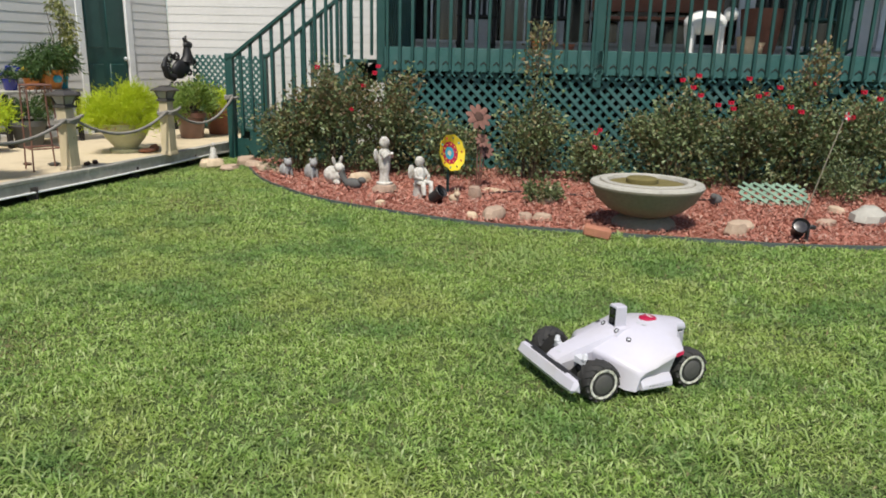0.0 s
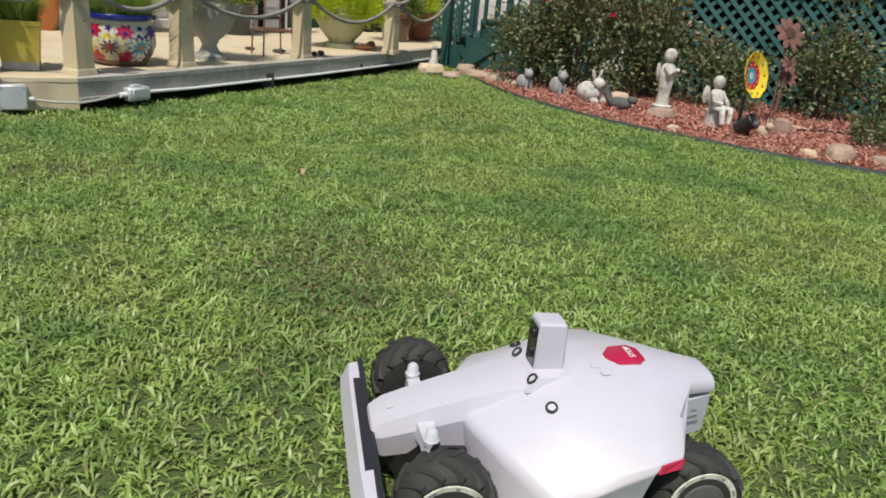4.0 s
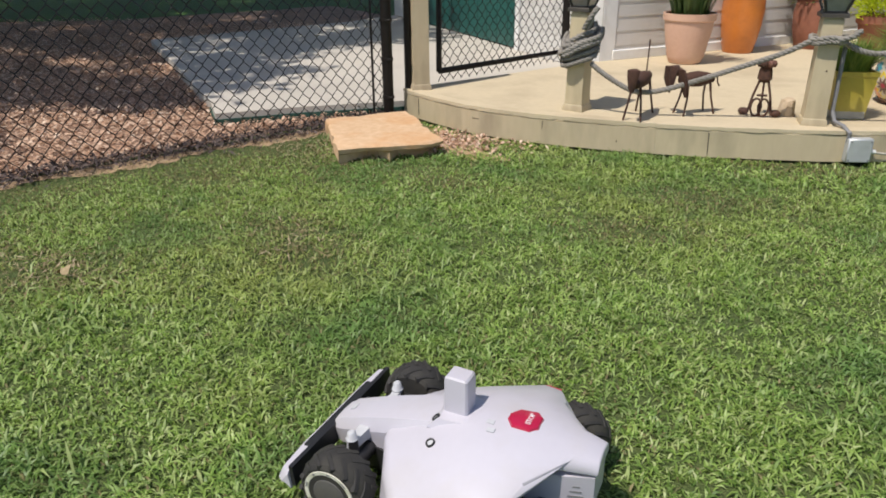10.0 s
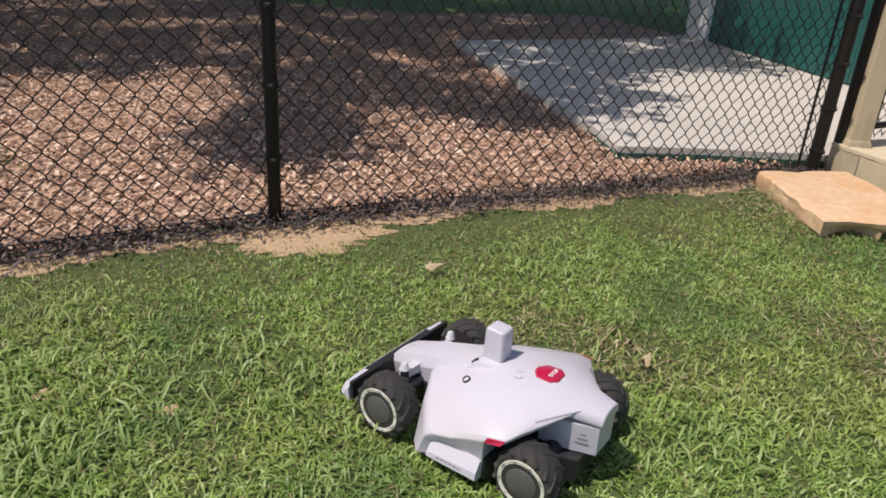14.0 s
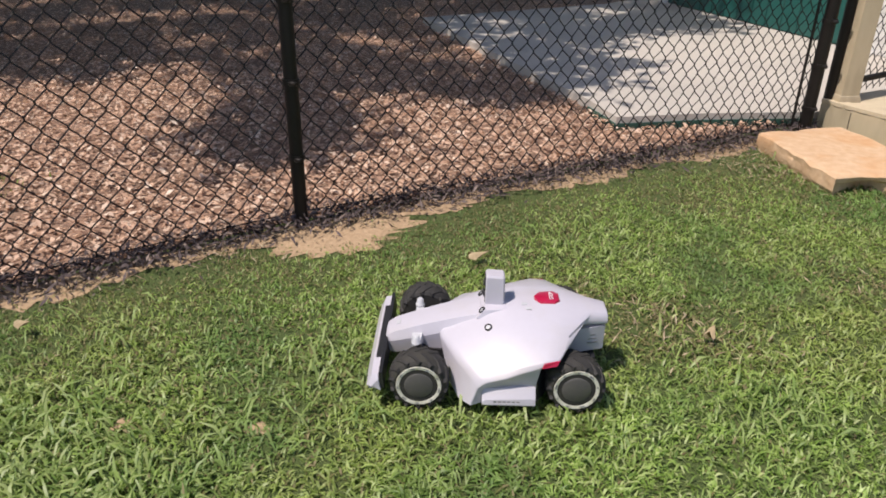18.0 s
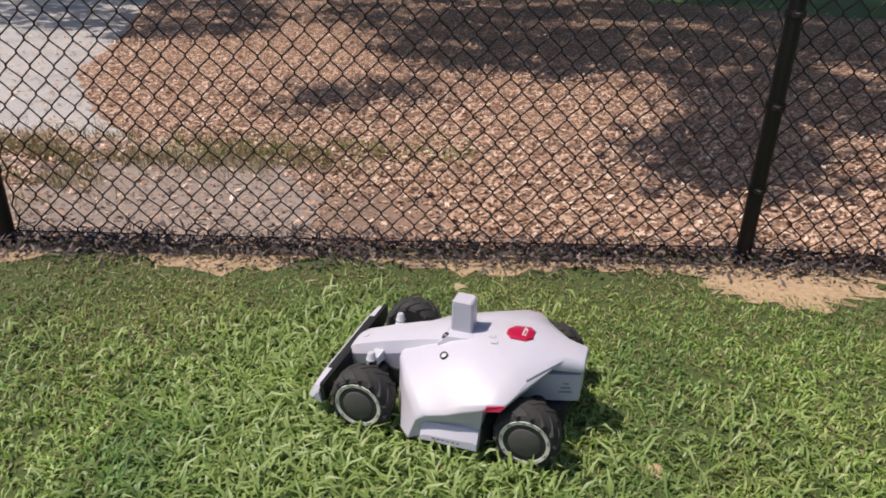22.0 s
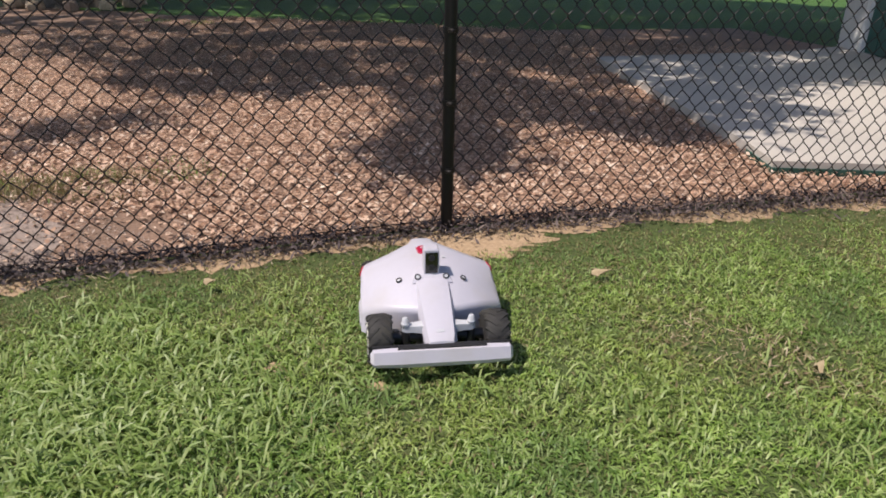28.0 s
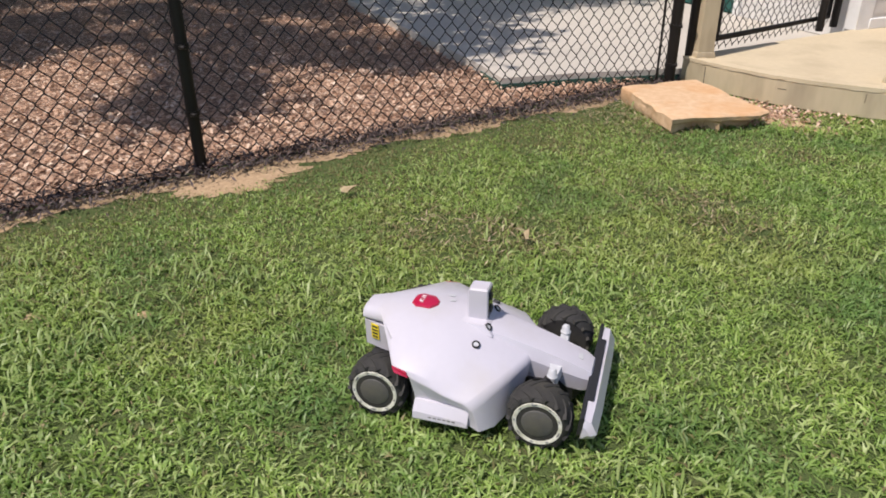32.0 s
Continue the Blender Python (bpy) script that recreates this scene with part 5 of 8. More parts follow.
def hood_mesh():
    """The hood: skin, chamfered front corners, undercut sides, rear wall and the tail's underside, with softened creases."""
    bm = bmesh.new()

    def face(*pts):
        bm.faces.new([bm.verts.new(p) for p in pts])

    for s in (1, -1):
        def at(p):
            return (p[0], s * p[1], p[2])

        for r0, r1 in zip(SKIN, SKIN[1:]):
            for k in range(5):
                face(at(r0[k]), at(r0[k + 1]), at(r1[k + 1]), at(r1[k]))
        low = [(0.150, 0.0, 0.060), (0.150, 0.05, 0.060), (0.144, 0.075, 0.055), (0.136, 0.138, 0.045), (0.106, 0.208, 0.036), (0.076, 0.239, 0.036)]
        for k in range(5):
            face(at(SKIN[0][k]), at(SKIN[0][k + 1]), at(low[k + 1]), at(low[k]))
        under = [low[5], (0.034, 0.217, 0.074), (-0.015, 0.214, 0.080), (-0.053, 0.214, 0.086), (-0.096, 0.217, 0.092)]
        sole = [low[5], (0.034, 0.217, 0.036), (-0.015, 0.214, 0.036), (-0.053, 0.214, 0.036), (-0.093, 0.217, 0.036)]
        for k in range(4):
            face(at(SKIN[k][5]), at(SKIN[k + 1][5]), at(under[k + 1]), at(under[k]))
            if k:
                face(at(under[k]), at(under[k + 1]), at(sole[k + 1]), at(sole[k]))
        face(at(under[0]), at(under[1]), at(sole[1]))
        face(at(SKIN[4][5]), at(under[4]), at(sole[4]), (-0.093, 0, 0.036), (-0.103, 0, 0.152))
        for k in (4, 5, 6):
            r0, r1 = SKIN[k][5], SKIN[k + 1][5]
            face(at(r0), at(r1), (r1[0], 0, r1[2]), (r0[0], 0, r0[2]))
        face(*[at(p) for p in SKIN[7]], (SKIN[7][5][0], 0, SKIN[7][5][2]))
    bmesh.ops.remove_doubles(bm, verts=bm.verts, dist=0.0005)
    bmesh.ops.recalc_face_normals(bm, faces=bm.faces)
    brow = [Vector((x, s * y, z)) for x, y, z in SKIN[0][1:] for s in (1, -1)]
    soft = [e for e in bm.edges if all(any((v.co - q).length < 1e-4 for q in brow) for v in e.verts) and len(e.link_faces) == 2]
    bmesh.ops.bevel(bm, geom=soft, offset=0.017, segments=5, profile=0.5, affect="EDGES", clamp_overlap=True)
    crease = [e for e in bm.edges if len(e.link_faces) == 2 and e.calc_face_angle(0) > radians(24)]
    bmesh.ops.bevel(bm, geom=crease, offset=0.008, segments=3, profile=0.5, affect="EDGES", clamp_overlap=True)
    me = bpy.data.meshes.new("shell")
    bm.to_mesh(me)
    bm.free()
    me.shade_smooth()
    me.set_sharp_from_angle(angle=radians(32))
    me.materials.append(M_ROBOT)
    return me


shell = new("shell", hood_mesh())
shell.parent = robot
tagged(shell, "white plastic body shell")
part("nose", Geo().loft([half_ring(*s) for s in NOSE]), M_ROBOT, robot, "white plastic nose over the front axle", 24)
# tail block under the rear overhang
part("tail_block", Geo().loft([[(x, y * s, z) for y, z in ((-0.058, 0.095), (0.058, 0.095), (0.062, 0.172), (-0.062, 0.172))] for x, s in ((-0.16, 1.25), (-0.235, 1.06), (-0.296, 0.72))]), M_ROBOT, robot, "grey rear block under the tail")
for k in range(3):
    part("label_line", Geo().box((-0.262, 0.0545, 0.122 + 0.012 * k), (0.032 - 0.008 * k, 0.0016, 0.004), 0.0, Matrix.Rotation(radians(16), 4, "Z")), M_GREYINK, robot, smooth=0)
turn = Matrix.Rotation(radians(-18), 4, "Z")
part("sticker", Geo().box((-0.262, -0.0575, 0.146), (0.026, 0.002, 0.044), 0.0, turn), M_YELLOW, robot, "yellow warning sticker", 0)
for k in range(4):
    part("sticker_bar", Geo().box((-0.262, -0.0587, 0.131 + 0.01 * k), (0.018, 0.002, 0.004), 0.0, turn), M_PLASTIC, robot, smooth=0)
# mast with the cameras
mast = part("mast", Geo().loft([[(0.012 + a * dx, b * dy, z + a * tilt) for a, b in ((-1, -0.82), (-0.85, -1), (0.9, -1), (1, -0.9), (1, 0.9), (0.9, 1), (-0.85, 1), (-1, 0.82))] for dx, dy, z, tilt in ((0.027, 0.026, 0.205, 0), (0.0265, 0.0255, 0.288, 0), (0.0255, 0.0245, 0.299, 0.001), (0.022, 0.021, 0.303, 0.001))]), M_ROBOT, robot, "white camera mast", 30)
part("mast_face", Geo().box((0.0385, 0, 0.257), (0.004, 0.042, 0.074), 0.0018), M_LENS, mast, "black glossy camera face")
for z in (0.276, 0.241):
    part("lens", Geo().lathe([(0.011, 0), (0.011, 0.003), (0.007, 0.004), (0.003, 0.0025)], 14, (0.0404, 0, z), Matrix.Rotation(radians(90), 4, "Y")), M_PLASTIC, mast)
part("mast_foot", Geo().loft([[(x, y, z) for x, y in ((x0, -w), (x0, w), (x1, w * 0.8), (x1, -w * 0.8))] for z, x0, x1, w in ((0.196, 0.062, -0.06, 0.066), (0.2165, 0.042, -0.045, 0.056), (0.2185, 0.036, -0.04, 0.050))]), M_ROBOT, robot, "", 30)


def ring(at, tilt_x, tilt_y):
    m = Matrix.Translation(at) @ Matrix.Rotation(radians(tilt_x), 4, "X") @ Matrix.Rotation(radians(tilt_y), 4, "Y")
    g = Geo(m).lathe([(0.0105, -0.002), (0.0105, 0.002), (0.0095, 0.0032), (0.0075, 0.0032), (0.0068, 0.001), (0.0066, -0.001)], 16)
    o = part("sensor_ring", g, M_PLASTIC, robot, "black sensor ring")
    part("sensor_core", Geo(m).lathe([(0.0066, -0.0005), (0.0066, 0.0006), (0.004, 0.0012)], 12), M_ROBOTGREY, o)


ring((0.031, 0.108, 0.1955), -24, 14)
ring((0.031, -0.108, 0.1955), 24, 14)
ring((0.0470, 0.047, 0.2125), -6, 44)
ring((0.0470, -0.047, 0.2125), 6, 44)
# stop button
hexo = [(-0.036, -0.017), (-0.022, -0.032), (0.016, -0.029), (0.032, -0.008), (0.032, 0.008), (0.016, 0.029), (-0.022, 0.032), (-0.036, 0.017)]
stop = part("stop_button", Geo(Matrix.Translation((-0.132, 0, 0.2268)) @ Matrix.Rotation(radians(2), 4, "Y")).loft([[(x * s, y * s, z) for x, y in hexo] for z, s in ((-0.006, 1.06), (0.0, 1.06), (0.006, 0.97), (0.0075, 0.86))]), M_RED, robot, "red hexagonal stop button", 30)
fc = bpy.data.curves.new("stop_word", "FONT")
fc.body, fc.size, fc.align_x, fc.align_y, fc.extrude = "STOP", 0.016, "CENTER", "CENTER", 0.0004
word = new("stop_word", fc)
word.data.materials.append(M_WHITE)
word.parent = stop
word.matrix_local = Matrix.Translation((-0.146, 0, 0.2364)) @ Matrix.Rotation(radians(2), 4, "Y") @ Matrix.Rotation(radians(-90), 4, "Z")
for x, y in ((-0.08, 0.055), (-0.07, 0.03)):
    part("marking", Geo().box((x, y, 0.2262), (0.016, 0.012, 0.001), 0.0, Matrix.Rotation(radians(-7), 4, "X")), M_ROBOTGREY, robot, smooth=0)
part("nose_marking", Geo().box((0.28, 0, 0.1395), (0.012, 0.022, 0.001), 0.0, Matrix.Rotation(radians(19), 4, "Y")), M_ROBOTGREY, robot, smooth=0)
for s in (-1, 1):
    quad = [Vector((p[0], s * p[1], p[2])) for p in (SKIN[4][5], SKIN[4][4], SKIN[5][4], SKIN[5][5])]
    quad[1], quad[2] = quad[0].lerp(quad[1], 0.84), quad[3].lerp(quad[2], 0.84)
    out = (quad[1] - quad[0]).cross(quad[3] - quad[0]).normalized()
    out *= 1 if out.y * s > 0 else -1
    mid = sum(quad, Vector()) / 4
    part("reflector", Geo().loft([[tuple(mid + (p - mid) * q + out * o) for p in quad] for o, q in ((-0.006, 0.95), (0.0035, 0.95), (0.0045, 0.88))]), M_RED, robot, "red rear reflector", 20)
    step = part("side_step", Geo().loft([[(x, s * y, z) for y, z in ((0.17, 0.034), (0.236, 0.036), (0.241, 0.042), (0.239, 0.055 + k), (0.222, 0.080 + k), (0.17, 0.082 + k))] for x, k in ((0.046, -0.006), (0.036, 0.0), (-0.084, 0.006), (-0.093, 0.003))]), M_ROBOT, robot, "", 25)
    for k in range(6):
        part("lettering_bar", Geo().box((0.012 - 0.012 * k, s * 0.2395, 0.050), (0.008, 0.0016, 0.006)), M_GREYINK, step, smooth=0)
    # front corner: arm, knob, wheel arch
    arm = part("suspension_arm", Geo().loft([[(0.224 + dx, s * y, z) for dx, z in ((-0.016 * q, 0.126 - 0.012 * q), (0.016 * q, 0.122 - 0.012 * q), (0.013 * q, 0.126 + 0.007 * q), (-0.013 * q, 0.128 + 0.009 * q))] for y, q in ((0.04, 1.2), (0.08, 0.85), (0.105, 0.8), (0.116, 0.5))]), M_ROBOTGREY, robot, "grey suspension arm")
    part("knob", Geo().lathe([(0.013, 0), (0.014, 0.009), (0.011, 0.012), (0.010, 0.024), (0.006, 0.028)], 16, (0.224, s * 0.104, 0.131)), M_ROBOTGREY, arm)
    part("axle", Geo().tube([(0.212, s * 0.05, 0.085), (0.212, s * 0.17, 0.085)], 0.018, 12), M_PLASTIC, robot)
    part("axle", Geo().tube([(-0.2, s * 0.05, 0.085), (-0.2, s * 0.17, 0.085)], 0.022, 12), M_PLASTIC, robot)
    part("strut", Geo().tube([(0.222, s * 0.1, 0.05), (0.222, s * 0.106, 0.14)], [0.016, 0.012], 10), M_PLASTIC, robot)
part("underbody", Geo().prism([(0.27, -0.045), (0.29, 0.0), (0.27, 0.045), (0.11, 0.07), (0.07, 0.205), (-0.10, 0.212), (-0.15, 0.12), (-0.27, 0.08), (-0.27, -0.08), (-0.15, -0.12), (-0.10, -0.212), (0.07, -0.205), (0.11, -0.07)], 0.03, 0.09), M_PLASTIC, robot, "black underbody", 20)
part("cutter_skirt", Geo().lathe([(0.15, 0.022), (0.165, 0.028), (0.165, 0.045), (0.14, 0.05)], 28, (-0.02, 0, 0), Matrix.Diagonal((0.74, 1.38, 1, 1))), M_PLASTIC, robot)
# bumper
bump = part("bumper", Geo().loft([[(x, y, z) for x, z in ((0.312, 0.060), (0.346 - e, 0.056 + e), (0.353 - e, 0.072), (0.338 - e, 0.107 - e), (0.318, 0.110 - e))] for y, e in ((-0.217, 0.016), (-0.207, 0.003), (-0.13, 0.0), (0.13, 0.0), (0.207, 0.003), (0.217, 0.016))]), M_ROBOT, robot, "white front bumper bar", 25)
part("bumper_pad", Geo().loft([[(x, y, z) for x, z in ((0.303, 0.066), (0.315, 0.064), (0.317, 0.114), (0.308, 0.113))] for y in (-0.212, 0.212)]), M_PLASTIC, bump, "black rubber strip behind the bumper", 20)
part("bumper_insert", Geo().loft([[(x, y * q, z) for x, z in ((0.314, 0.106), (0.331, 0.1055), (0.331, 0.1125), (0.314, 0.114))] for y, q in ((-0.135, 1.0), (0.135, 1.0))]), M_PLASTIC, bump, "black insert along the bumper top", 20)
for y in (-0.03, 0.03):
    part("bumper_bracket", Geo().box((0.296, y, 0.085), (0.04, 0.015, 0.03), 0.003), M_PLASTIC, bump)


# wheels
def tyre_geo(width, r):
    w2 = width / 2
    prof = [(r * 0.70, -w2), (r * 0.80, -w2 * 1.0), (r * 0.9, -w2 * 0.86), (r * 0.965, -w2 * 0.5), (r * 0.985, 0), (r * 0.965, w2 * 0.5), (r * 0.9, w2 * 0.86), (r * 0.80, w2), (r * 0.70, w2)]
    g = Geo().lathe(prof, 36, m=Matrix.Rotation(radians(-90), 4, "X"))
    return g


def lug_mesh(width, r, side, s):
    """One slanting tread block."""
    w2, g, pts = width / 2, Geo(), []
    for j in range(5):
        t = j / 4
        a = side * t * 0.42
        rr = r * (1.0 - 0.09 * t**2) - 0.002
        pts.append(Vector((rr * math.cos(a), s * (0.004 + t * w2 * 0.9), rr * math.sin(a))))
    rings = []
    for j, p in enumerate(pts):
        d = (pts[min(j + 1, 4)] - pts[max(j - 1, 0)]).normalized()
        o = Vector((p.x, 0, p.z)).normalized()
        q = d.cross(o).normalized() * 0.0066
        rings.append([p - q - o * 0.006, p + q - o * 0.006, p + q * 0.6 + o * 0.0022, p - q * 0.6 + o * 0.0022])
    return g.loft(rings).mesh("tread_lug", M_RUBBER, 30)


LUGS = 14


WHEELS = []
for x, y, r, wd in ((0.212, 0.183, 0.081, 0.075), (0.212, -0.183, 0.081, 0.075), (-0.2, 0.183, 0.080, 0.075), (-0.2, -0.183, 0.080, 0.075)):
    s = 1 if y > 0 else -1
    tyre = part("wheel", tyre_geo(wd, r), M_RUBBER, robot, "black ribbed rubber tyre", 30)
    tyre.location = (x, y, r)
    for e in (-1, 1):
        block = lug_mesh(wd, r, s, e)
        for k in range(LUGS):
            lug = new("tread_lug", block)
            lug.parent = tyre
            lug.matrix_local = Matrix.Rotation(2 * math.pi * (k + 0.5 * (e > 0)) / LUGS, 4, "Y")
    rot = Matrix.Rotation(radians(-90 * s), 4, "X") @ Matrix.Diagonal((0.93, 0.93, 0.97, 1))
    rim = part("rim", Geo(rot).lathe([(0.063, 0.026), (0.0655, 0.036), (0.0635, 0.0405), (0.0545, 0.0395), (0.0525, 0.036), (0.0525, 0.028)], 32), M_RIM, tyre, "white rim ring flecked with cut grass")
    part("hub", Geo(rot).lathe([(0.053, 0.026), (0.0525, 0.0345), (0.0505, 0.0355), (0.0430, 0.0360), (0.0405, 0.0395), (0.0385, 0.0405), (0.004, 0.0402)], 28), M_HUB, tyre, "dark grey hub cap")
    for k in range(9):
        a = 0.7 * k + 0.3
        part("rim_mark", Geo(rot @ Matrix.Rotation(a, 4, "Z")).box((0.059, 0, 0.0402), (0.004, 0.007 if k % 3 else 0.014, 0.0012)), M_GREYINK, rim, smooth=0)
    WHEELS.append((tyre, r))



# ---- rope posts and lamps on the deck ----
POSTS = [(-3.09, 4.70), (-1.98, 4.32), (-0.69, 4.29), (-0.19, 4.39), (0.33, 4.97), (1.20, 5.89), (2.13, 6.76)]
TURNS = [30, -20, 0, 48, 48, 48, 48]


def deck_post(h, label):
    ob = thing("deck_post", label, "post", (0, 0, 0), group="rope posts")
    part("shaft", Geo().loft([[(s * x, s * y, z) for x, y in ((-1, -1), (1, -1), (1, 1), (-1, 1))] for z, s in ((0.0, 0.058), (0.1, 0.054), (h - 0.03, 0.050), (h - 0.012, 0.050), (h, 0.044))]), M_TAN, ob, smooth=20)
    part("foot", Geo().loft([[(s * x, s * y, z) for x, y in ((-1, -1), (1, -1), (1, 1), (-1, 1))] for z, s in ((0.0, 0.066), (0.012, 0.066), (0.035, 0.06), (0.04, 0.055))]), M_TAN, ob, smooth=20)
    part("nail", Geo().lathe([(0.005, 0), (0.004, 0.002), (0.001, 0.003)], 8, (0.012, -0.0535, h * 0.52), Matrix.Rotation(radians(90), 4, "X")), M_RUST, ob)
    return ob


def post_lamp():
    ob = thing("post_lamp", "dark bronze solar lantern cap with frosted panes on a post", "lamp", (0, 0, 0), group="post lamps")
    sq = ((-1, -1), (1, -1), (1, 1), (-1, 1))
    part("base", Geo().loft([[(s * x, s * y, z) for x, y in sq] for z, s in ((0.0, 0.066), (0.018, 0.066), (0.03, 0.05))]), M_BRONZE, ob, smooth=20)
    part("roof", Geo().loft([[(s * x, s * y, z) for x, y in sq] for z, s in ((0.105, 0.098), (0.113, 0.106), (0.122, 0.100), (0.15, 0.048), (0.16, 0.042))]), M_BRONZE, ob, smooth=20)
    part("solar_cell", Geo().box((0, 0, 0.162), (0.07, 0.07, 0.004)), M_WINDOW, ob)
    for k in range(4):
        m = Matrix.Rotation(radians(90 * k), 4, "Z")
        part("pane", Geo(m).loft([[(x * s, -y, z) for x, y in ((-1, d), (1, d), (1, d - 0.006), (-1, d - 0.006))] for z, s, d in ((0.03, 0.040, 0.047), (0.106, 0.064, 0.073))]), M_GLASS, ob, smooth=20)
        part("corner_bar", Geo(m).tube([(0.048, -0.048, 0.028), (0.074, -0.074, 0.108)], 0.007, 6), M_BRONZE, ob)
    return ob


post0 = deck_post(0.565, "square tan wooden deck post tied with rope")
lamp0 = post_lamp()
for i, ((x, y), a) in enumerate(zip(POSTS, TURNS)):
    if i == 0:
        tall = deck_post(1.5, "tall square tan post beside the gate")
        tall.matrix_world = pose(x, y, DECK_Z, 0, 0, a)
        continue
    m = pose(x, y, DECK_Z, 0, 0, a)
    ml = pose(x, y, DECK_Z + 0.565, 0, 0, a)
    if i == 1:
        post0.matrix_world, lamp0.matrix_world = m, ml
    else:
        copy_thing(post0, m)
        copy_thing(lamp0, ml)


# ---- twisted rope ----
def strands(line, r=0.0155, pitch=0.075, phase=0.0):
    """Three strands laid round a line of points."""
    line = [Vector(p) for p in line]
    pts, acc = [line[0]], 0.0
    for a, b in zip(line, line[1:]):
        n = max(1, int((b - a).length / 0.010))
        pts += [a + (b - a) * k / n for k in range(1, n + 1)]
    g = Geo()
    dist = [0.0]
    for a, b in zip(pts, pts[1:]):
        dist.append(dist[-1] + (b - a).length)
    side, frames = None, []
    for i, p in enumerate(pts):
        d = (pts[min(i + 2, len(pts) - 1)] - pts[max(i - 2, 0)]).normalized()
        side = d.orthogonal().normalized() if side is None else (side - d * side.dot(d)).normalized()
        frames.append((p, side.copy(), d.cross(side)))
    for s in range(3):
        path = []
        for (p, u, v), l in zip(frames, dist):
            a = phase + 2 * math.pi * (l / pitch + s / 3)
            path.append(p + (u * math.cos(a) + v * math.sin(a)) * r * 0.56)
        g.tube(path, r * 0.52, 6)
    return g


def sag(a, b, drop, n=14, low=0.5):
    a, b = Vector(a), Vector(b)
    out = []
    for k in range(n + 1):
        t = k / n
        q = t / low if t < low else (1 - t) / (1 - low)
        out.append(a.lerp(b, t) - Vector((0, 0, drop * (1 - (1 - q) ** 2))))
    return out


rope = thing("rope_rail", "thick twisted dirty white rope strung between the deck posts", "rope", (POSTS[1][0], POSTS[1][1], 0.62))
rinv = rope.matrix_world.inverted()


def rope_part(name, line, phase=0.0):
    g = strands(line, phase=phase)
    g.v = [rinv @ v for v in g.v]
    part(name, g, M_ROPE, rope, smooth=60)


def wrap(x, y, z, turns, rise, a0=0.0, half=0.062):
    """Turns of rope round a square post."""
    out = []
    n = int(turns * 20)
    for k in range(n + 1):
        a = a0 + 2 * math.pi * k / 20
        q = half + 0.018
        s = (abs(math.cos(a)) ** 4 + abs(math.sin(a)) ** 4) ** -0.25
        out.append((x + q * s * math.cos(a), y + q * s * math.sin(a), z + rise * k / n + 0.006 * math.sin(3 * a)))
    return out


TIE = 0.63
ends = [(x, y) for x, y in POSTS[1:]] + [(2.95, 7.62)]
for i, ((x0, y0), (x1, y1)) in enumerate(zip(ends, ends[1:])):
    d = Vector((x1 - x0, y1 - y0)).normalized() * 0.06
    o = Vector((d.y, -d.x))
    a, b = (x0 + d.x + o.x, y0 + d.y + o.y, TIE), (x1 - d.x + o.x, y1 - d.y + o.y, TIE + (0.12 if i == 5 else 0.02))
    if i == 0:
        q = [(x0 + 0.07, y0 - 0.07, 0.47), (x0 + 0.16, y0 - 0.09, 0.41), (x0 + 0.28, y0 - 0.10, 0.345), (x0 + 0.36, y0 - 0.10, 0.325), (x0 + 0.46, y0 - 0.09, 0.335), (x0 + 0.62, y0 - 0.08, 0.385), (x0 + 0.9, y0 - 0.07, 0.49), (x0 + 1.1, y0 - 0.06, 0.57), b]
        rope_part("rope_span", [Vector((*p[:2], 0)) + Vector((0, 0, p[2])) for p in smoothline(q, 0.05)])
    else:
        rope_part("rope_span", sag(a, b, (0, 0.07, 0.10, 0.14, 0.17, 0.2)[i], low=0.5), i)
for i, (x, y) in enumerate(POSTS[1:]):
    if i == 0:
        for z0, turns, rise, a0, half, tilt, ph in ((0.47, 5, 0.17, 0.5, 0.055, 0.035, 0.4), (0.50, 3.3, 0.12, 2.5, 0.078, 0.05, 0.9), (0.56, 1.4, 0.03, 4.0, 0.096, 0.06, 0.2)):
            rope_part("rope_coil", [(p[0], p[1], p[2] + tilt * math.cos(a0 + 2 * math.pi * k / 20 - ph)) for k, p in enumerate(wrap(x, y, z0, turns, rise, a0, half))], a0)
        rope_part("rope_end", [(x + 0.02, y - 0.09, 0.66), (x + 0.05, y - 0.11, 0.72), (x + 0.09, y - 0.10, 0.78)], 0.5)
    else:
        rope_part("rope_tie", wrap(x, y, TIE - 0.015, 1.9, 0.035, 0.6 * i), i)
        rope_part("rope_end", [(x + 0.03, y - 0.085, TIE + 0.01), (x + 0.1, y - 0.08, TIE + 0.03), (x + 0.14, y - 0.04, TIE + 0.055)], i)
rope_part("rope_tie", wrap(2.95, 7.62, 0.72, 1.6, 0.04, 1.0, 0.05))


# ---- pots and plants ----
def pot(name, label, at, prof, mat, n=28, group="deck pots", rz=0.0):
    """A thick-walled turned pot with earth in it."""
    ob = thing(name, label, "plant pot", at, rz, group=group)
    t = 0.016
    rim, top = prof[-1]
    inner = [(rim - t, top), (rim - t, top - 0.05)]
    part("vessel", Geo().lathe(prof + inner, n), mat, ob)
    part("soil", Geo().lathe([(rim - t, top - 0.052), (rim - t, top - 0.03), (0.02, top - 0.022)], 16), M_MULCHBED, ob, "dark potting soil")
    return ob, top - 0.03, rim - t


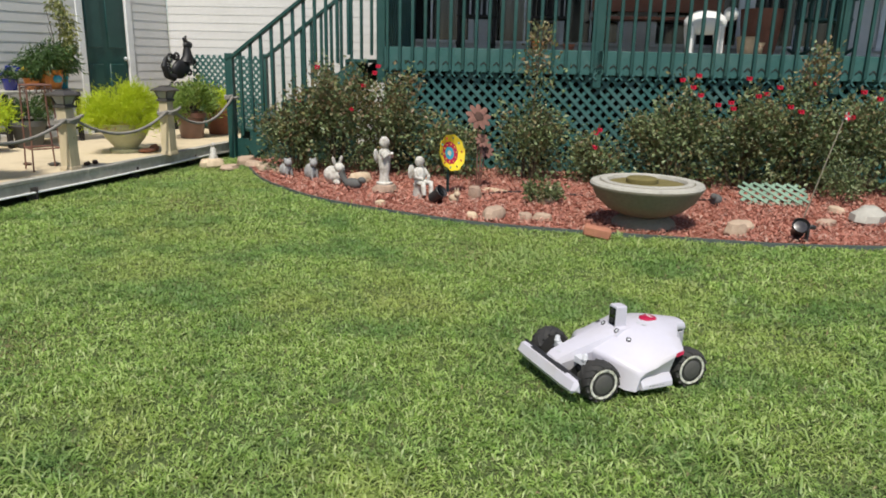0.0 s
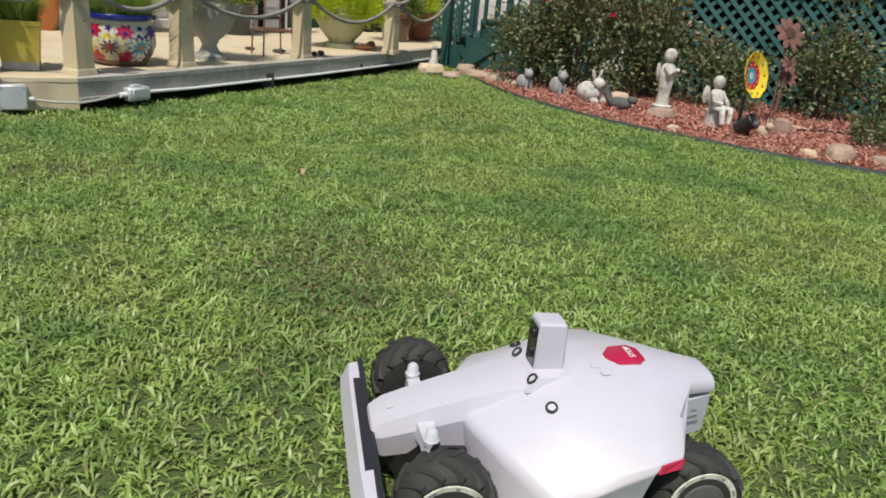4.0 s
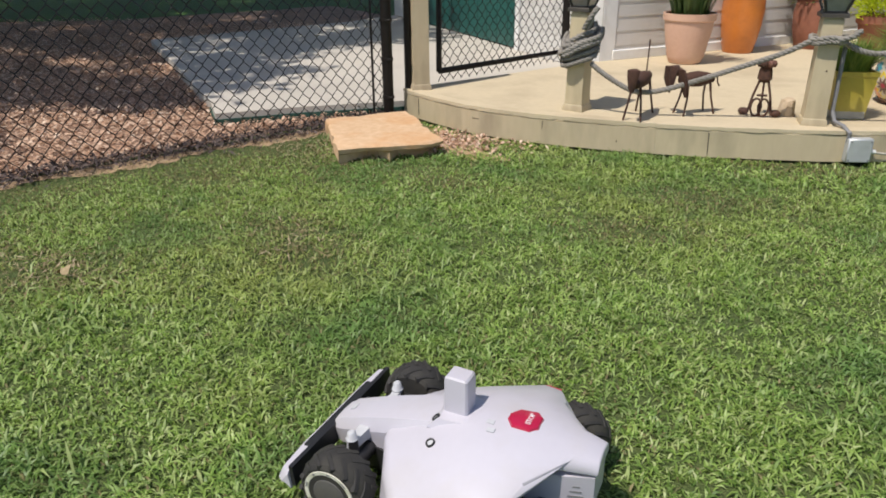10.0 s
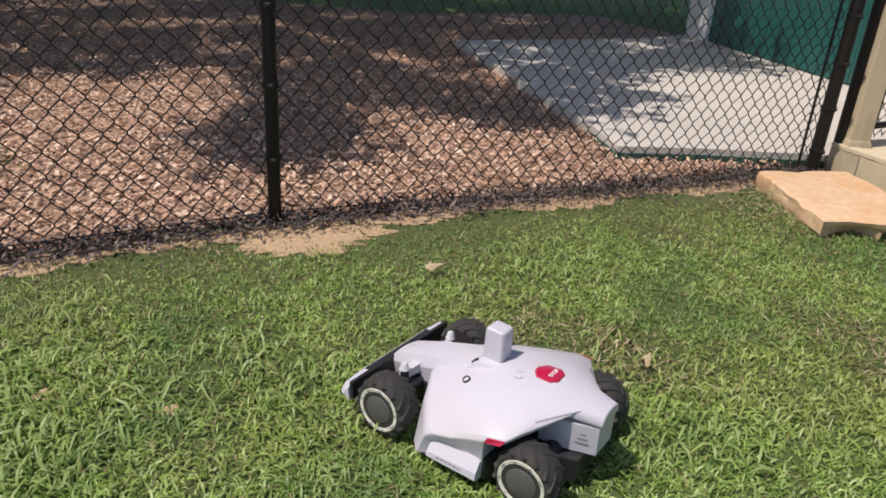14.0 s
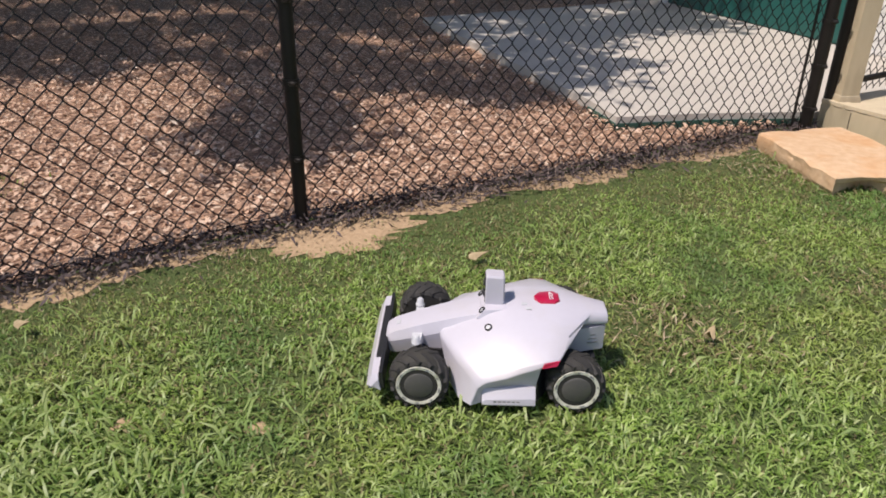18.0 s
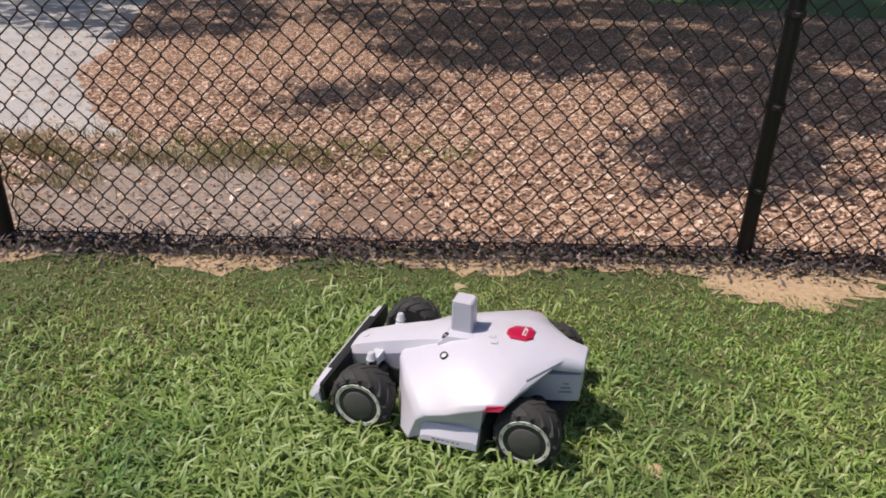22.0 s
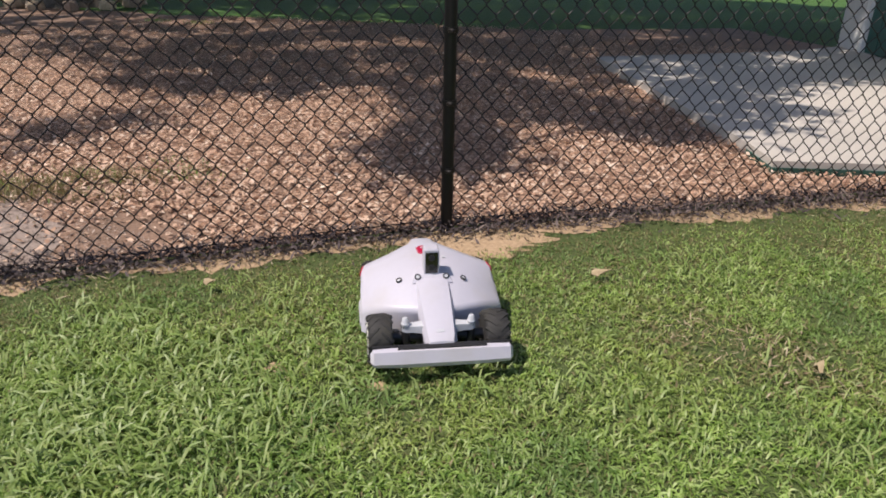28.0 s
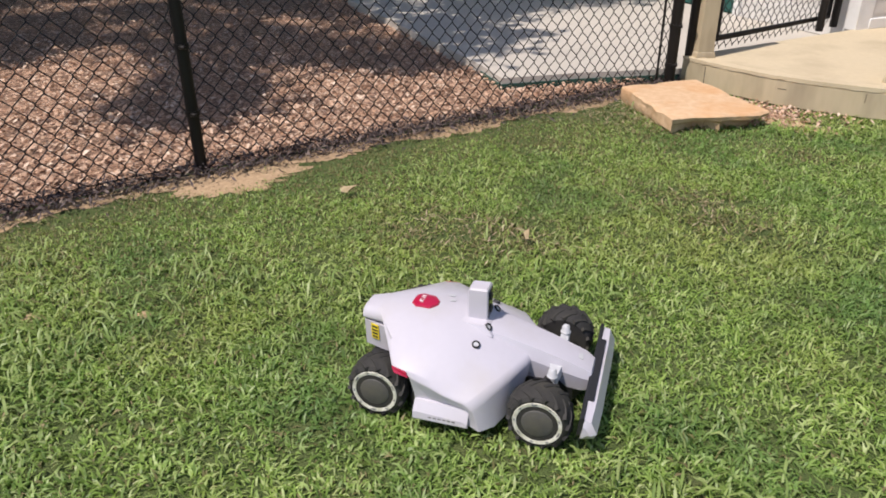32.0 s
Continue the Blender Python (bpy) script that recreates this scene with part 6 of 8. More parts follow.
def grass_tuft(parent, z, r, n, l0, l1, w, lean, mat, label, seed, name="plant"):
    q = np.random.default_rng(seed)
    a, d = q.uniform(0, 2 * np.pi, n), r * np.sqrt(q.random(n))
    ln = q.uniform(l0, l1, n)
    return foliage(name, blades(d * np.cos(a), d * np.sin(a), np.full(n, z), ln, np.full(n, w) * q.uniform(0.7, 1.3, n), q.uniform(0.05, lean, n), seed), mat, parent, label)


def puff(parent, z, rx, rz, n, size, long, mat, label, seed, name="plant", droop=0.0):
    """A mounded plant of many sprigs round a dome, with lobes and gaps."""
    q = np.random.default_rng(seed)
    lob = q.normal(size=(26, 3))
    lob[:, 2] = np.abs(lob[:, 2]) * 0.9 - 0.15
    lob /= np.linalg.norm(lob, axis=1)[:, None]
    k = q.integers(0, 26, n)
    base = lob[k] * q.uniform(0.45, 0.92, 26)[k][:, None] + q.normal(0, 0.15, (n, 3))
    c = base * np.array([rx, rx, rz]) + np.array([0, 0, z])
    d = base + q.normal(0, 0.5, (n, 3)) + np.array([0, 0, 0.2 - droop])
    return foliage(name, sprigs(c, d, q.uniform(size * 0.6, size * 1.3, n), np.full(n, long), seed), mat, parent, label)


def stems(parent, z, n, r, h, rad, mat, seed):
    q = random.Random(seed)
    for k in range(n):
        a, s = q.uniform(0, 6.28), q.uniform(0.3, 1.0)
        e = (r * s * math.cos(a), r * s * math.sin(a), z + h * q.uniform(0.6, 1))
        part("stem", Geo().tube([(e[0] * 0.1, e[1] * 0.1, z - 0.02), (e[0] * 0.45, e[1] * 0.45, z + (e[2] - z) * 0.6), e], [rad, rad * 0.8, rad * 0.4], 5), mat, parent)


# yellow square tapered pot
yp = thing("yellow_planter", "yellow square tapered planter with green grass", "plant pot", (-0.5, 4.52, DECK_Z), 8, group="deck pots")
part("vessel", Geo().loft([[(s * x, s * y, z) for x, y in ((-1, -1), (1, -1), (1, 1), (-1, 1))] for z, s in ((0.0, 0.085), (0.012, 0.088), (0.235, 0.107), (0.245, 0.113), (0.268, 0.114), (0.268, 0.102), (0.23, 0.099))]), M_YPOT, yp, smooth=20)
part("soil", Geo().box((0, 0, 0.235), (0.2, 0.2, 0.01)), M_MULCHBED, yp, "dark potting soil")
part("base_band", Geo().box((0, 0, 0.028), (0.182, 0.182, 0.05), 0.004), M_URN, yp, "worn grey foot of the planter")
grass_tuft(yp, 0.24, 0.09, 1500, 0.10, 0.22, 0.005, 0.9, M_POTGRASS, "fine green tufted grass", 21)

# painted ceramic pot
tp, tz, tr = pot("painted_ceramic_pot", "round glazed pot painted with bright flowers, cobalt blue rim", (-0.02, 4.98, DECK_Z), [(0.10, 0.0), (0.125, 0.004), (0.165, 0.07), (0.185, 0.15), (0.182, 0.22), (0.166, 0.275), (0.160, 0.285), (0.168, 0.295), (0.188, 0.30)], M_TALA, 40)
part("rim_band", Geo().lathe([(0.162, 0.282), (0.176, 0.287), (0.193, 0.297), (0.196, 0.318), (0.190, 0.328), (0.174, 0.330), (0.172, 0.29)], 40), M_BLUE, tp, "cobalt blue glazed rim")
part("foot_band", Geo().lathe([(0.108, -0.001), (0.131, 0.006), (0.150, 0.034), (0.148, 0.036)], 40), M_BROWNGLAZE, tp, "dark red glazed foot")


def pot_radius(z):
    return float(np.interp(z, [0.004, 0.07, 0.15, 0.22, 0.275], [0.125, 0.165, 0.185, 0.182, 0.166]))


def motif(parent, a, z, r0, r1, petals, mat, name, lift):
    """A petalled figure laid on the pot's round side."""
    n = petals * 4
    out = []
    for k in range(n):
        t = 2 * math.pi * k / n
        r = r0 + (r1 - r0) * (0.5 + 0.5 * math.cos(petals * t))
        out.append((r * math.cos(t), r * math.sin(t)))
    inner, outer = [], []
    for u, v in out:
        zz = min(max(z + v, 0.012), 0.27)
        for ring, h in ((inner, lift - 0.003), (outer, lift)):
            R = pot_radius(zz) + h
            ring.append((R * math.cos(a + u / 0.18), R * math.sin(a + u / 0.18), zz))
    R = pot_radius(z) + lift + 0.0006
    g = Geo().loft([inner, outer], cap=False)
    mid = (R * math.cos(a), R * math.sin(a), z)
    g.add(outer + [mid], [(k, (k + 1) % n, n) for k in range(n)])
    part(name, g, mat, parent, smooth=60)


for k in range(7):
    a = 2 * math.pi * k / 7 - 1.75
    motif(tp, a, 0.125, 0.062, 0.092, 11, (M_YELLOW, M_BLUE, M_RED)[k % 3], "painted_flower", 0.0015)
    motif(tp, a, 0.125, 0.020, 0.052, 9, (M_BROWNGLAZE, M_TURQ, M_TALA)[k % 3], "painted_flower", 0.0030)
    motif(tp, a, 0.125, 0.012, 0.016, 6, (M_RED, M_ORANGE, M_BLUE)[k % 3], "painted_centre", 0.0045)
    b = a + math.pi / 7
    motif(tp, b, 0.225, 0.03, 0.05, 7, (M_RED, M_BLUE, M_TURQ)[k % 3], "painted_leaf", 0.0022)
    motif(tp, b, 0.058, 0.032, 0.05, 5, (M_RED, M_BROWNGLAZE, M_ORANGE)[k % 3], "painted_leaf", 0.0026)
    motif(tp, b, 0.215, 0.008, 0.014, 5, M_BLUE, "painted_centre", 0.0036)
    motif(tp, a, 0.245, 0.009, 0.02, 5, M_BLUE, "painted_leaf", 0.0026)
grass_tuft(tp, tz, 0.14, 1500, 0.13, 0.30, 0.005, 1.1, M_POTGRASS, "arching green grass", 22)

tp.matrix_world = pose(-0.04, 4.98, DECK_Z) @ Matrix.Diagonal((1.16, 1.16, 0.95, 1))

# pedestal urn
urn, uz, ur = pot("pedestal_urn", "weathered grey cast-stone pedestal urn with lime-green fern", (0.5, 5.5, DECK_Z), [(0.12, 0.0), (0.12, 0.03), (0.075, 0.05), (0.05, 0.10), (0.07, 0.14), (0.14, 0.20), (0.185, 0.29), (0.20, 0.38), (0.19, 0.43), (0.21, 0.45), (0.22, 0.47)], M_URN)
for k in range(10):
    a = 2 * math.pi * k / 10
    part("relief", Geo().ball((0.197 * math.cos(a), 0.197 * math.sin(a), 0.36), (0.022, 0.022, 0.05), 7, 5), M_URN, urn)
puff(urn, uz + 0.05, 0.3, 0.3, 3800, 0.008, 7, M_FERN, "lime-green feathery fern", 23)

# fern in a pale bowl
M_PALEBOWL = material("pale olive bowl", (0.42, 0.41, 0.25), (0.34, 0.33, 0.20), 0.8, grain=30, patch=5, dirt=(0.26, 0.25, 0.15))
bowl, bz, br = pot("fern_bowl", "pale olive bowl planter overflowing with chartreuse fern", (1.72, 7.12, DECK_Z), [(0.17, 0.0), (0.175, 0.035), (0.12, 0.05), (0.13, 0.07), (0.2, 0.15), (0.245, 0.235), (0.262, 0.30), (0.28, 0.315)], M_PALEBOWL)
puff(bowl, bz + 0.08, 0.42, 0.36, 24000, 0.0055, 7, M_FERN, "bright chartreuse feathery fern", 24, droop=0.1)
# fallen debris by the bowl
for k, (x, y, sx, sy, sz, m) in enumerate(((1.92, 6.95, 0.09, 0.05, 0.03, M_BRICK), (2.0, 7.06, 0.06, 0.05, 0.04, M_TERRA), (1.33, 6.15, 0.06, 0.03, 0.02, M_RUST), (1.40, 6.22, 0.05, 0.025, 0.022, M_RUST), (0.82, 6.3, 0.05, 0.02, 0.016, M_RUST), (1.05, 6.2, 0.06, 0.03, 0.02, M_DARKCAST))):
    g = Geo().ball((0, 0, sz), (sx, sy, sz), 8, 6)
    g.v = [v * rnd.uniform(0.85, 1.1) for v in g.v]
    solid("rubble_piece", g, m, "rough brown broken piece on the deck", "rubble", "deck rubble", at=(x, y, DECK_Z), rz=37 * k)

# terracotta pot by the stairs and the one behind
cp7, cz, cr = pot("terracotta_pot", "mottled brown terracotta pot with bushy green plant", (2.55, 8.35, DECK_Z), [(0.13, 0.0), (0.14, 0.01), (0.175, 0.24), (0.178, 0.26), (0.2, 0.265), (0.205, 0.33)], M_BROWNGLAZE)
puff(cp7, cz + 0.08, 0.33, 0.4, 3200, 0.016, 3.5, M_POTGRASS, "bushy mid-green leaves", 25)
stems(cp7, cz, 9, 0.2, 0.3, 0.006, M_STEM, 3)
cp8, cz, cr = pot("terracotta_pot", "dark red pot with a yellow-green plant behind", (2.95, 8.75, DECK_Z), [(0.12, 0.0), (0.13, 0.01), (0.16, 0.24), (0.18, 0.26), (0.185, 0.34)], M_TERRA)
puff(cp8, cz + 0.05, 0.25, 0.28, 2200, 0.010, 5, M_FERN, "yellow-green leaves", 26)

# large pots by the wall
pp, pz, pr = pot("peach_pot", "large peach terracotta pot with dark strappy plant by the wall", (-1.33, 6.28, DECK_Z), [(0.115, 0.0), (0.128, 0.008), (0.148, 0.06), (0.186, 0.27), (0.19, 0.33), (0.204, 0.34), (0.207, 0.39)], M_PEACH)
grass_tuft(pp, pz, 0.14, 260, 0.25, 0.55, 0.02, 0.8, M_DARKLEAF, "dark strappy leaves", 27)
op, oz, orr = pot("orange_pot", "tall glazed orange pot on the deck", (-0.87, 7.0, DECK_Z), [(0.12, 0.0), (0.13, 0.01), (0.165, 0.2), (0.178, 0.36), (0.17, 0.5), (0.18, 0.52), (0.185, 0.56)], M_ORANGE)
grass_tuft(op, oz, 0.14, 300, 0.2, 0.45, 0.014, 0.9, M_DARKLEAF, "dark green leaves", 28)
rp, rz_, rr_ = pot("brown_pot", "large dark red-brown pot near the wall", (-0.2, 7.42, DECK_Z), [(0.14, 0.0), (0.15, 0.01), (0.19, 0.16), (0.2, 0.3), (0.18, 0.42), (0.2, 0.44), (0.205, 0.48)], M_TERRA)
puff(rp, rz_ + 0.05, 0.3, 0.3, 1500, 0.02, 3, M_TRAIL, "mixed green leaves", 29)

# wire plant stand
stand = thing("plant_stand", "rusty thin wire plant stand, empty", "plant stand", (0.98, 6.0, DECK_Z), 20)
for x, y in ((-0.11, -0.1), (0.11, -0.1), (0.11, 0.1), (-0.11, 0.1)):
    part("leg", Geo().tube([(x * 1.15, y * 1.15, 0), (x, y, 0.4), (x * 0.92, y * 0.92, 0.76)], 0.007, 6), M_COPPER, stand)
for z, s in ((0.2, 1.08), (0.76, 0.92)):
    part("ring_bar", Geo().tube([(x * s, y * s, z) for x, y in ((-0.11, -0.1), (0.11, -0.1), (0.11, 0.1), (-0.11, 0.1), (-0.11, -0.1))], 0.008, 6), M_COPPER, stand)
for k in range(4):
    m = Matrix.Rotation(radians(90 * k), 4, "Z")
    for s in (-1, 1):
        part("scroll", Geo(m).tube([(s * (0.05 + 0.03 * math.cos(t)), -0.095, 0.71 + 0.03 * math.sin(t)) for t in (0.6 * q for q in range(10))], 0.004, 5), M_RUST, stand)

# table by the wall with pots and trailing plant
tab = thing("potting_table", "weathered dark wooden table by the house wall", "table", (0.81, 8.17, DECK_Z), 42)
part("tabletop", Geo().box((0, 0, 0.6), (1.05, 0.4, 0.035), 0.006), M_GREYWOOD, tab)
for x in (-0.47, 0.47):
    for y in (-0.16, 0.16):
        part("leg", Geo().box((x, y, 0.29), (0.05, 0.05, 0.58), 0.005), M_DARKWOOD_SHADE, tab)
part("lower_shelf", Geo().box((0, 0, 0.16), (0.98, 0.36, 0.025), 0.004), M_DARKWOOD_SHADE, tab)
TT = DECK_Z + 0.618
ax = Vector((math.cos(radians(42)), math.sin(radians(42))))


def on_table(u, v):
    return (0.81 + ax.x * u - ax.y * v, 8.17 + ax.y * u + ax.x * v, TT)


t1, z1, r1 = pot("face_pot", "small orange pot with a turquoise painted front", on_table(0.22, -0.02), [(0.11, 0), (0.12, 0.006), (0.15, 0.10), (0.15, 0.2), (0.158, 0.22)], M_ORANGE, group="table pots")
part("painted_patch", Geo().ball((0.085, -0.115, 0.12), (0.06, 0.04, 0.05), 10, 6), M_TURQ, t1)
puff(t1, z1 + 0.06, 0.36, 0.3, 3200, 0.014, 5, M_DARKLEAF, "drooping grey-green leaves", 30, droop=0.8)
t2, z2, r2 = pot("blue_pot", "small blue glazed pot", on_table(0.4, 0.0), [(0.06, 0), (0.065, 0.006), (0.08, 0.1), (0.085, 0.2)], M_TURQ, group="table pots")
q = np.random.default_rng(31)
n = 1400
tt = q.random(n)
vine = np.stack([0.0 + 0.14 * np.sin(tt * 5) + q.normal(0, 0.05, n), q.normal(0, 0.06, n) - 0.08, 1.02 - 1.25 * tt + q.normal(0, 0.04, n)], 1)
foliage("trailing_plant", sprigs(vine, np.stack([q.normal(0, 1, n), q.normal(0, 1, n), q.normal(-0.9, 0.5, n)], 1), q.uniform(0.014, 0.028, n), np.full(n, 3.0), 32), M_TRAIL, t2, "tall trailing yellow-green plant")
stems(t2, z2, 4, 0.14, 0.85, 0.006, M_STEM, 5)
t3, z3, r3 = pot("orange_flower_pot", "orange pot with orange and yellow flowers", on_table(-0.02, -0.03), [(0.06, 0), (0.065, 0.006), (0.085, 0.12), (0.09, 0.13)], M_ORANGE, group="table pots")
for k in range(14):
    a, d = rnd.uniform(0, 6.28), rnd.uniform(0, 0.11)
    part("blossom", Geo().ball((d * math.cos(a), d * math.sin(a), z3 + rnd.uniform(0.05, 0.14)), (0.026, 0.026, 0.016), 7, 5), (M_ORANGE, M_YELLOW)[k % 2], t3)
puff(t3, z3 + 0.02, 0.11, 0.12, 400, 0.016, 2.4, M_DARKLEAF, "dark leaves", 33)
t4, z4, r4 = pot("purple_flower_pot", "dark pot with purple flowers", on_table(-0.28, -0.02), [(0.06, 0), (0.065, 0.006), (0.085, 0.12), (0.09, 0.13)], M_BLUE, group="table pots")
for k in range(14):
    a, d = rnd.uniform(0, 6.28), rnd.uniform(0, 0.12)
    part("blossom", Geo().ball((d * math.cos(a), d * math.sin(a), z4 + rnd.uniform(0.05, 0.16)), (0.022, 0.022, 0.014), 7, 5), M_BLUE, t4)
puff(t4, z4 + 0.02, 0.12, 0.12, 400, 0.016, 2.4, M_DARKLEAF, "dark leaves", 34)
for x, y, lab in ((0.3, 7.35, 0), (0.75, 7.8, 1)):
    wp, wz, wr = pot("terracotta_pot", "reddish terracotta pot on the deck by the table", (x, y, DECK_Z), [(0.12, 0.0), (0.13, 0.01), (0.17, 0.22), (0.19, 0.24), (0.195, 0.3)], M_TERRA if lab == 0 else M_DARKCAST)
    puff(wp, wz + 0.06, 0.24, 0.26, 1500, 0.013, 4, M_FERN if lab == 0 else M_DARKLEAF, "leafy plant", 35 + lab)

# black iron bird ornament in the corner
bird = thing("iron_ornament", "black cast-iron scrollwork bird ornament beside the wall", "ornament", (2.6, 9.66, DECK_Z), 35)
part("base", Geo().box((0, 0, 0.3), (0.5, 0.10, 0.6), 0.02), M_IRONBLK, bird)
part("body", Geo().ball((0.0, 0, 0.84), (0.17, 0.07, 0.13), 14, 9, Matrix.Rotation(radians(-25), 4, "Y")), M_IRONBLK, bird)
for k, (x, z, r) in enumerate(((-0.16, 0.98, 0.075), (-0.24, 0.84, 0.07), (0.17, 0.80, 0.06), (0.22, 0.95, 0.05), (-0.05, 1.02, 0.06))):
    part("scroll", Geo().tube([(x + (r - 0.004 * q) * math.cos(0.65 * q + k), 0.02 * (-1) ** k, z + (r - 0.004 * q) * math.sin(0.65 * q + k)) for q in range(13)], 0.018, 6), M_IRONBLK, bird)
part("neck", Geo().tube([(0.1, 0, 0.92), (0.14, 0, 1.02), (0.13, 0, 1.10), (0.14, 0, 1.15)], [0.10, 0.075, 0.055, 0.045], 9), M_IRONBLK, bird)
part("head", Geo().ball((0.15, 0, 1.17), (0.08, 0.05, 0.06), 10, 7), M_IRONBLK, bird)
part("crest", Geo().tube([(0.13, 0, 1.20), (0.10, 0, 1.26), (0.13, 0, 1.30)], [0.04, 0.03, 0.012], 7), M_IRONBLK, bird)
part("tail", Geo().tube([(-0.12, 0, 0.72), (-0.24, 0, 0.75), (-0.29, 0, 0.88), (-0.25, 0, 1.00)], [0.06, 0.05, 0.045, 0.02], 9), M_IRONBLK, bird)
for k in range(6):
    part("scroll", Geo().tube([(-0.22 + 0.09 * k + (0.045 - 0.003 * q) * math.cos(0.7 * q), -0.05, 0.62 + (0.05 - 0.003 * q) * math.sin(0.7 * q)) for q in range(12)], 0.009, 6), M_IRONBLK, bird)

# ---- rusty iron animals ----
def goat(x0, y0, x1, y1, body_z, ears):
    """A little animal of welded iron: log body, thin legs, hanging head."""
    L = math.hypot(x1 - x0, y1 - y0)
    ob = thing("iron_goat", "rusty welded iron goat sculpture on the deck edge", "sculpture", ((x0 + x1) / 2, (y0 + y1) / 2, DECK_Z), math.degrees(math.atan2(y1 - y0, x1 - x0)), group="iron goats")
    h = L / 2
    part("body", Geo().loft([[(x, r * math.cos(t), body_z + r * math.sin(t)) for t in (2 * math.pi * k / 10 for k in range(10))] for x, r in ((-h - 0.03, 0.018), (-h - 0.02, 0.03), (-h * 0.5, 0.042), (h * 0.1, 0.045), (h * 0.65, 0.036), (h + 0.01, 0.026), (h + 0.02, 0.012))]), M_RUST, ob)
    for s in (-1, 1):
        for e in (-1, 1):
            part("leg", Geo().tube([(e * h * 0.8, s * 0.02, body_z - 0.01), (e * h * 0.88, s * 0.035, body_z * 0.5), (e * h * 1.0 + 0.012 * e, s * 0.05, 0.0)], [0.008, 0.006, 0.006], 6), M_RUST, ob)
    part("tail", Geo().tube([(h + 0.01, 0, body_z + 0.015), (h + 0.04, 0, body_z + 0.02), (h + 0.05, 0, body_z - 0.03), (h + 0.065, 0, body_z - 0.05)], 0.005, 6), M_RUST, ob)
    part("neck", Geo().tube([(-h, 0, body_z + 0.01), (-h - 0.06, 0, body_z + 0.05)], 0.014, 7), M_RUST, ob)
    part("head", Geo().loft([[(-h - 0.06 + dx + r * 0.5 * math.cos(t), r * math.sin(t), body_z + 0.05 + dz) for t in (2 * math.pi * k / 8 for k in range(8))] for dx, dz, r in ((0.01, 0.035, 0.012), (-0.01, 0.03, 0.034), (-0.015, 0.0, 0.032), (-0.02, -0.06, 0.022), (-0.018, -0.085, 0.012))]), M_RUST, ob)
    for s in (-1, 1) if ears else ():
        part("ear", Geo().loft([[(-h - 0.055 + a * 0.006 + dx, s * (0.02 + oy) + b * w, body_z + 0.075 + dz) for a, b in ((-1, -1), (1, -1), (1, 1), (-1, 1))] for dx, oy, dz, w in ((0, 0, 0, 0.014), (-0.012, 0.04, -0.005, 0.03), (0.0, 0.06, -0.08, 0.032), (0.02, 0.06, -0.16, 0.004))]), M_RUST, ob)
    return ob


g1 = goat(-1.645, 4.08, -1.59, 4.34, 0.215, False)
part("rod", Geo().tube([(0.1, 0, 0.22), (0.11, 0, 0.42)], 0.004, 5), M_RUST, g1)
goat(-1.385, 4.335, -1.235, 4.435, 0.20, True)
bug = thing("iron_flower_figure", "rusty iron flower figure with coiled legs", "sculpture", (-0.95, 4.42, DECK_Z), -10)
for s in (-1, 1):
    part("leg", Geo().tube([(0.02 * s, 0, 0.21), (0.045 * s, -0.02, 0.12), (0.065 * s, -0.03, 0.01)], 0.007, 6), M_RUST, bug)
    part("coil", Geo().tube([(s * (0.02 + 0.028 * math.cos(t)), -0.04, 0.055 + 0.05 * math.sin(t)) for t in (0.5 * q for q in range(14))], 0.006, 6), M_RUST, bug)
    part("foot", Geo().ball((0.085 * s, -0.01, 0.022), (0.03, 0.025, 0.022), 8, 6), M_RUST, bug)
part("stem", Geo().tube([(0, -0.03, 0.0), (0.004, -0.02, 0.1), (0, 0, 0.22)], 0.006, 6), M_RUST, bug)
part("cross_bar", Geo().tube([(-0.025, -0.025, 0.12), (0.03, -0.025, 0.122)], 0.007, 6), M_RUST, bug)
part("body", Geo().loft([[(r * math.cos(t), 0.8 * r * math.sin(t), z) for t in (2 * math.pi * k / 10 for k in range(10))] for z, r in ((0.19, 0.02), (0.21, 0.04), (0.25, 0.036), (0.275, 0.03))]), M_RUST, bug)
for k in range(7):
    a = 2 * math.pi * k / 7
    part("petal", Geo().ball((0.035 * math.cos(a), 0.03 * math.sin(a), 0.295), (0.02, 0.02, 0.022), 7, 5), M_COPPER if k % 3 == 0 else M_RUST, bug)



# ---- flower bed ----
bed_line = [tuple(p) for p in smoothline(BED_EDGE, 0.12)]
inv = Matrix()
edging = solid("bed_edging", run_board(bed_line, -0.006, 0.006, 0.0, 0.032), M_EDGING, "dark green plastic lawn edging round the bed", "edging", kind="structure")


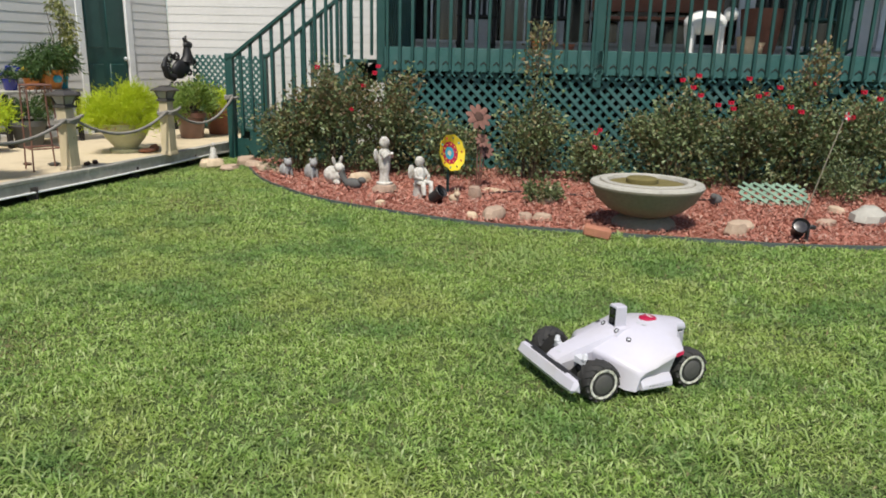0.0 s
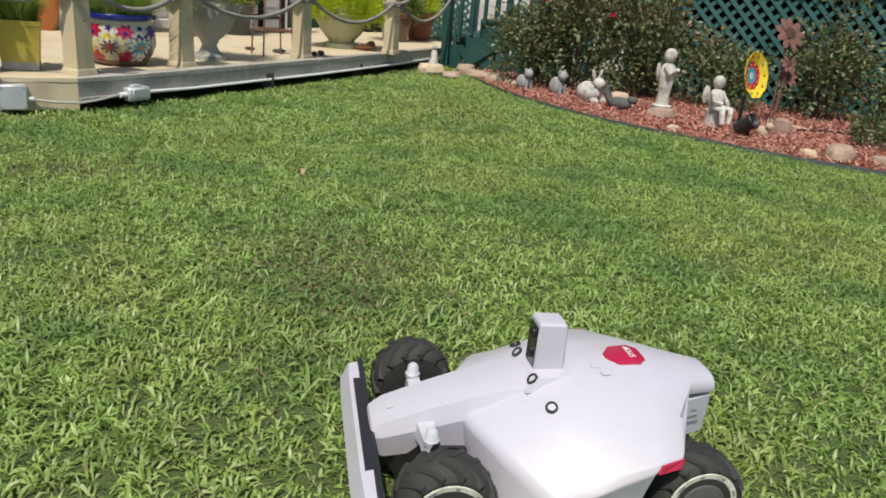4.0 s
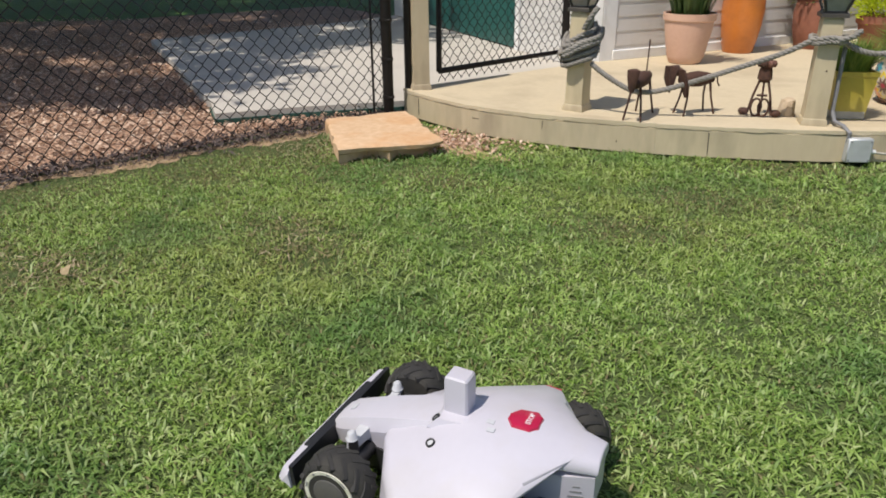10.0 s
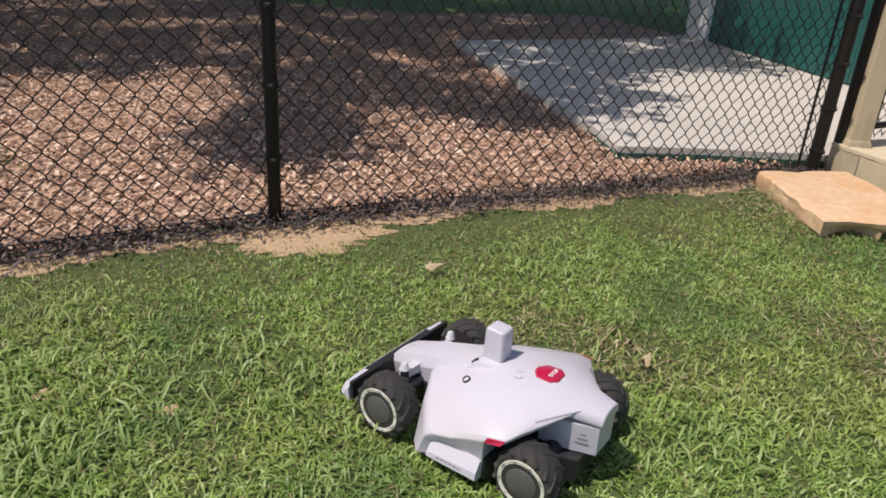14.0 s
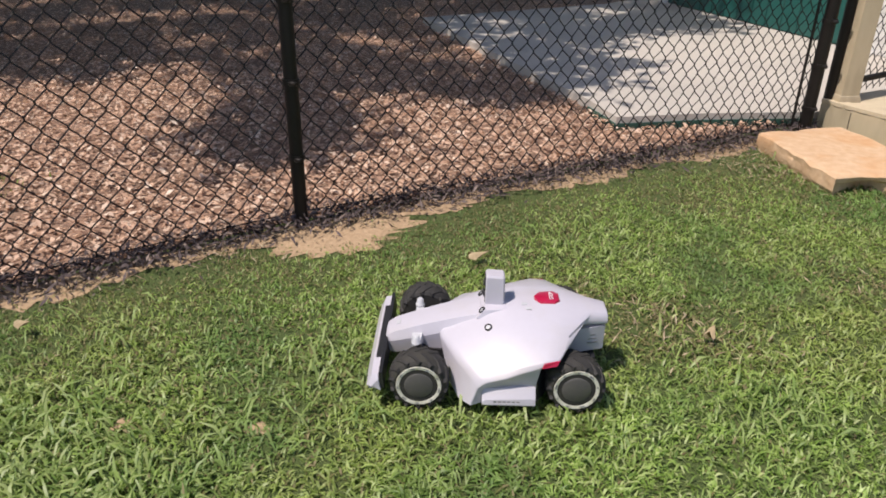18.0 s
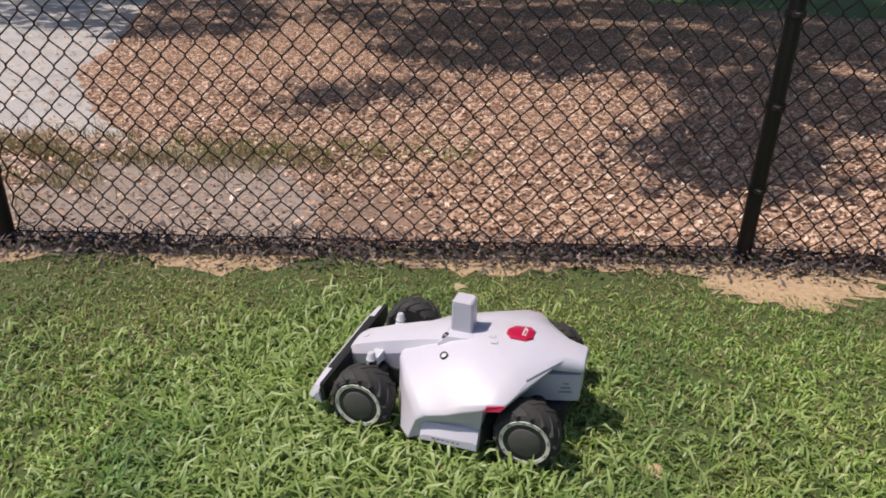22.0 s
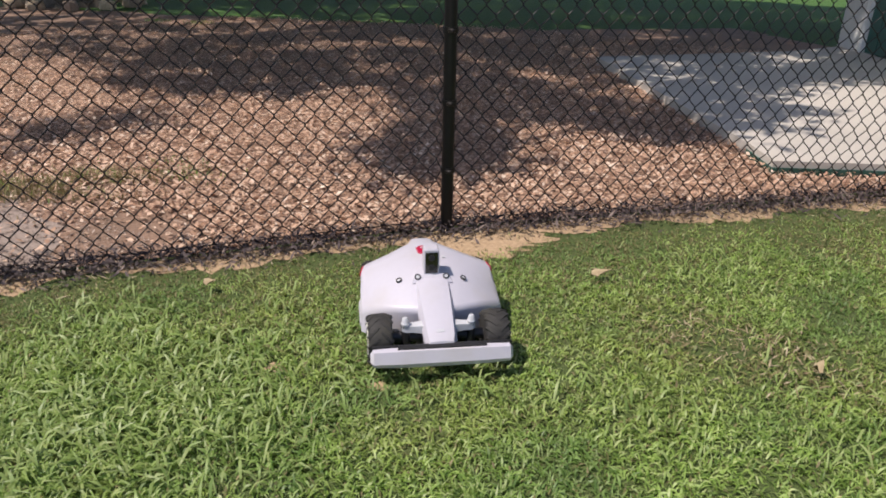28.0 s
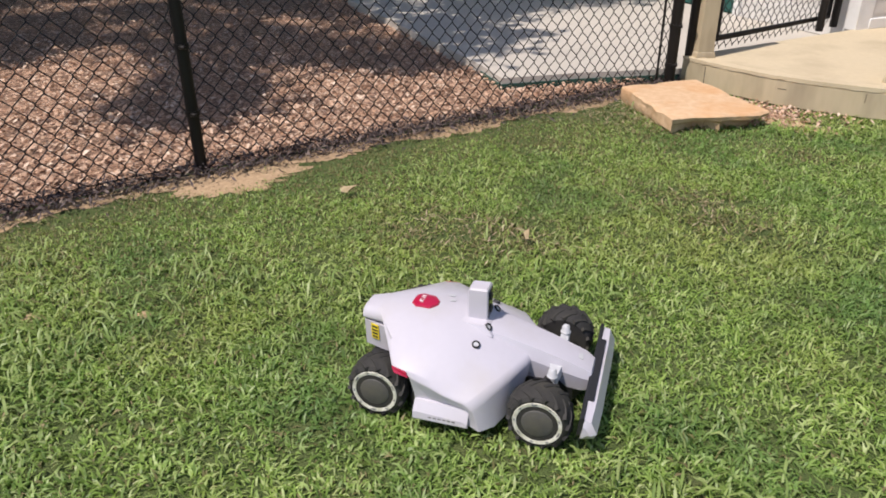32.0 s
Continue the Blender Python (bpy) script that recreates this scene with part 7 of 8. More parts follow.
def rose_bush(x, y, h, r, seed, blooms, shoot=0.0):
    ob = thing("rose_bush", "rose bush with dark green leaves and red blossoms in the mulch" if blooms else "leafy dark green rose bush in the mulch", "rose bush", (x, y, 0.012), group="rose bushes")
    q = np.random.default_rng(seed)
    n_st = 11
    tips = []
    for k in range(n_st):
        a = q.uniform(0, 2 * np.pi)
        out = r * q.uniform(0.25, 0.95)
        e = np.array([out * np.cos(a), out * np.sin(a), h * q.uniform(0.62, 1.0) * (1 - 0.25 * (out / r) ** 2)])
        m = np.array([e[0] * 0.42, e[1] * 0.42, e[2] * 0.55])
        part("stem", Geo().tube([(0.05 * np.cos(a), 0.05 * np.sin(a), -0.01), tuple(m), tuple(e)], [0.012, 0.008, 0.003], 5), M_STEM, ob)
        tips.append((m, e))
    if shoot:
        e, m = np.array([0.05, -0.05, shoot]), np.array([0.02, 0, shoot * 0.6])
        part("stem", Geo().tube([(0, 0, 0), tuple(m), tuple(e)], [0.013, 0.01, 0.004], 5), M_STEM, ob)
        tips += [(m, e)] * 3
    n = int(4600 * r * r * h / 0.3) + 1100
    k = q.integers(0, len(tips), n)
    t = q.uniform(0.0, 1.05, n)
    M, E = np.array([p[0] for p in tips])[k], np.array([p[1] for p in tips])[k]
    c = M + (E - M) * t[:, None] + q.normal(0, 0.085, (n, 3)) * (1.3 - 0.5 * t)[:, None]
    low = q.random(n) < 0.32
    a2, d2 = q.uniform(0, 2 * np.pi, n), r * np.sqrt(q.random(n)) * 0.95
    c[low] = np.stack([d2 * np.cos(a2), d2 * np.sin(a2), q.uniform(0.06, 0.62, n) * h], 1)[low]
    c[:, 2] = np.maximum(c[:, 2], 0.04)
    d = c * np.array([1, 1, 0.3]) + q.normal(0, 0.35, (n, 3)) + np.array([0, 0, 0.05])
    young = q.random(n) < (0.30 if seed < 103 else 0.14) * np.where(c[:, 2] > 0.55 * h, 1.4, 0.5) + (0.5 if shoot else 0.0) * (c[:, 2] > 1.1)
    sz, lg = q.uniform(0.016, 0.037, n), q.uniform(1.3, 1.9, n)
    foliage("leaves", sprigs(c[~young], d[~young], sz[~young], lg[~young], seed), M_ROSE, ob)
    foliage("young_leaves", sprigs(c[young], d[young], sz[young], lg[young], seed + 1), M_REDLEAF, ob, "reddish young leaves")
    for j in range(blooms):
        az, el = math.radians(-122) + q.uniform(-0.9, 0.9), q.uniform(0.35, 1.35)
        p = np.array([r * 1.02 * math.cos(el) * math.cos(az), r * 1.02 * math.cos(el) * math.sin(az), h * (0.45 + 0.55 * math.sin(el))]) + q.normal(0, 0.03, 3)
        g = Geo()
        for w in range(8):
            ang = 2.4 * w
            rr = 0.014 + 0.0032 * w
            mm = Matrix.Translation(p) @ Matrix.Rotation(ang, 4, "Z") @ Matrix.Translation((rr * 0.7, 0, 0)) @ Matrix.Rotation(radians(-28 - 7 * w), 4, "Y")
            g.add([(-0.014, -0.019, 0), (0.005, -0.024, 0.007), (0.024, -0.012, 0.005), (0.024, 0.012, 0.005), (0.005, 0.024, 0.007), (-0.014, 0.019, 0)], [(0, 1, 2, 3, 4, 5)], mm)
        part("blossom", g, M_PETAL, ob, "red blossom")
    return ob


for i, (x, y, h, r, blooms, shoot) in enumerate((
    (3.42, 6.38, 0.92, 0.42, 1, 0), (3.80, 6.12, 1.18, 0.46, 1, 0), (4.28, 5.85, 1.16, 0.46, 4, 0), (4.86, 5.42, 0.74, 0.36, 0, 0),
    (5.60, 5.02, 0.95, 0.38, 0, 1.55), (6.22, 4.66, 0.52, 0.34, 3, 0), (6.86, 4.20, 1.16, 0.50, 5, 0), (7.40, 3.85, 1.12, 0.50, 6, 0), (7.92, 3.55, 1.1, 0.48, 4, 1.35), (8.40, 3.2, 1.1, 0.5, 4, 0))):
    rose_bush(x, y, h, r, 100 + i, blooms, shoot)
# low plants
for i, (x, y, h, r) in enumerate(((5.0, 3.85, 0.2, 0.17), (7.75, 2.95, 0.35, 0.25))):
    ob = thing("low_shrub", "low dark green shrub in the mulch", "shrub", (x, y, 0.012), group="low shrubs")
    stems(ob, 0.0, 6, r * 0.6, h * 0.7, 0.005, M_STEM, 60 + i)
    puff(ob, h * 0.35, r, h, 900, 0.02, 1.8, M_ROSE, "small dark leaves", 61 + i, "leaves")

# bird bath
bath = thing("bird_bath", "wide shallow cast-stone bird bath on a round foot", "bird bath", (5.27, 2.79, 0.012))
part("foot", Geo().lathe([(0.25, 0.0), (0.265, 0.02), (0.25, 0.05), (0.19, 0.085), (0.15, 0.11)], 32), M_CAST, bath, "grey round foot")
part("bowl", Geo().lathe([(0.14, 0.09), (0.20, 0.10), (0.31, 0.145), (0.40, 0.22), (0.445, 0.30), (0.456, 0.312), (0.462, 0.328), (0.456, 0.345), (0.43, 0.352), (0.385, 0.350), (0.374, 0.362), (0.345, 0.366), (0.325, 0.358), (0.31, 0.335), (0.24, 0.315), (0.04, 0.31)], 48), M_CAST, bath, "weathered cast-stone bowl with stepped rim")
part("rim_ring", Geo().lathe([(0.385, 0.350), (0.388, 0.3565), (0.425, 0.3585), (0.452, 0.351), (0.463, 0.334), (0.455, 0.33)], 48, closed=False), M_URN, bath, "paler worn rim of the bowl")
part("inner_ring", Geo().lathe([(0.312, 0.340), (0.322, 0.3625), (0.346, 0.3705), (0.373, 0.3665), (0.379, 0.355)], 48, closed=False), M_URN, bath, "paler inner ring")
part("mossy_disc", Geo().lathe([(0.125, 0.312), (0.133, 0.33), (0.13, 0.37), (0.115, 0.378), (0.03, 0.374)], 28, (0.0, 0.06, 0)), M_MOSS, bath, "mossy yellow-brown disc in the bowl")
part("water", Geo().lathe([(0.312, 0.326), (0.313, 0.336), (0.05, 0.3365)], 36), M_MOSS, bath, "shallow murky water")
bath.matrix_world = pose(5.27, 2.79, 0.012) @ Matrix.Diagonal((0.94, 0.94, 1.0, 1))


def rock(x, y, sx, sy, sz, mat, label, rz=0.0, name="garden_stone", flat=0.8):
    r = random.Random(int(1000 * x + 77 * y))
    g = Geo()
    n = 9
    rings = []
    for z, s in ((0.0, 0.92), (0.25, 1.0), (0.6, 0.95), (0.9, flat), (1.0, flat * 0.72)):
        rings.append([(sx * s * r.uniform(0.86, 1.1) * math.cos(2 * math.pi * k / n), sy * s * r.uniform(0.86, 1.1) * math.sin(2 * math.pi * k / n), sz * z * r.uniform(0.93, 1.05)) for k in range(n)])
    g.loft(rings)
    return solid(name, g, mat, label, "stone", "bed stones", smooth=32, at=(x, y, 0.010), rz=rz)


for i, (x, y, sx, sy, sz) in enumerate(((5.04, 3.84, 0.10, 0.07, 0.07), (4.28, 3.42, 0.14, 0.09, 0.10), (4.5, 3.3, 0.08, 0.06, 0.06), (4.63, 3.25, 0.09, 0.07, 0.055), (5.72, 2.28, 0.09, 0.07, 0.11), (5.93, 2.42, 0.12, 0.09, 0.07), (7.26, 2.6, 0.11, 0.07, 0.06), (4.52, 4.22, 0.08, 0.06, 0.12), (5.3, 4.1, 0.10, 0.07, 0.09), (3.83, 5.42, 0.13, 0.07, 0.10), (3.62, 4.26, 0.06, 0.05, 0.04), (4.12, 3.5, 0.07, 0.05, 0.05), (4.9, 4.5, 0.16, 0.05, 0.03), (6.1, 3.4, 0.15, 0.06, 0.03))):
    rock(x, y, sx, sy, sz, M_STONE, "rough buff stone in the mulch", 40 * i)
for i, (x, y, sx, sy, sz) in enumerate(((2.58, 6.88, 0.15, 0.10, 0.10), (2.74, 6.70, 0.17, 0.09, 0.045), (3.02, 6.75, 0.15, 0.09, 0.07), (3.12, 6.52, 0.12, 0.08, 0.08), (2.98, 6.98, 0.13, 0.10, 0.10), (3.2, 6.28, 0.12, 0.07, 0.05), (3.05, 6.35, 0.07, 0.05, 0.08))):
    rock(x, y, sx, sy, sz, M_STONE, "buff sandstone lump at the bed corner", 55 * i)
solid("brick", Geo().box((0, 0, 0.045), (0.2, 0.1, 0.075), 0.012, Matrix.Rotation(radians(9), 4, "Y")), M_BRICK, "worn red clay brick at the bed edge", "brick", at=(4.68, 2.60, 0.01), rz=-38)


# statues, each one plain mesh
def put_statue(name, label, g, mat, x, y, z, rz, cat="statue"):
    return solid(name, g, mat, label, cat, "bed statues", smooth=60, at=(x, y, z), rz=rz)


g = Geo().lathe([(0.075, 0), (0.08, 0.02), (0.05, 0.03), (0.045, 0.10), (0.055, 0.18), (0.06, 0.26), (0.05, 0.32), (0.026, 0.345)], 12)
g.ball((0.0, 0, 0.395), (0.052, 0.05, 0.058), 12, 8)
for s in (-1, 1):
    g.tube([(0.05 * s, 0, 0.31), (0.07 * s, -0.04, 0.26), (0.02 * s, -0.07, 0.30)], [0.02, 0.017, 0.014], 7)
    g.ball((0.06 * s, 0.05, 0.27), (0.038, 0.014, 0.075), 8, 6, Matrix.Rotation(radians(18 * s), 4, "Y"))
rock(3.86, 4.78, 0.13, 0.10, 0.085, M_STONE, "stone under the standing statue", 10)
put_statue("cherub_statue", "weathered white winged garden statue on a stone", g, M_STATUE, 3.86, 4.80, 0.088, 35)
g = Geo().lathe([(0.055, 0), (0.065, 0.02), (0.05, 0.10), (0.06, 0.13), (0.04, 0.15)], 12)
g.ball((0, 0, 0.21), (0.062, 0.055, 0.085), 12, 8)
g.ball((0.0, 0, 0.335), (0.045, 0.043, 0.05), 12, 8)
for s in (-1, 1):
    g.tube([(0.03 * s, 0, 0.15), (0.045 * s, -0.11, 0.15), (0.04 * s, -0.12, 0.05)], [0.03, 0.025, 0.02], 7)
    g.tube([(0.05 * s, 0, 0.27), (0.075 * s, -0.04, 0.2), (0.03 * s, -0.09, 0.19)], 0.017, 7)
    g.ball((0.055 * s, 0.05, 0.24), (0.04, 0.014, 0.07), 8, 6)
put_statue("angel_statue", "small weathered seated winged garden statue", g, M_STATUE, 4.06, 4.43, 0.012, 15)
g = Geo().ball((0, 0, 0.09), (0.085, 0.12, 0.09), 12, 8).ball((0, -0.09, 0.17), (0.05, 0.055, 0.05), 12, 8)
for s in (-1, 1):
    g.ball((0.045 * s, -0.06, 0.235), (0.022, 0.012, 0.055), 8, 6, Matrix.Rotation(radians(24 * s), 4, "Y"))
    g.ball((0.05 * s, -0.10, 0.03), (0.025, 0.05, 0.03), 8, 6)
put_statue("rabbit_statue", "white garden rabbit statue with upright ears", g, M_STATUE, 3.55, 5.42, 0.012, 25, "rabbit statue")
for x, y, h in ((3.21, 6.02, 0.19), (3.40, 5.72, 0.23)):
    s = h / 0.2
    g = Geo().ball((0, 0.01, 0.07 * s), (0.06, 0.075, 0.075 * s), 11, 8).ball((0, -0.05, 0.155 * s), (0.042, 0.045, 0.045), 11, 8)
    for e in (-1, 1):
        g.ball((0.03 * e, -0.04, 0.165 * s + 0.02), (0.016, 0.012, 0.024), 7, 5)
        g.tube([(0.028 * e, -0.06, 0.1 * s), (0.03 * e, -0.07, 0.0)], 0.014, 7)
    put_statue("puppy_statue", "small mottled grey animal statue", g, M_GREYSTAT, x, y, 0.012, 20, "animal statue")
g = Geo().ball((0, 0, 0.06), (0.06, 0.10, 0.055), 10, 7).ball((0, -0.10, 0.10), (0.032, 0.045, 0.032), 10, 7).tube([(0, 0.08, 0.07), (0.01, 0.13, 0.15), (0.0, 0.10, 0.19)], [0.03, 0.035, 0.015], 8)
put_statue("skunk_statue", "dark grey animal statue near the edging", g, M_DARKCAST, 3.62, 5.02, 0.012, 40, "animal statue")
g = Geo().ball((0, 0, 0.045), (0.04, 0.06, 0.04), 10, 7).ball((0, -0.05, 0.09), (0.028, 0.03, 0.028), 10, 7)
for e in (-1, 1):
    g.ball((0.015 * e, -0.04, 0.125), (0.008, 0.006, 0.025), 6, 5)
put_statue("small_rabbit_statue", "tiny tan rabbit statue in the mulch", g, M_STONE, 4.25, 4.1, 0.012, 10, "rabbit statue")
g = Geo().lathe([(0.05, 0), (0.05, 0.02), (0.03, 0.05), (0.035, 0.1), (0.02, 0.13)], 10).ball((0, 0, 0.155), (0.026, 0.026, 0.028), 10, 7)
put_statue("gnome_figure", "tiny white garden figure on the stones", g, M_STATUE, 2.60, 6.88, 0.106, 0, "figurine")
g = Geo().ball((0, 0, 0.11), (0.15, 0.11, 0.11), 12, 8).ball((-0.15, -0.06, 0.13), (0.06, 0.05, 0.05), 10, 7).tube([(0.05, 0.0, 0.15), (-0.16, -0.02, 0.28)], [0.02, 0.006], 6)
put_statue("white_animal_statue", "mottled white and grey animal statue in the bed", g, M_STATUE, 7.72, 2.3, 0.012, 10, "animal statue")
g = Geo().ball((0, 0, 0.06), (0.07, 0.05, 0.05), 10, 7).ball((-0.07, -0.02, 0.1), (0.03, 0.028, 0.03), 10, 7)
put_statue("dark_bird_statue", "small dark bird statue behind the bath", g, M_DARKCAST, 6.45, 3.2, 0.012, 10, "bird statue")

# spotlights
for i, (x, y, rz) in enumerate(((4.07, 4.08, 30), (6.03, 1.99, -40))):
    sp = thing("spotlight", "small black plastic garden spotlight on a stake", "spotlight", (x, y, 0.0), rz, group="spotlights")
    part("stake", Geo().tube([(0, 0, -0.02), (0, 0, 0.07)], 0.012, 8), M_PLASTIC, sp)
    part("housing", Geo(Matrix.Translation((0, 0, 0.10)) @ Matrix.Rotation(radians(52), 4, "X")).lathe([(0.03, -0.07), (0.045, -0.06), (0.05, 0.03), (0.062, 0.07), (0.058, 0.075), (0.045, 0.05)], 16), M_PLASTIC, sp)
    part("lens", Geo(Matrix.Translation((0, 0, 0.10)) @ Matrix.Rotation(radians(52), 4, "X")).lathe([(0.046, 0.046), (0.046, 0.052), (0.01, 0.054)], 16), M_LENS, sp)
    part("bracket", Geo().box((0.06, 0, 0.07), (0.02, 0.05, 0.12), 0.005), M_PLASTIC, sp)
    part("bracket", Geo().box((0.085, 0.02, 0.12), (0.06, 0.04, 0.03), 0.005), M_PLASTIC, sp)

# bright plate flower
pl = thing("plate_flower", "bright yellow, red and blue dish flower on a green stake", "garden ornament", (4.40, 4.52, 0.0))
part("stake", Geo().tube([(0, 0.02, 0), (0, 0.02, 0.25)], 0.014, 8), M_GREEN, pl, "green stake")
PM = Matrix.Translation((0, 0, 0.40)) @ Matrix.Rotation(radians(22), 4, "Z") @ Matrix.Rotation(radians(78), 4, "X")


def dish(r0, r1, z0, z1, mat, name, n=30, wave=0.0):
    rings = []
    for r, z in ((r0, z0), (r1, z1), (r1, z1 - 0.005), (r0, z0 - 0.005)):
        rings.append([(r * (1 + wave * math.cos(10 * t)) * math.cos(t), r * (1 + wave * math.cos(10 * t)) * math.sin(t), z) for t in (2 * math.pi * k / n for k in range(n))])
    g = Geo(PM).loft(rings + [rings[0]], cap=False)
    return part(name, g, mat, pl, smooth=50)


dish(0.105, 0.17, 0.012, 0.045, M_YELLOW, "rim_petals", 60, 0.03)
dish(0.06, 0.106, 0.004, 0.012, M_RED, "red_ring")
dish(0.026, 0.061, 0.002, 0.004, M_TURQ, "blue_ring")
dish(0.001, 0.027, 0.002, 0.002, M_TALA, "centre")
for k in range(10):
    a = 2 * math.pi * k / 10
    part("painted_dot", Geo(PM).ball((0.084 * math.cos(a), 0.084 * math.sin(a), 0.012), (0.011, 0.007, 0.002), 7, 5, Matrix.Rotation(a, 4, "Z")), M_YELLOW, pl)
    part("painted_dot", Geo(PM).ball((0.14 * math.cos(a), 0.14 * math.sin(a), 0.034), (0.013, 0.01, 0.003), 7, 5, Matrix.Rotation(a, 4, "Z")), (M_RED, M_TURQ, M_GREEN)[k % 3], pl)

# copper flowers
cf = thing("copper_flowers", "dull copper metal flowers on tall stems behind the dish", "garden ornament", (4.75, 4.62, 0.0))
for x, y, z, r in ((0.0, 0.0, 0.72, 0.135), (0.03, -0.03, 0.5, 0.075), (0.10, 0.02, 0.40, 0.09)):
    part("stem", Geo().tube([(x * 0.3, y * 0.3, 0), (x * 0.8, y, z * 0.7), (x, y, z)], 0.007, 6), M_COPPER, cf)
    for k in range(9):
        a = 2 * math.pi * k / 9
        mm = Matrix.Translation((x, y, z)) @ Matrix.Rotation(radians(62), 4, "X") @ Matrix.Rotation(a, 4, "Z") @ Matrix.Translation((r * 0.55, 0, 0.008 * (k % 2)))
        part("petal", Geo(mm).ball((0, 0, 0), (r * 0.5, r * 0.24, 0.004), 8, 5), M_COPPER, cf)
    part("disc", Geo(Matrix.Translation((x, y, z)) @ Matrix.Rotation(radians(62), 4, "X")).lathe([(r * 0.4, -0.004), (r * 0.36, 0.012), (r * 0.1, 0.018)], 14), M_RUST, cf)

# leaning stick with a small pinwheel
pw = thing("pinwheel_stake", "thin pale leaning stake with a small faded red pinwheel", "garden ornament", (6.72, 2.5, 0.0))
part("stake", Geo().tube([(0, 0, 0), (0.205, 0.03, 0.44), (0.41, 0.06, 0.86)], 0.005, 6), M_CAST, pw)
for k in range(6):
    mm = Matrix.Translation((0.41, 0.045, 0.86)) @ Matrix.Rotation(radians(80), 4, "X") @ Matrix.Rotation(2 * math.pi * k / 6, 4, "Z")
    part("vane", Geo(mm).loft([[(0.005, -0.004, 0), (0.005, 0.004, 0), (0.005, 0.004, 0.003), (0.005, -0.004, 0.003)], [(0.035, -0.014, 0.004), (0.035, 0.012, 0.010), (0.035, 0.012, 0.013), (0.035, -0.014, 0.007)]]), M_PETAL if k % 2 else M_STATUE, pw, smooth=20)

# fallen pale lattice offcut leaning in the bed
lp = thing("lattice_offcut", "pale green lattice offcut leaning in the bed", "lattice", (7.0, 3.0, 0.02))
lm = Matrix.Rotation(radians(-32), 4, "Z") @ Matrix.Rotation(radians(-58), 4, "X")
M_PALELAT = material("pale green lattice paint", (0.20, 0.30, 0.215), (0.13, 0.21, 0.145), 0.7, grain=30, patch=5, mix=0.6)
for s in (-1, 1):
    for k in range(-3, 4):
        c = k * 0.1
        a, b = max(-0.3, c - 0.15), min(0.3, c + 0.15)
        za, zb = 0.15 + s * (a - c), 0.15 + s * (b - c)
        part("slat", Geo(lm).box(((a + b) / 2, 0.004 * s, (za + zb) / 2), (math.hypot(b - a, zb - za), 0.007, 0.032), 0, Matrix.Rotation(-math.atan2(zb - za, b - a), 4, "Y")), M_PALELAT, lp, smooth=0)

# drip hose through the mulch
hose = [tuple(p) for p in smoothline([(4.6, 4.35), (5.0, 4.3), (5.5, 4.0), (6.1, 3.55), (6.7, 3.3)], 0.06)]
solid("drip_hose", Geo().tube([(x, y, 0.03 + 0.01 * math.sin(4 * x)) for x, y in hose], 0.009, 7), M_PLASTIC, "black drip hose lying on the mulch", "hose")

# ---- things on the porch ----
def on_porch(u, v):
    p = WP @ Vector((u, v, 0))
    return (p.x, p.y, PORCH_Z - 0.004)


ram = math.degrees(math.atan2(PORCH_D.y, PORCH_D.x))
g = Geo().ball((0, 0, 0.34), (0.24, 0.12, 0.14), 14, 9).ball((0.27, 0, 0.44), (0.085, 0.06, 0.08), 12, 8)
for x in (-0.17, 0.15):
    for s in (-1, 1):
        g.tube([(x, 0.06 * s, 0.3), (x + 0.02, 0.065 * s, 0.0)], [0.055, 0.035], 8)
solid("sheep_statue", g, M_TRIM, "white painted animal statue standing on the porch", "statue", smooth=60, at=on_porch(3.6, 0.45), rz=ram)
for i, (u, v, mt, lab) in enumerate(((0.95, 1.5, M_DARKWOOD_SHADE, "dark wooden rocking chair on the porch"), (1.9, 1.6, M_DARKWOOD_SHADE, "dark wooden rocking chair on the porch"), (5.1, 1.1, M_GREEN, "green wooden rocking chair on the porch"))):
    ch = thing("rocking_chair", lab, "chair", on_porch(u, v), ram, group="porch chairs")
    part("seat", Geo().box((0, 0, 0.42), (0.5, 0.46, 0.035), 0.008), mt, ch)
    for x in (-0.22, 0.22):
        part("rocker", Geo().tube([(x, -0.4 + 0.1 * k, 0.026 + 0.016 * ((k - 4.0) / 4) ** 2 * 4) for k in range(9)], 0.02, 6), mt, ch)
        part("armrest", Geo().box((x, -0.05, 0.64), (0.06, 0.46, 0.025), 0.006), mt, ch)
        for y in (-0.2, 0.2):
            part("leg", Geo().box((x, y, 0.33), (0.04, 0.04, 0.62), 0.005), mt, ch)
        part("back_post", Geo().box((x, 0.24, 0.75), (0.04, 0.04, 0.75), 0.005), mt, ch)
    for k in range(5):
        part("back_slat", Geo().box((-0.15 + 0.075 * k, 0.245, 0.76), (0.05, 0.016, 0.6), 0.004), mt, ch)
    part("top_rail", Geo().box((0, 0.245, 1.08), (0.5, 0.03, 0.09), 0.008), mt, ch)
bench = thing("porch_bench", "brown wooden bench against the porch wall", "bench", on_porch(3.3, 1.75), ram)
part("seat", Geo().box((0, 0, 0.44), (1.7, 0.45, 0.04), 0.006), M_TERRA, bench)
part("backrest", Geo().box((0, 0.22, 0.75), (1.7, 0.03, 0.42), 0.006), M_TERRA, bench)
for x in (-0.78, 0.78):
    part("leg", Geo().box((x, 0, 0.21), (0.06, 0.4, 0.42), 0.006), M_TERRA, bench)
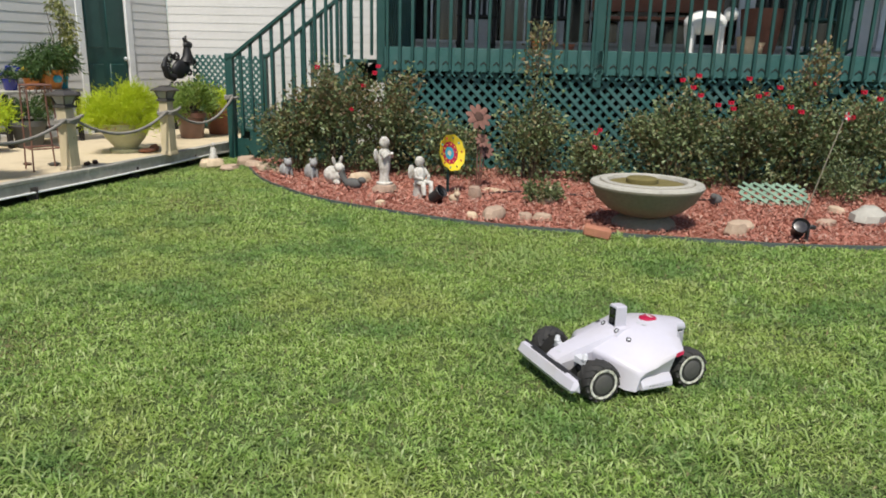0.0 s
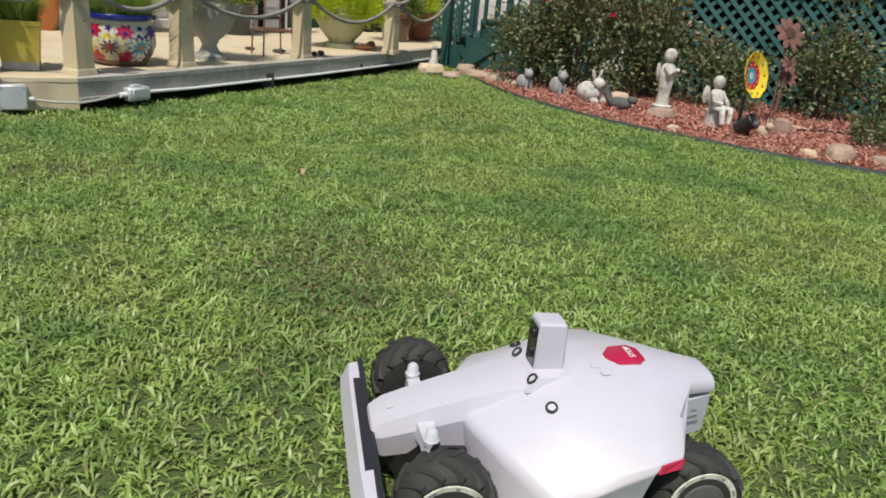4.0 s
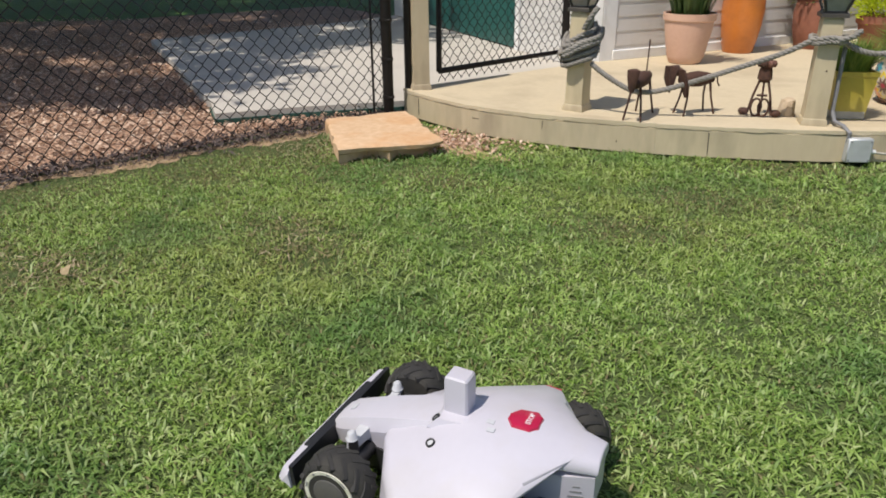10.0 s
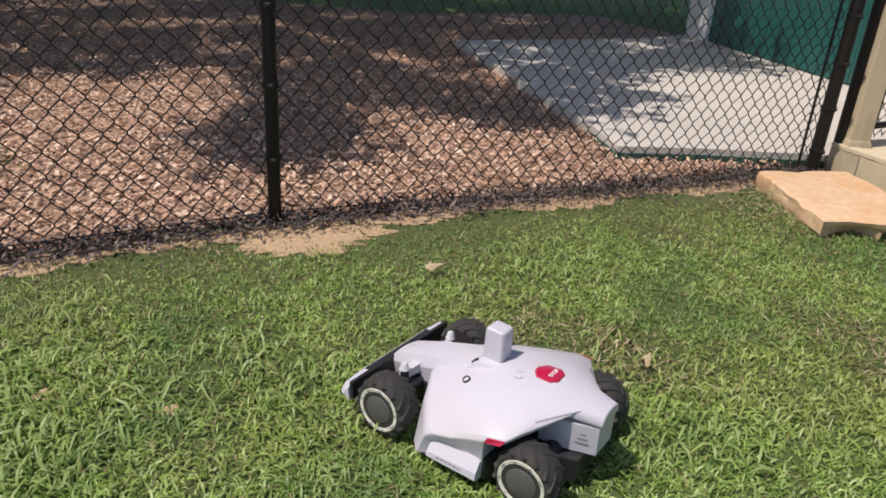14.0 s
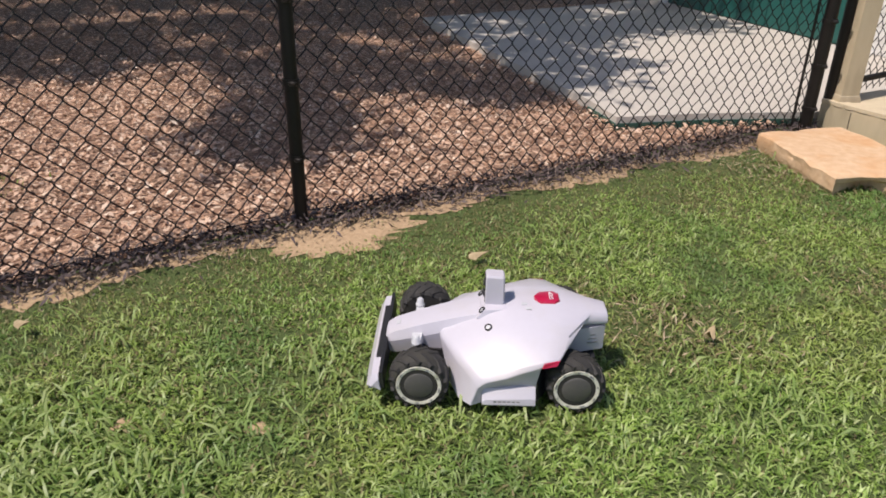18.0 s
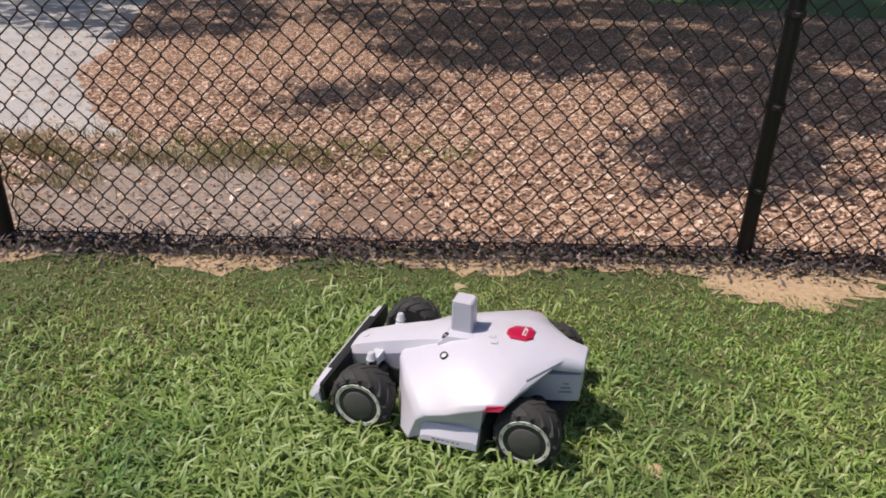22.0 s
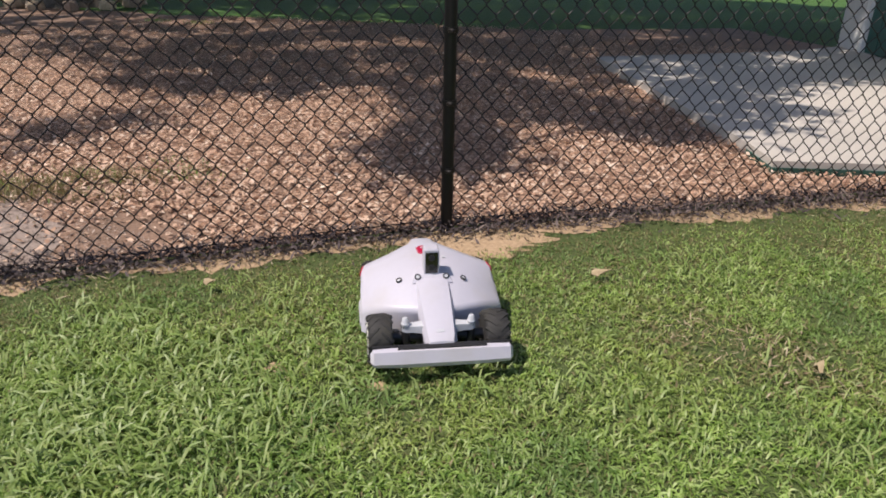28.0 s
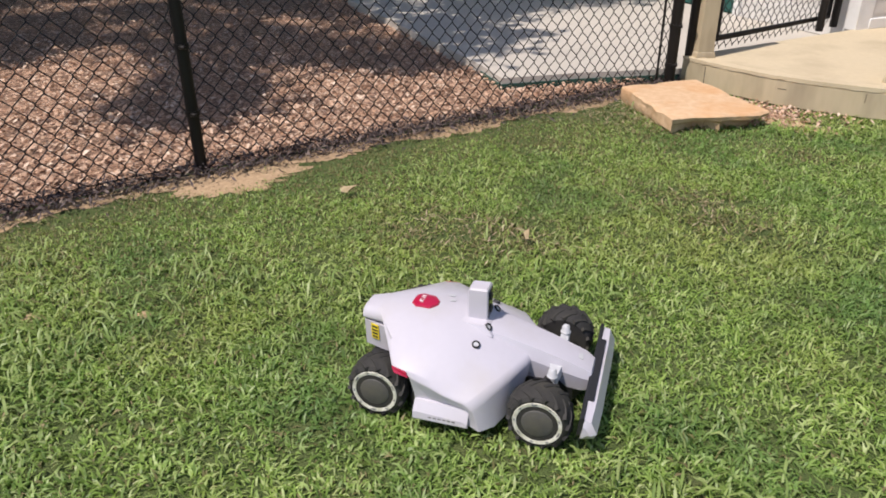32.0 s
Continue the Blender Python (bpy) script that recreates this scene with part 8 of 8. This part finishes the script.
for u, v, h, mt, lab in ((4.45, 1.3, 0.55, M_TERRA, "tall dark red pot on the porch"), (4.1, 0.55, 0.2, M_STONE, "small tan pot on the porch"), (4.22, 0.6, 0.14, M_STONE, "small tan pot on the porch"), (1.75, 0.5, 0.1, M_ORANGE, "low orange dish on the porch"), (2.1, 0.55, 0.08, M_TERRA, "low orange dish on the porch")):
    ob, zz, rr = pot("porch_pot", lab, on_porch(u, v), [(h * 0.28 + 0.02, 0), (h * 0.3 + 0.03, h * 0.1), (h * 0.38 + 0.03, h * 0.7), (h * 0.36 + 0.05, h)], mt, 18, "porch pots")

rock(7.12, 2.2, 0.19, 0.13, 0.15, M_URN, "large pale grey weathered stone in the mulch", 15, flat=0.55)
rock(6.72, 2.28, 0.11, 0.07, 0.05, M_STONE, "rough buff stone in the mulch", 10)
ob = rock(-0.80, 4.46, 0.05, 0.045, 0.10, M_STONE, "small rough tan stone on the deck", 20, "small_stone")
ob.matrix_world = pose(-0.80, 4.46, DECK_Z, rz=20)
tagged(ob, group="deck stones")


# ---- trees ----
def drop(x, y, h):
    """Where something at height h stands whose shade falls on (x, y)."""
    return (x + SUN_TO.x / SUN_TO.z * h, y + SUN_TO.y / SUN_TO.z * h)


# Ground outlines of shade; the crowns, out of view, are shaped to fill them.
SHADE = [(-13.6, -0.9), (-12.6, -0.1), (-12.4, 0.6), (-12.7, 1.0), (-11.45, 0.9), (-11.05, 1.1), (-11.1, 1.65), (-12.05, 2.7), (-11.5, 3.0), (-10.85, 3.45), (-8.9, 2.75), (-8.35, 2.95), (-7.9, 3.9), (-6.95, 4.0), (-6.45, 3.05), (-6.05, 2.68), (-5.78, 2.74), (-5.55, 3.05), (-5.95, 3.55), (-6.15, 3.9), (-5.6, 4.45), (-5.1, 4.4), (-4.7, 4.75), (-4.4, 5.6), (-5.0, 6.0), (-4.6, 7.5), (-3.7, 7.2), (-4.4, 9.0), (-5.2, 12.5), (-6.5, 19.5), (-15, 19.5), (-25, 15), (-26, -2.0), (-18, -3.0)]
SPRAY = [(-8.2, 1.55), (-8.9, 2.05), (-8.6, 2.6), (-7.75, 2.6), (-7.4, 2.25), (-7.8, 1.75)]
sx, sy = rng.uniform(-27, -3, 9400), rng.uniform(-3, 20, 9400)
tip = (sx > -7.2) & (sy < 4.9)
ok = inside(SHADE, sx, sy) & ((waves(sx, sy, 22, 5.0) < np.where((sx > -9.5) & (sy > 3.6) & (sy < 6), 0.60, 0.68)) | (sy > 7.5) | tip) & (rng.random(9400) < np.where(sx > -12, 0.95, np.where(sy > 9, 0.8, 0.5)))
ok |= inside(SPRAY, sx, sy) & (waves(sx, sy, 23, 5.0) < 0.58)
sx, sy = sx[ok], sy[ok]
# The second tree is added, hidden by the garage, only for its shade.
TREES = (((-17.6, 6.4), "large live oak with a broad dark crown beyond the fence", 0.42), ((-4.6, 14.3), "spreading shade tree behind the garage", 0.32))
owner = np.where(sx < -10.5 + rng.normal(0, 0.8, len(sx)), 0, 1)
for i, ((tx_, ty_), lab, rad) in enumerate(TREES):
    tree = thing("oak_tree", lab, "tree", (tx_, ty_, 0.0), group="shade trees")
    mine = owner == i
    px, py = sx[mine], sy[mine]
    mid = np.array([px.mean(), py.mean()])
    far = np.hypot(px - mid[0], py - mid[1]) / 8.0
    h = 6.2 + 2.6 * (1 - np.clip(far, 0, 1) ** 2) * rng.random(len(px)) - 1.2 * rng.random(len(px))
    cx_, cy_ = drop(px, py, h)
    ctr = np.stack([cx_ - tx_, cy_ - ty_, h], 1)
    per = 36
    k = np.repeat(np.arange(len(ctr)), per)
    c = ctr[k] + rng.normal(0, 1, (len(k), 3)) * np.array([0.17, 0.17, 0.16])
    d = rng.normal(0, 1, (len(k), 3)) * np.array([1, 1, 0.45])
    foliage("crown", sprigs(c, d, rng.uniform(0.07, 0.14, len(k)), np.full(len(k), 1.9), 200 + i), M_CROWN, tree, "dense crown of small dark green leaves")
    flare = [(rad * 1.7, -0.05), (rad * 1.25, 0.18), (rad * 1.03, 0.6), (rad * 0.95, 1.6), (rad * 0.92, 2.6), (rad * 0.8, 3.2)]
    rings = []
    for r, z in flare:
        rings.append([(r * (1 + 0.10 * math.sin(5 * t + z) + 0.05 * math.sin(9 * t)) * math.cos(t), r * (1 + 0.10 * math.sin(5 * t + z) + 0.05 * math.sin(9 * t)) * math.sin(t), z) for t in (2 * math.pi * q / 20 for q in range(20))])
    part("trunk", Geo().loft(rings), M_BARK, tree, "thick grey furrowed trunk", 60)
    lo = random.Random(40 + i)
    pick = lo.sample(range(len(ctr)), 16)
    for j in pick:
        e = Vector(ctr[j])
        s = Vector((lo.uniform(-0.15, 0.15), lo.uniform(-0.15, 0.15), 2.7))
        m1, m2 = s.lerp(e, 0.33) + Vector((0, 0, 1.3)), s.lerp(e, 0.7) + Vector((0, 0, 0.9))
        part("limb", Geo().tube([s, m1, m2, e], [rad * 0.5, rad * 0.3, rad * 0.17, 0.03], 8), M_BARK, tree)
for k in range(11):
    a = 2 * math.pi * k / 11
    rock(-17.6 + 1.15 * math.cos(a), 6.4 + 1.05 * math.sin(a), 0.19, 0.14, 0.16, M_STONE, "pale rough stone round the tree", 33 * k, "edging_stone")
# ---- motion of the mower: seconds, x, y, heading ----
TRACK = [
    (0, 3.311, 0.656, -183.5),
    (0.5, 3.054, 0.668, -183.2),
    (1, 2.808, 0.701, -183.6),
    (1.5, 2.549, 0.725, -184.0),
    (2, 2.262, 0.748, -183.5),
    (2.5, 1.987, 0.773, -184.2),
    (4.5, 0.769, 0.933, -187.0),
    (5, 0.557, 0.956, -187.3),
    (5.5, 0.325, 0.976, -186.8),
    (6, 0.090, 1.005, -186.4),
    (6.5, -0.134, 1.019, -188.4),
    (7, -0.372, 1.055, -188.1),
    (7.5, -0.605, 1.072, -186.7),
    (8, -0.826, 1.090, -188.4),
    (8.5, -1.069, 1.102, -190.0),
    (9, -1.310, 1.132, -189.8),
    (9.5, -1.590, 1.154, -191.1),
    (10, -1.863, 1.197, -189.0),
    (10.5, -2.089, 1.220, -187.8),
    (11, -2.315, 1.264, -185.7),
    (11.5, -2.550, 1.260, -184.8),
    (12, -2.804, 1.263, -185.8),
    (12.5, -3.062, 1.280, -185.8),
    (13, -3.338, 1.311, -184.6),
    (13.5, -3.564, 1.337, -186.5),
    (14, -3.790, 1.342, -186.0),
    (14.5, -4.027, 1.359, -186.7),
    (16.5, -4.379, 1.398, -175.7),
    (17, -4.262, 1.412, -168.8),
    (17.5, -4.147, 1.434, -161.2),
    (18, -4.085, 1.457, -156.8),
    (18.5, -4.169, 1.419, -149.5),
    (19, -4.286, 1.339, -142.0),
    (19.5, -4.438, 1.223, -137.6),
    (20, -4.601, 1.078, -138.6),
    (20.5, -4.707, 0.974, -136.4),
    (21, -4.789, 0.881, -137.9),
    (21.5, -4.890, 0.794, -138.6),
    (22, -4.979, 0.695, -139.0),
    (22.5, -4.987, 0.686, -136.4),
    (23, -4.931, 0.767, -131.1),
    (23.5, -4.870, 0.865, -124.4),
    (24, -4.824, 0.983, -117.6),
    (24.5, -4.779, 1.114, -105.9),
    (25, -4.765, 1.244, -95.1),
    (25.5, -4.760, 1.367, -84.7),
    (26, -4.783, 1.493, -77.2),
    (26.5, -4.813, 1.578, -72.3),
    (28.5, -4.586, 1.216, -33.8),
    (29, -4.468, 1.139, -27.7),
    (29.5, -4.344, 1.075, -19.7),
    (30, -4.215, 1.019, -10.8),
    (30.5, -4.075, 0.991, -4.1),
    (31, -3.877, 0.976, 0.9),
    (31.5, -3.651, 0.968, 2.0),
    (32, -3.432, 0.981, 3.5),
]


def glide(t):
    """Place and heading between the rows of TRACK."""
    k = max(i for i in range(len(TRACK) - 1) if TRACK[i][0] <= max(t, 0) + 1e-9)
    p = [TRACK[min(max(k + j, 0), len(TRACK) - 1)] for j in (-1, 0, 1, 2)]
    h = p[2][0] - p[1][0]
    s = min(max((t - p[1][0]) / h, 0), 1)
    out = []
    for c in (1, 2, 3):
        m0 = (p[2][c] - p[0][c]) / max(p[2][0] - p[0][0], 1e-6) * h
        m1 = (p[3][c] - p[1][c]) / max(p[3][0] - p[1][0], 1e-6) * h
        out.append((2 * s**3 - 3 * s**2 + 1) * p[1][c] + (s**3 - 2 * s**2 + s) * m0 + (3 * s**2 - 2 * s**3) * p[2][c] + (s**3 - s**2) * m1)
    return out


def motions():
    steps = [k / 10 for k in range(321)]
    poses = [glide(t) for t in steps]
    walk(robot, [(t, pose(x, y, 0.004, 0, 0, a)) for t, (x, y, a) in zip(steps, poses)][::2])
    for wheel, r in WHEELS:
        off = wheel.location.copy()
        turn, rows, last = 0.0, [], None
        for t, (x, y, a) in zip(steps, poses):
            c, s = math.cos(radians(a)), math.sin(radians(a))
            place = Vector((x + c * off.x - s * off.y, y + s * off.x + c * off.y))
            if last is not None:
                turn += (place - last).dot(Vector((c, s))) / r
            last = place
            rows.append((t, Matrix.Translation(off) @ Matrix.Rotation(turn, 4, "Y")))
        walk(wheel, rows)


motions()
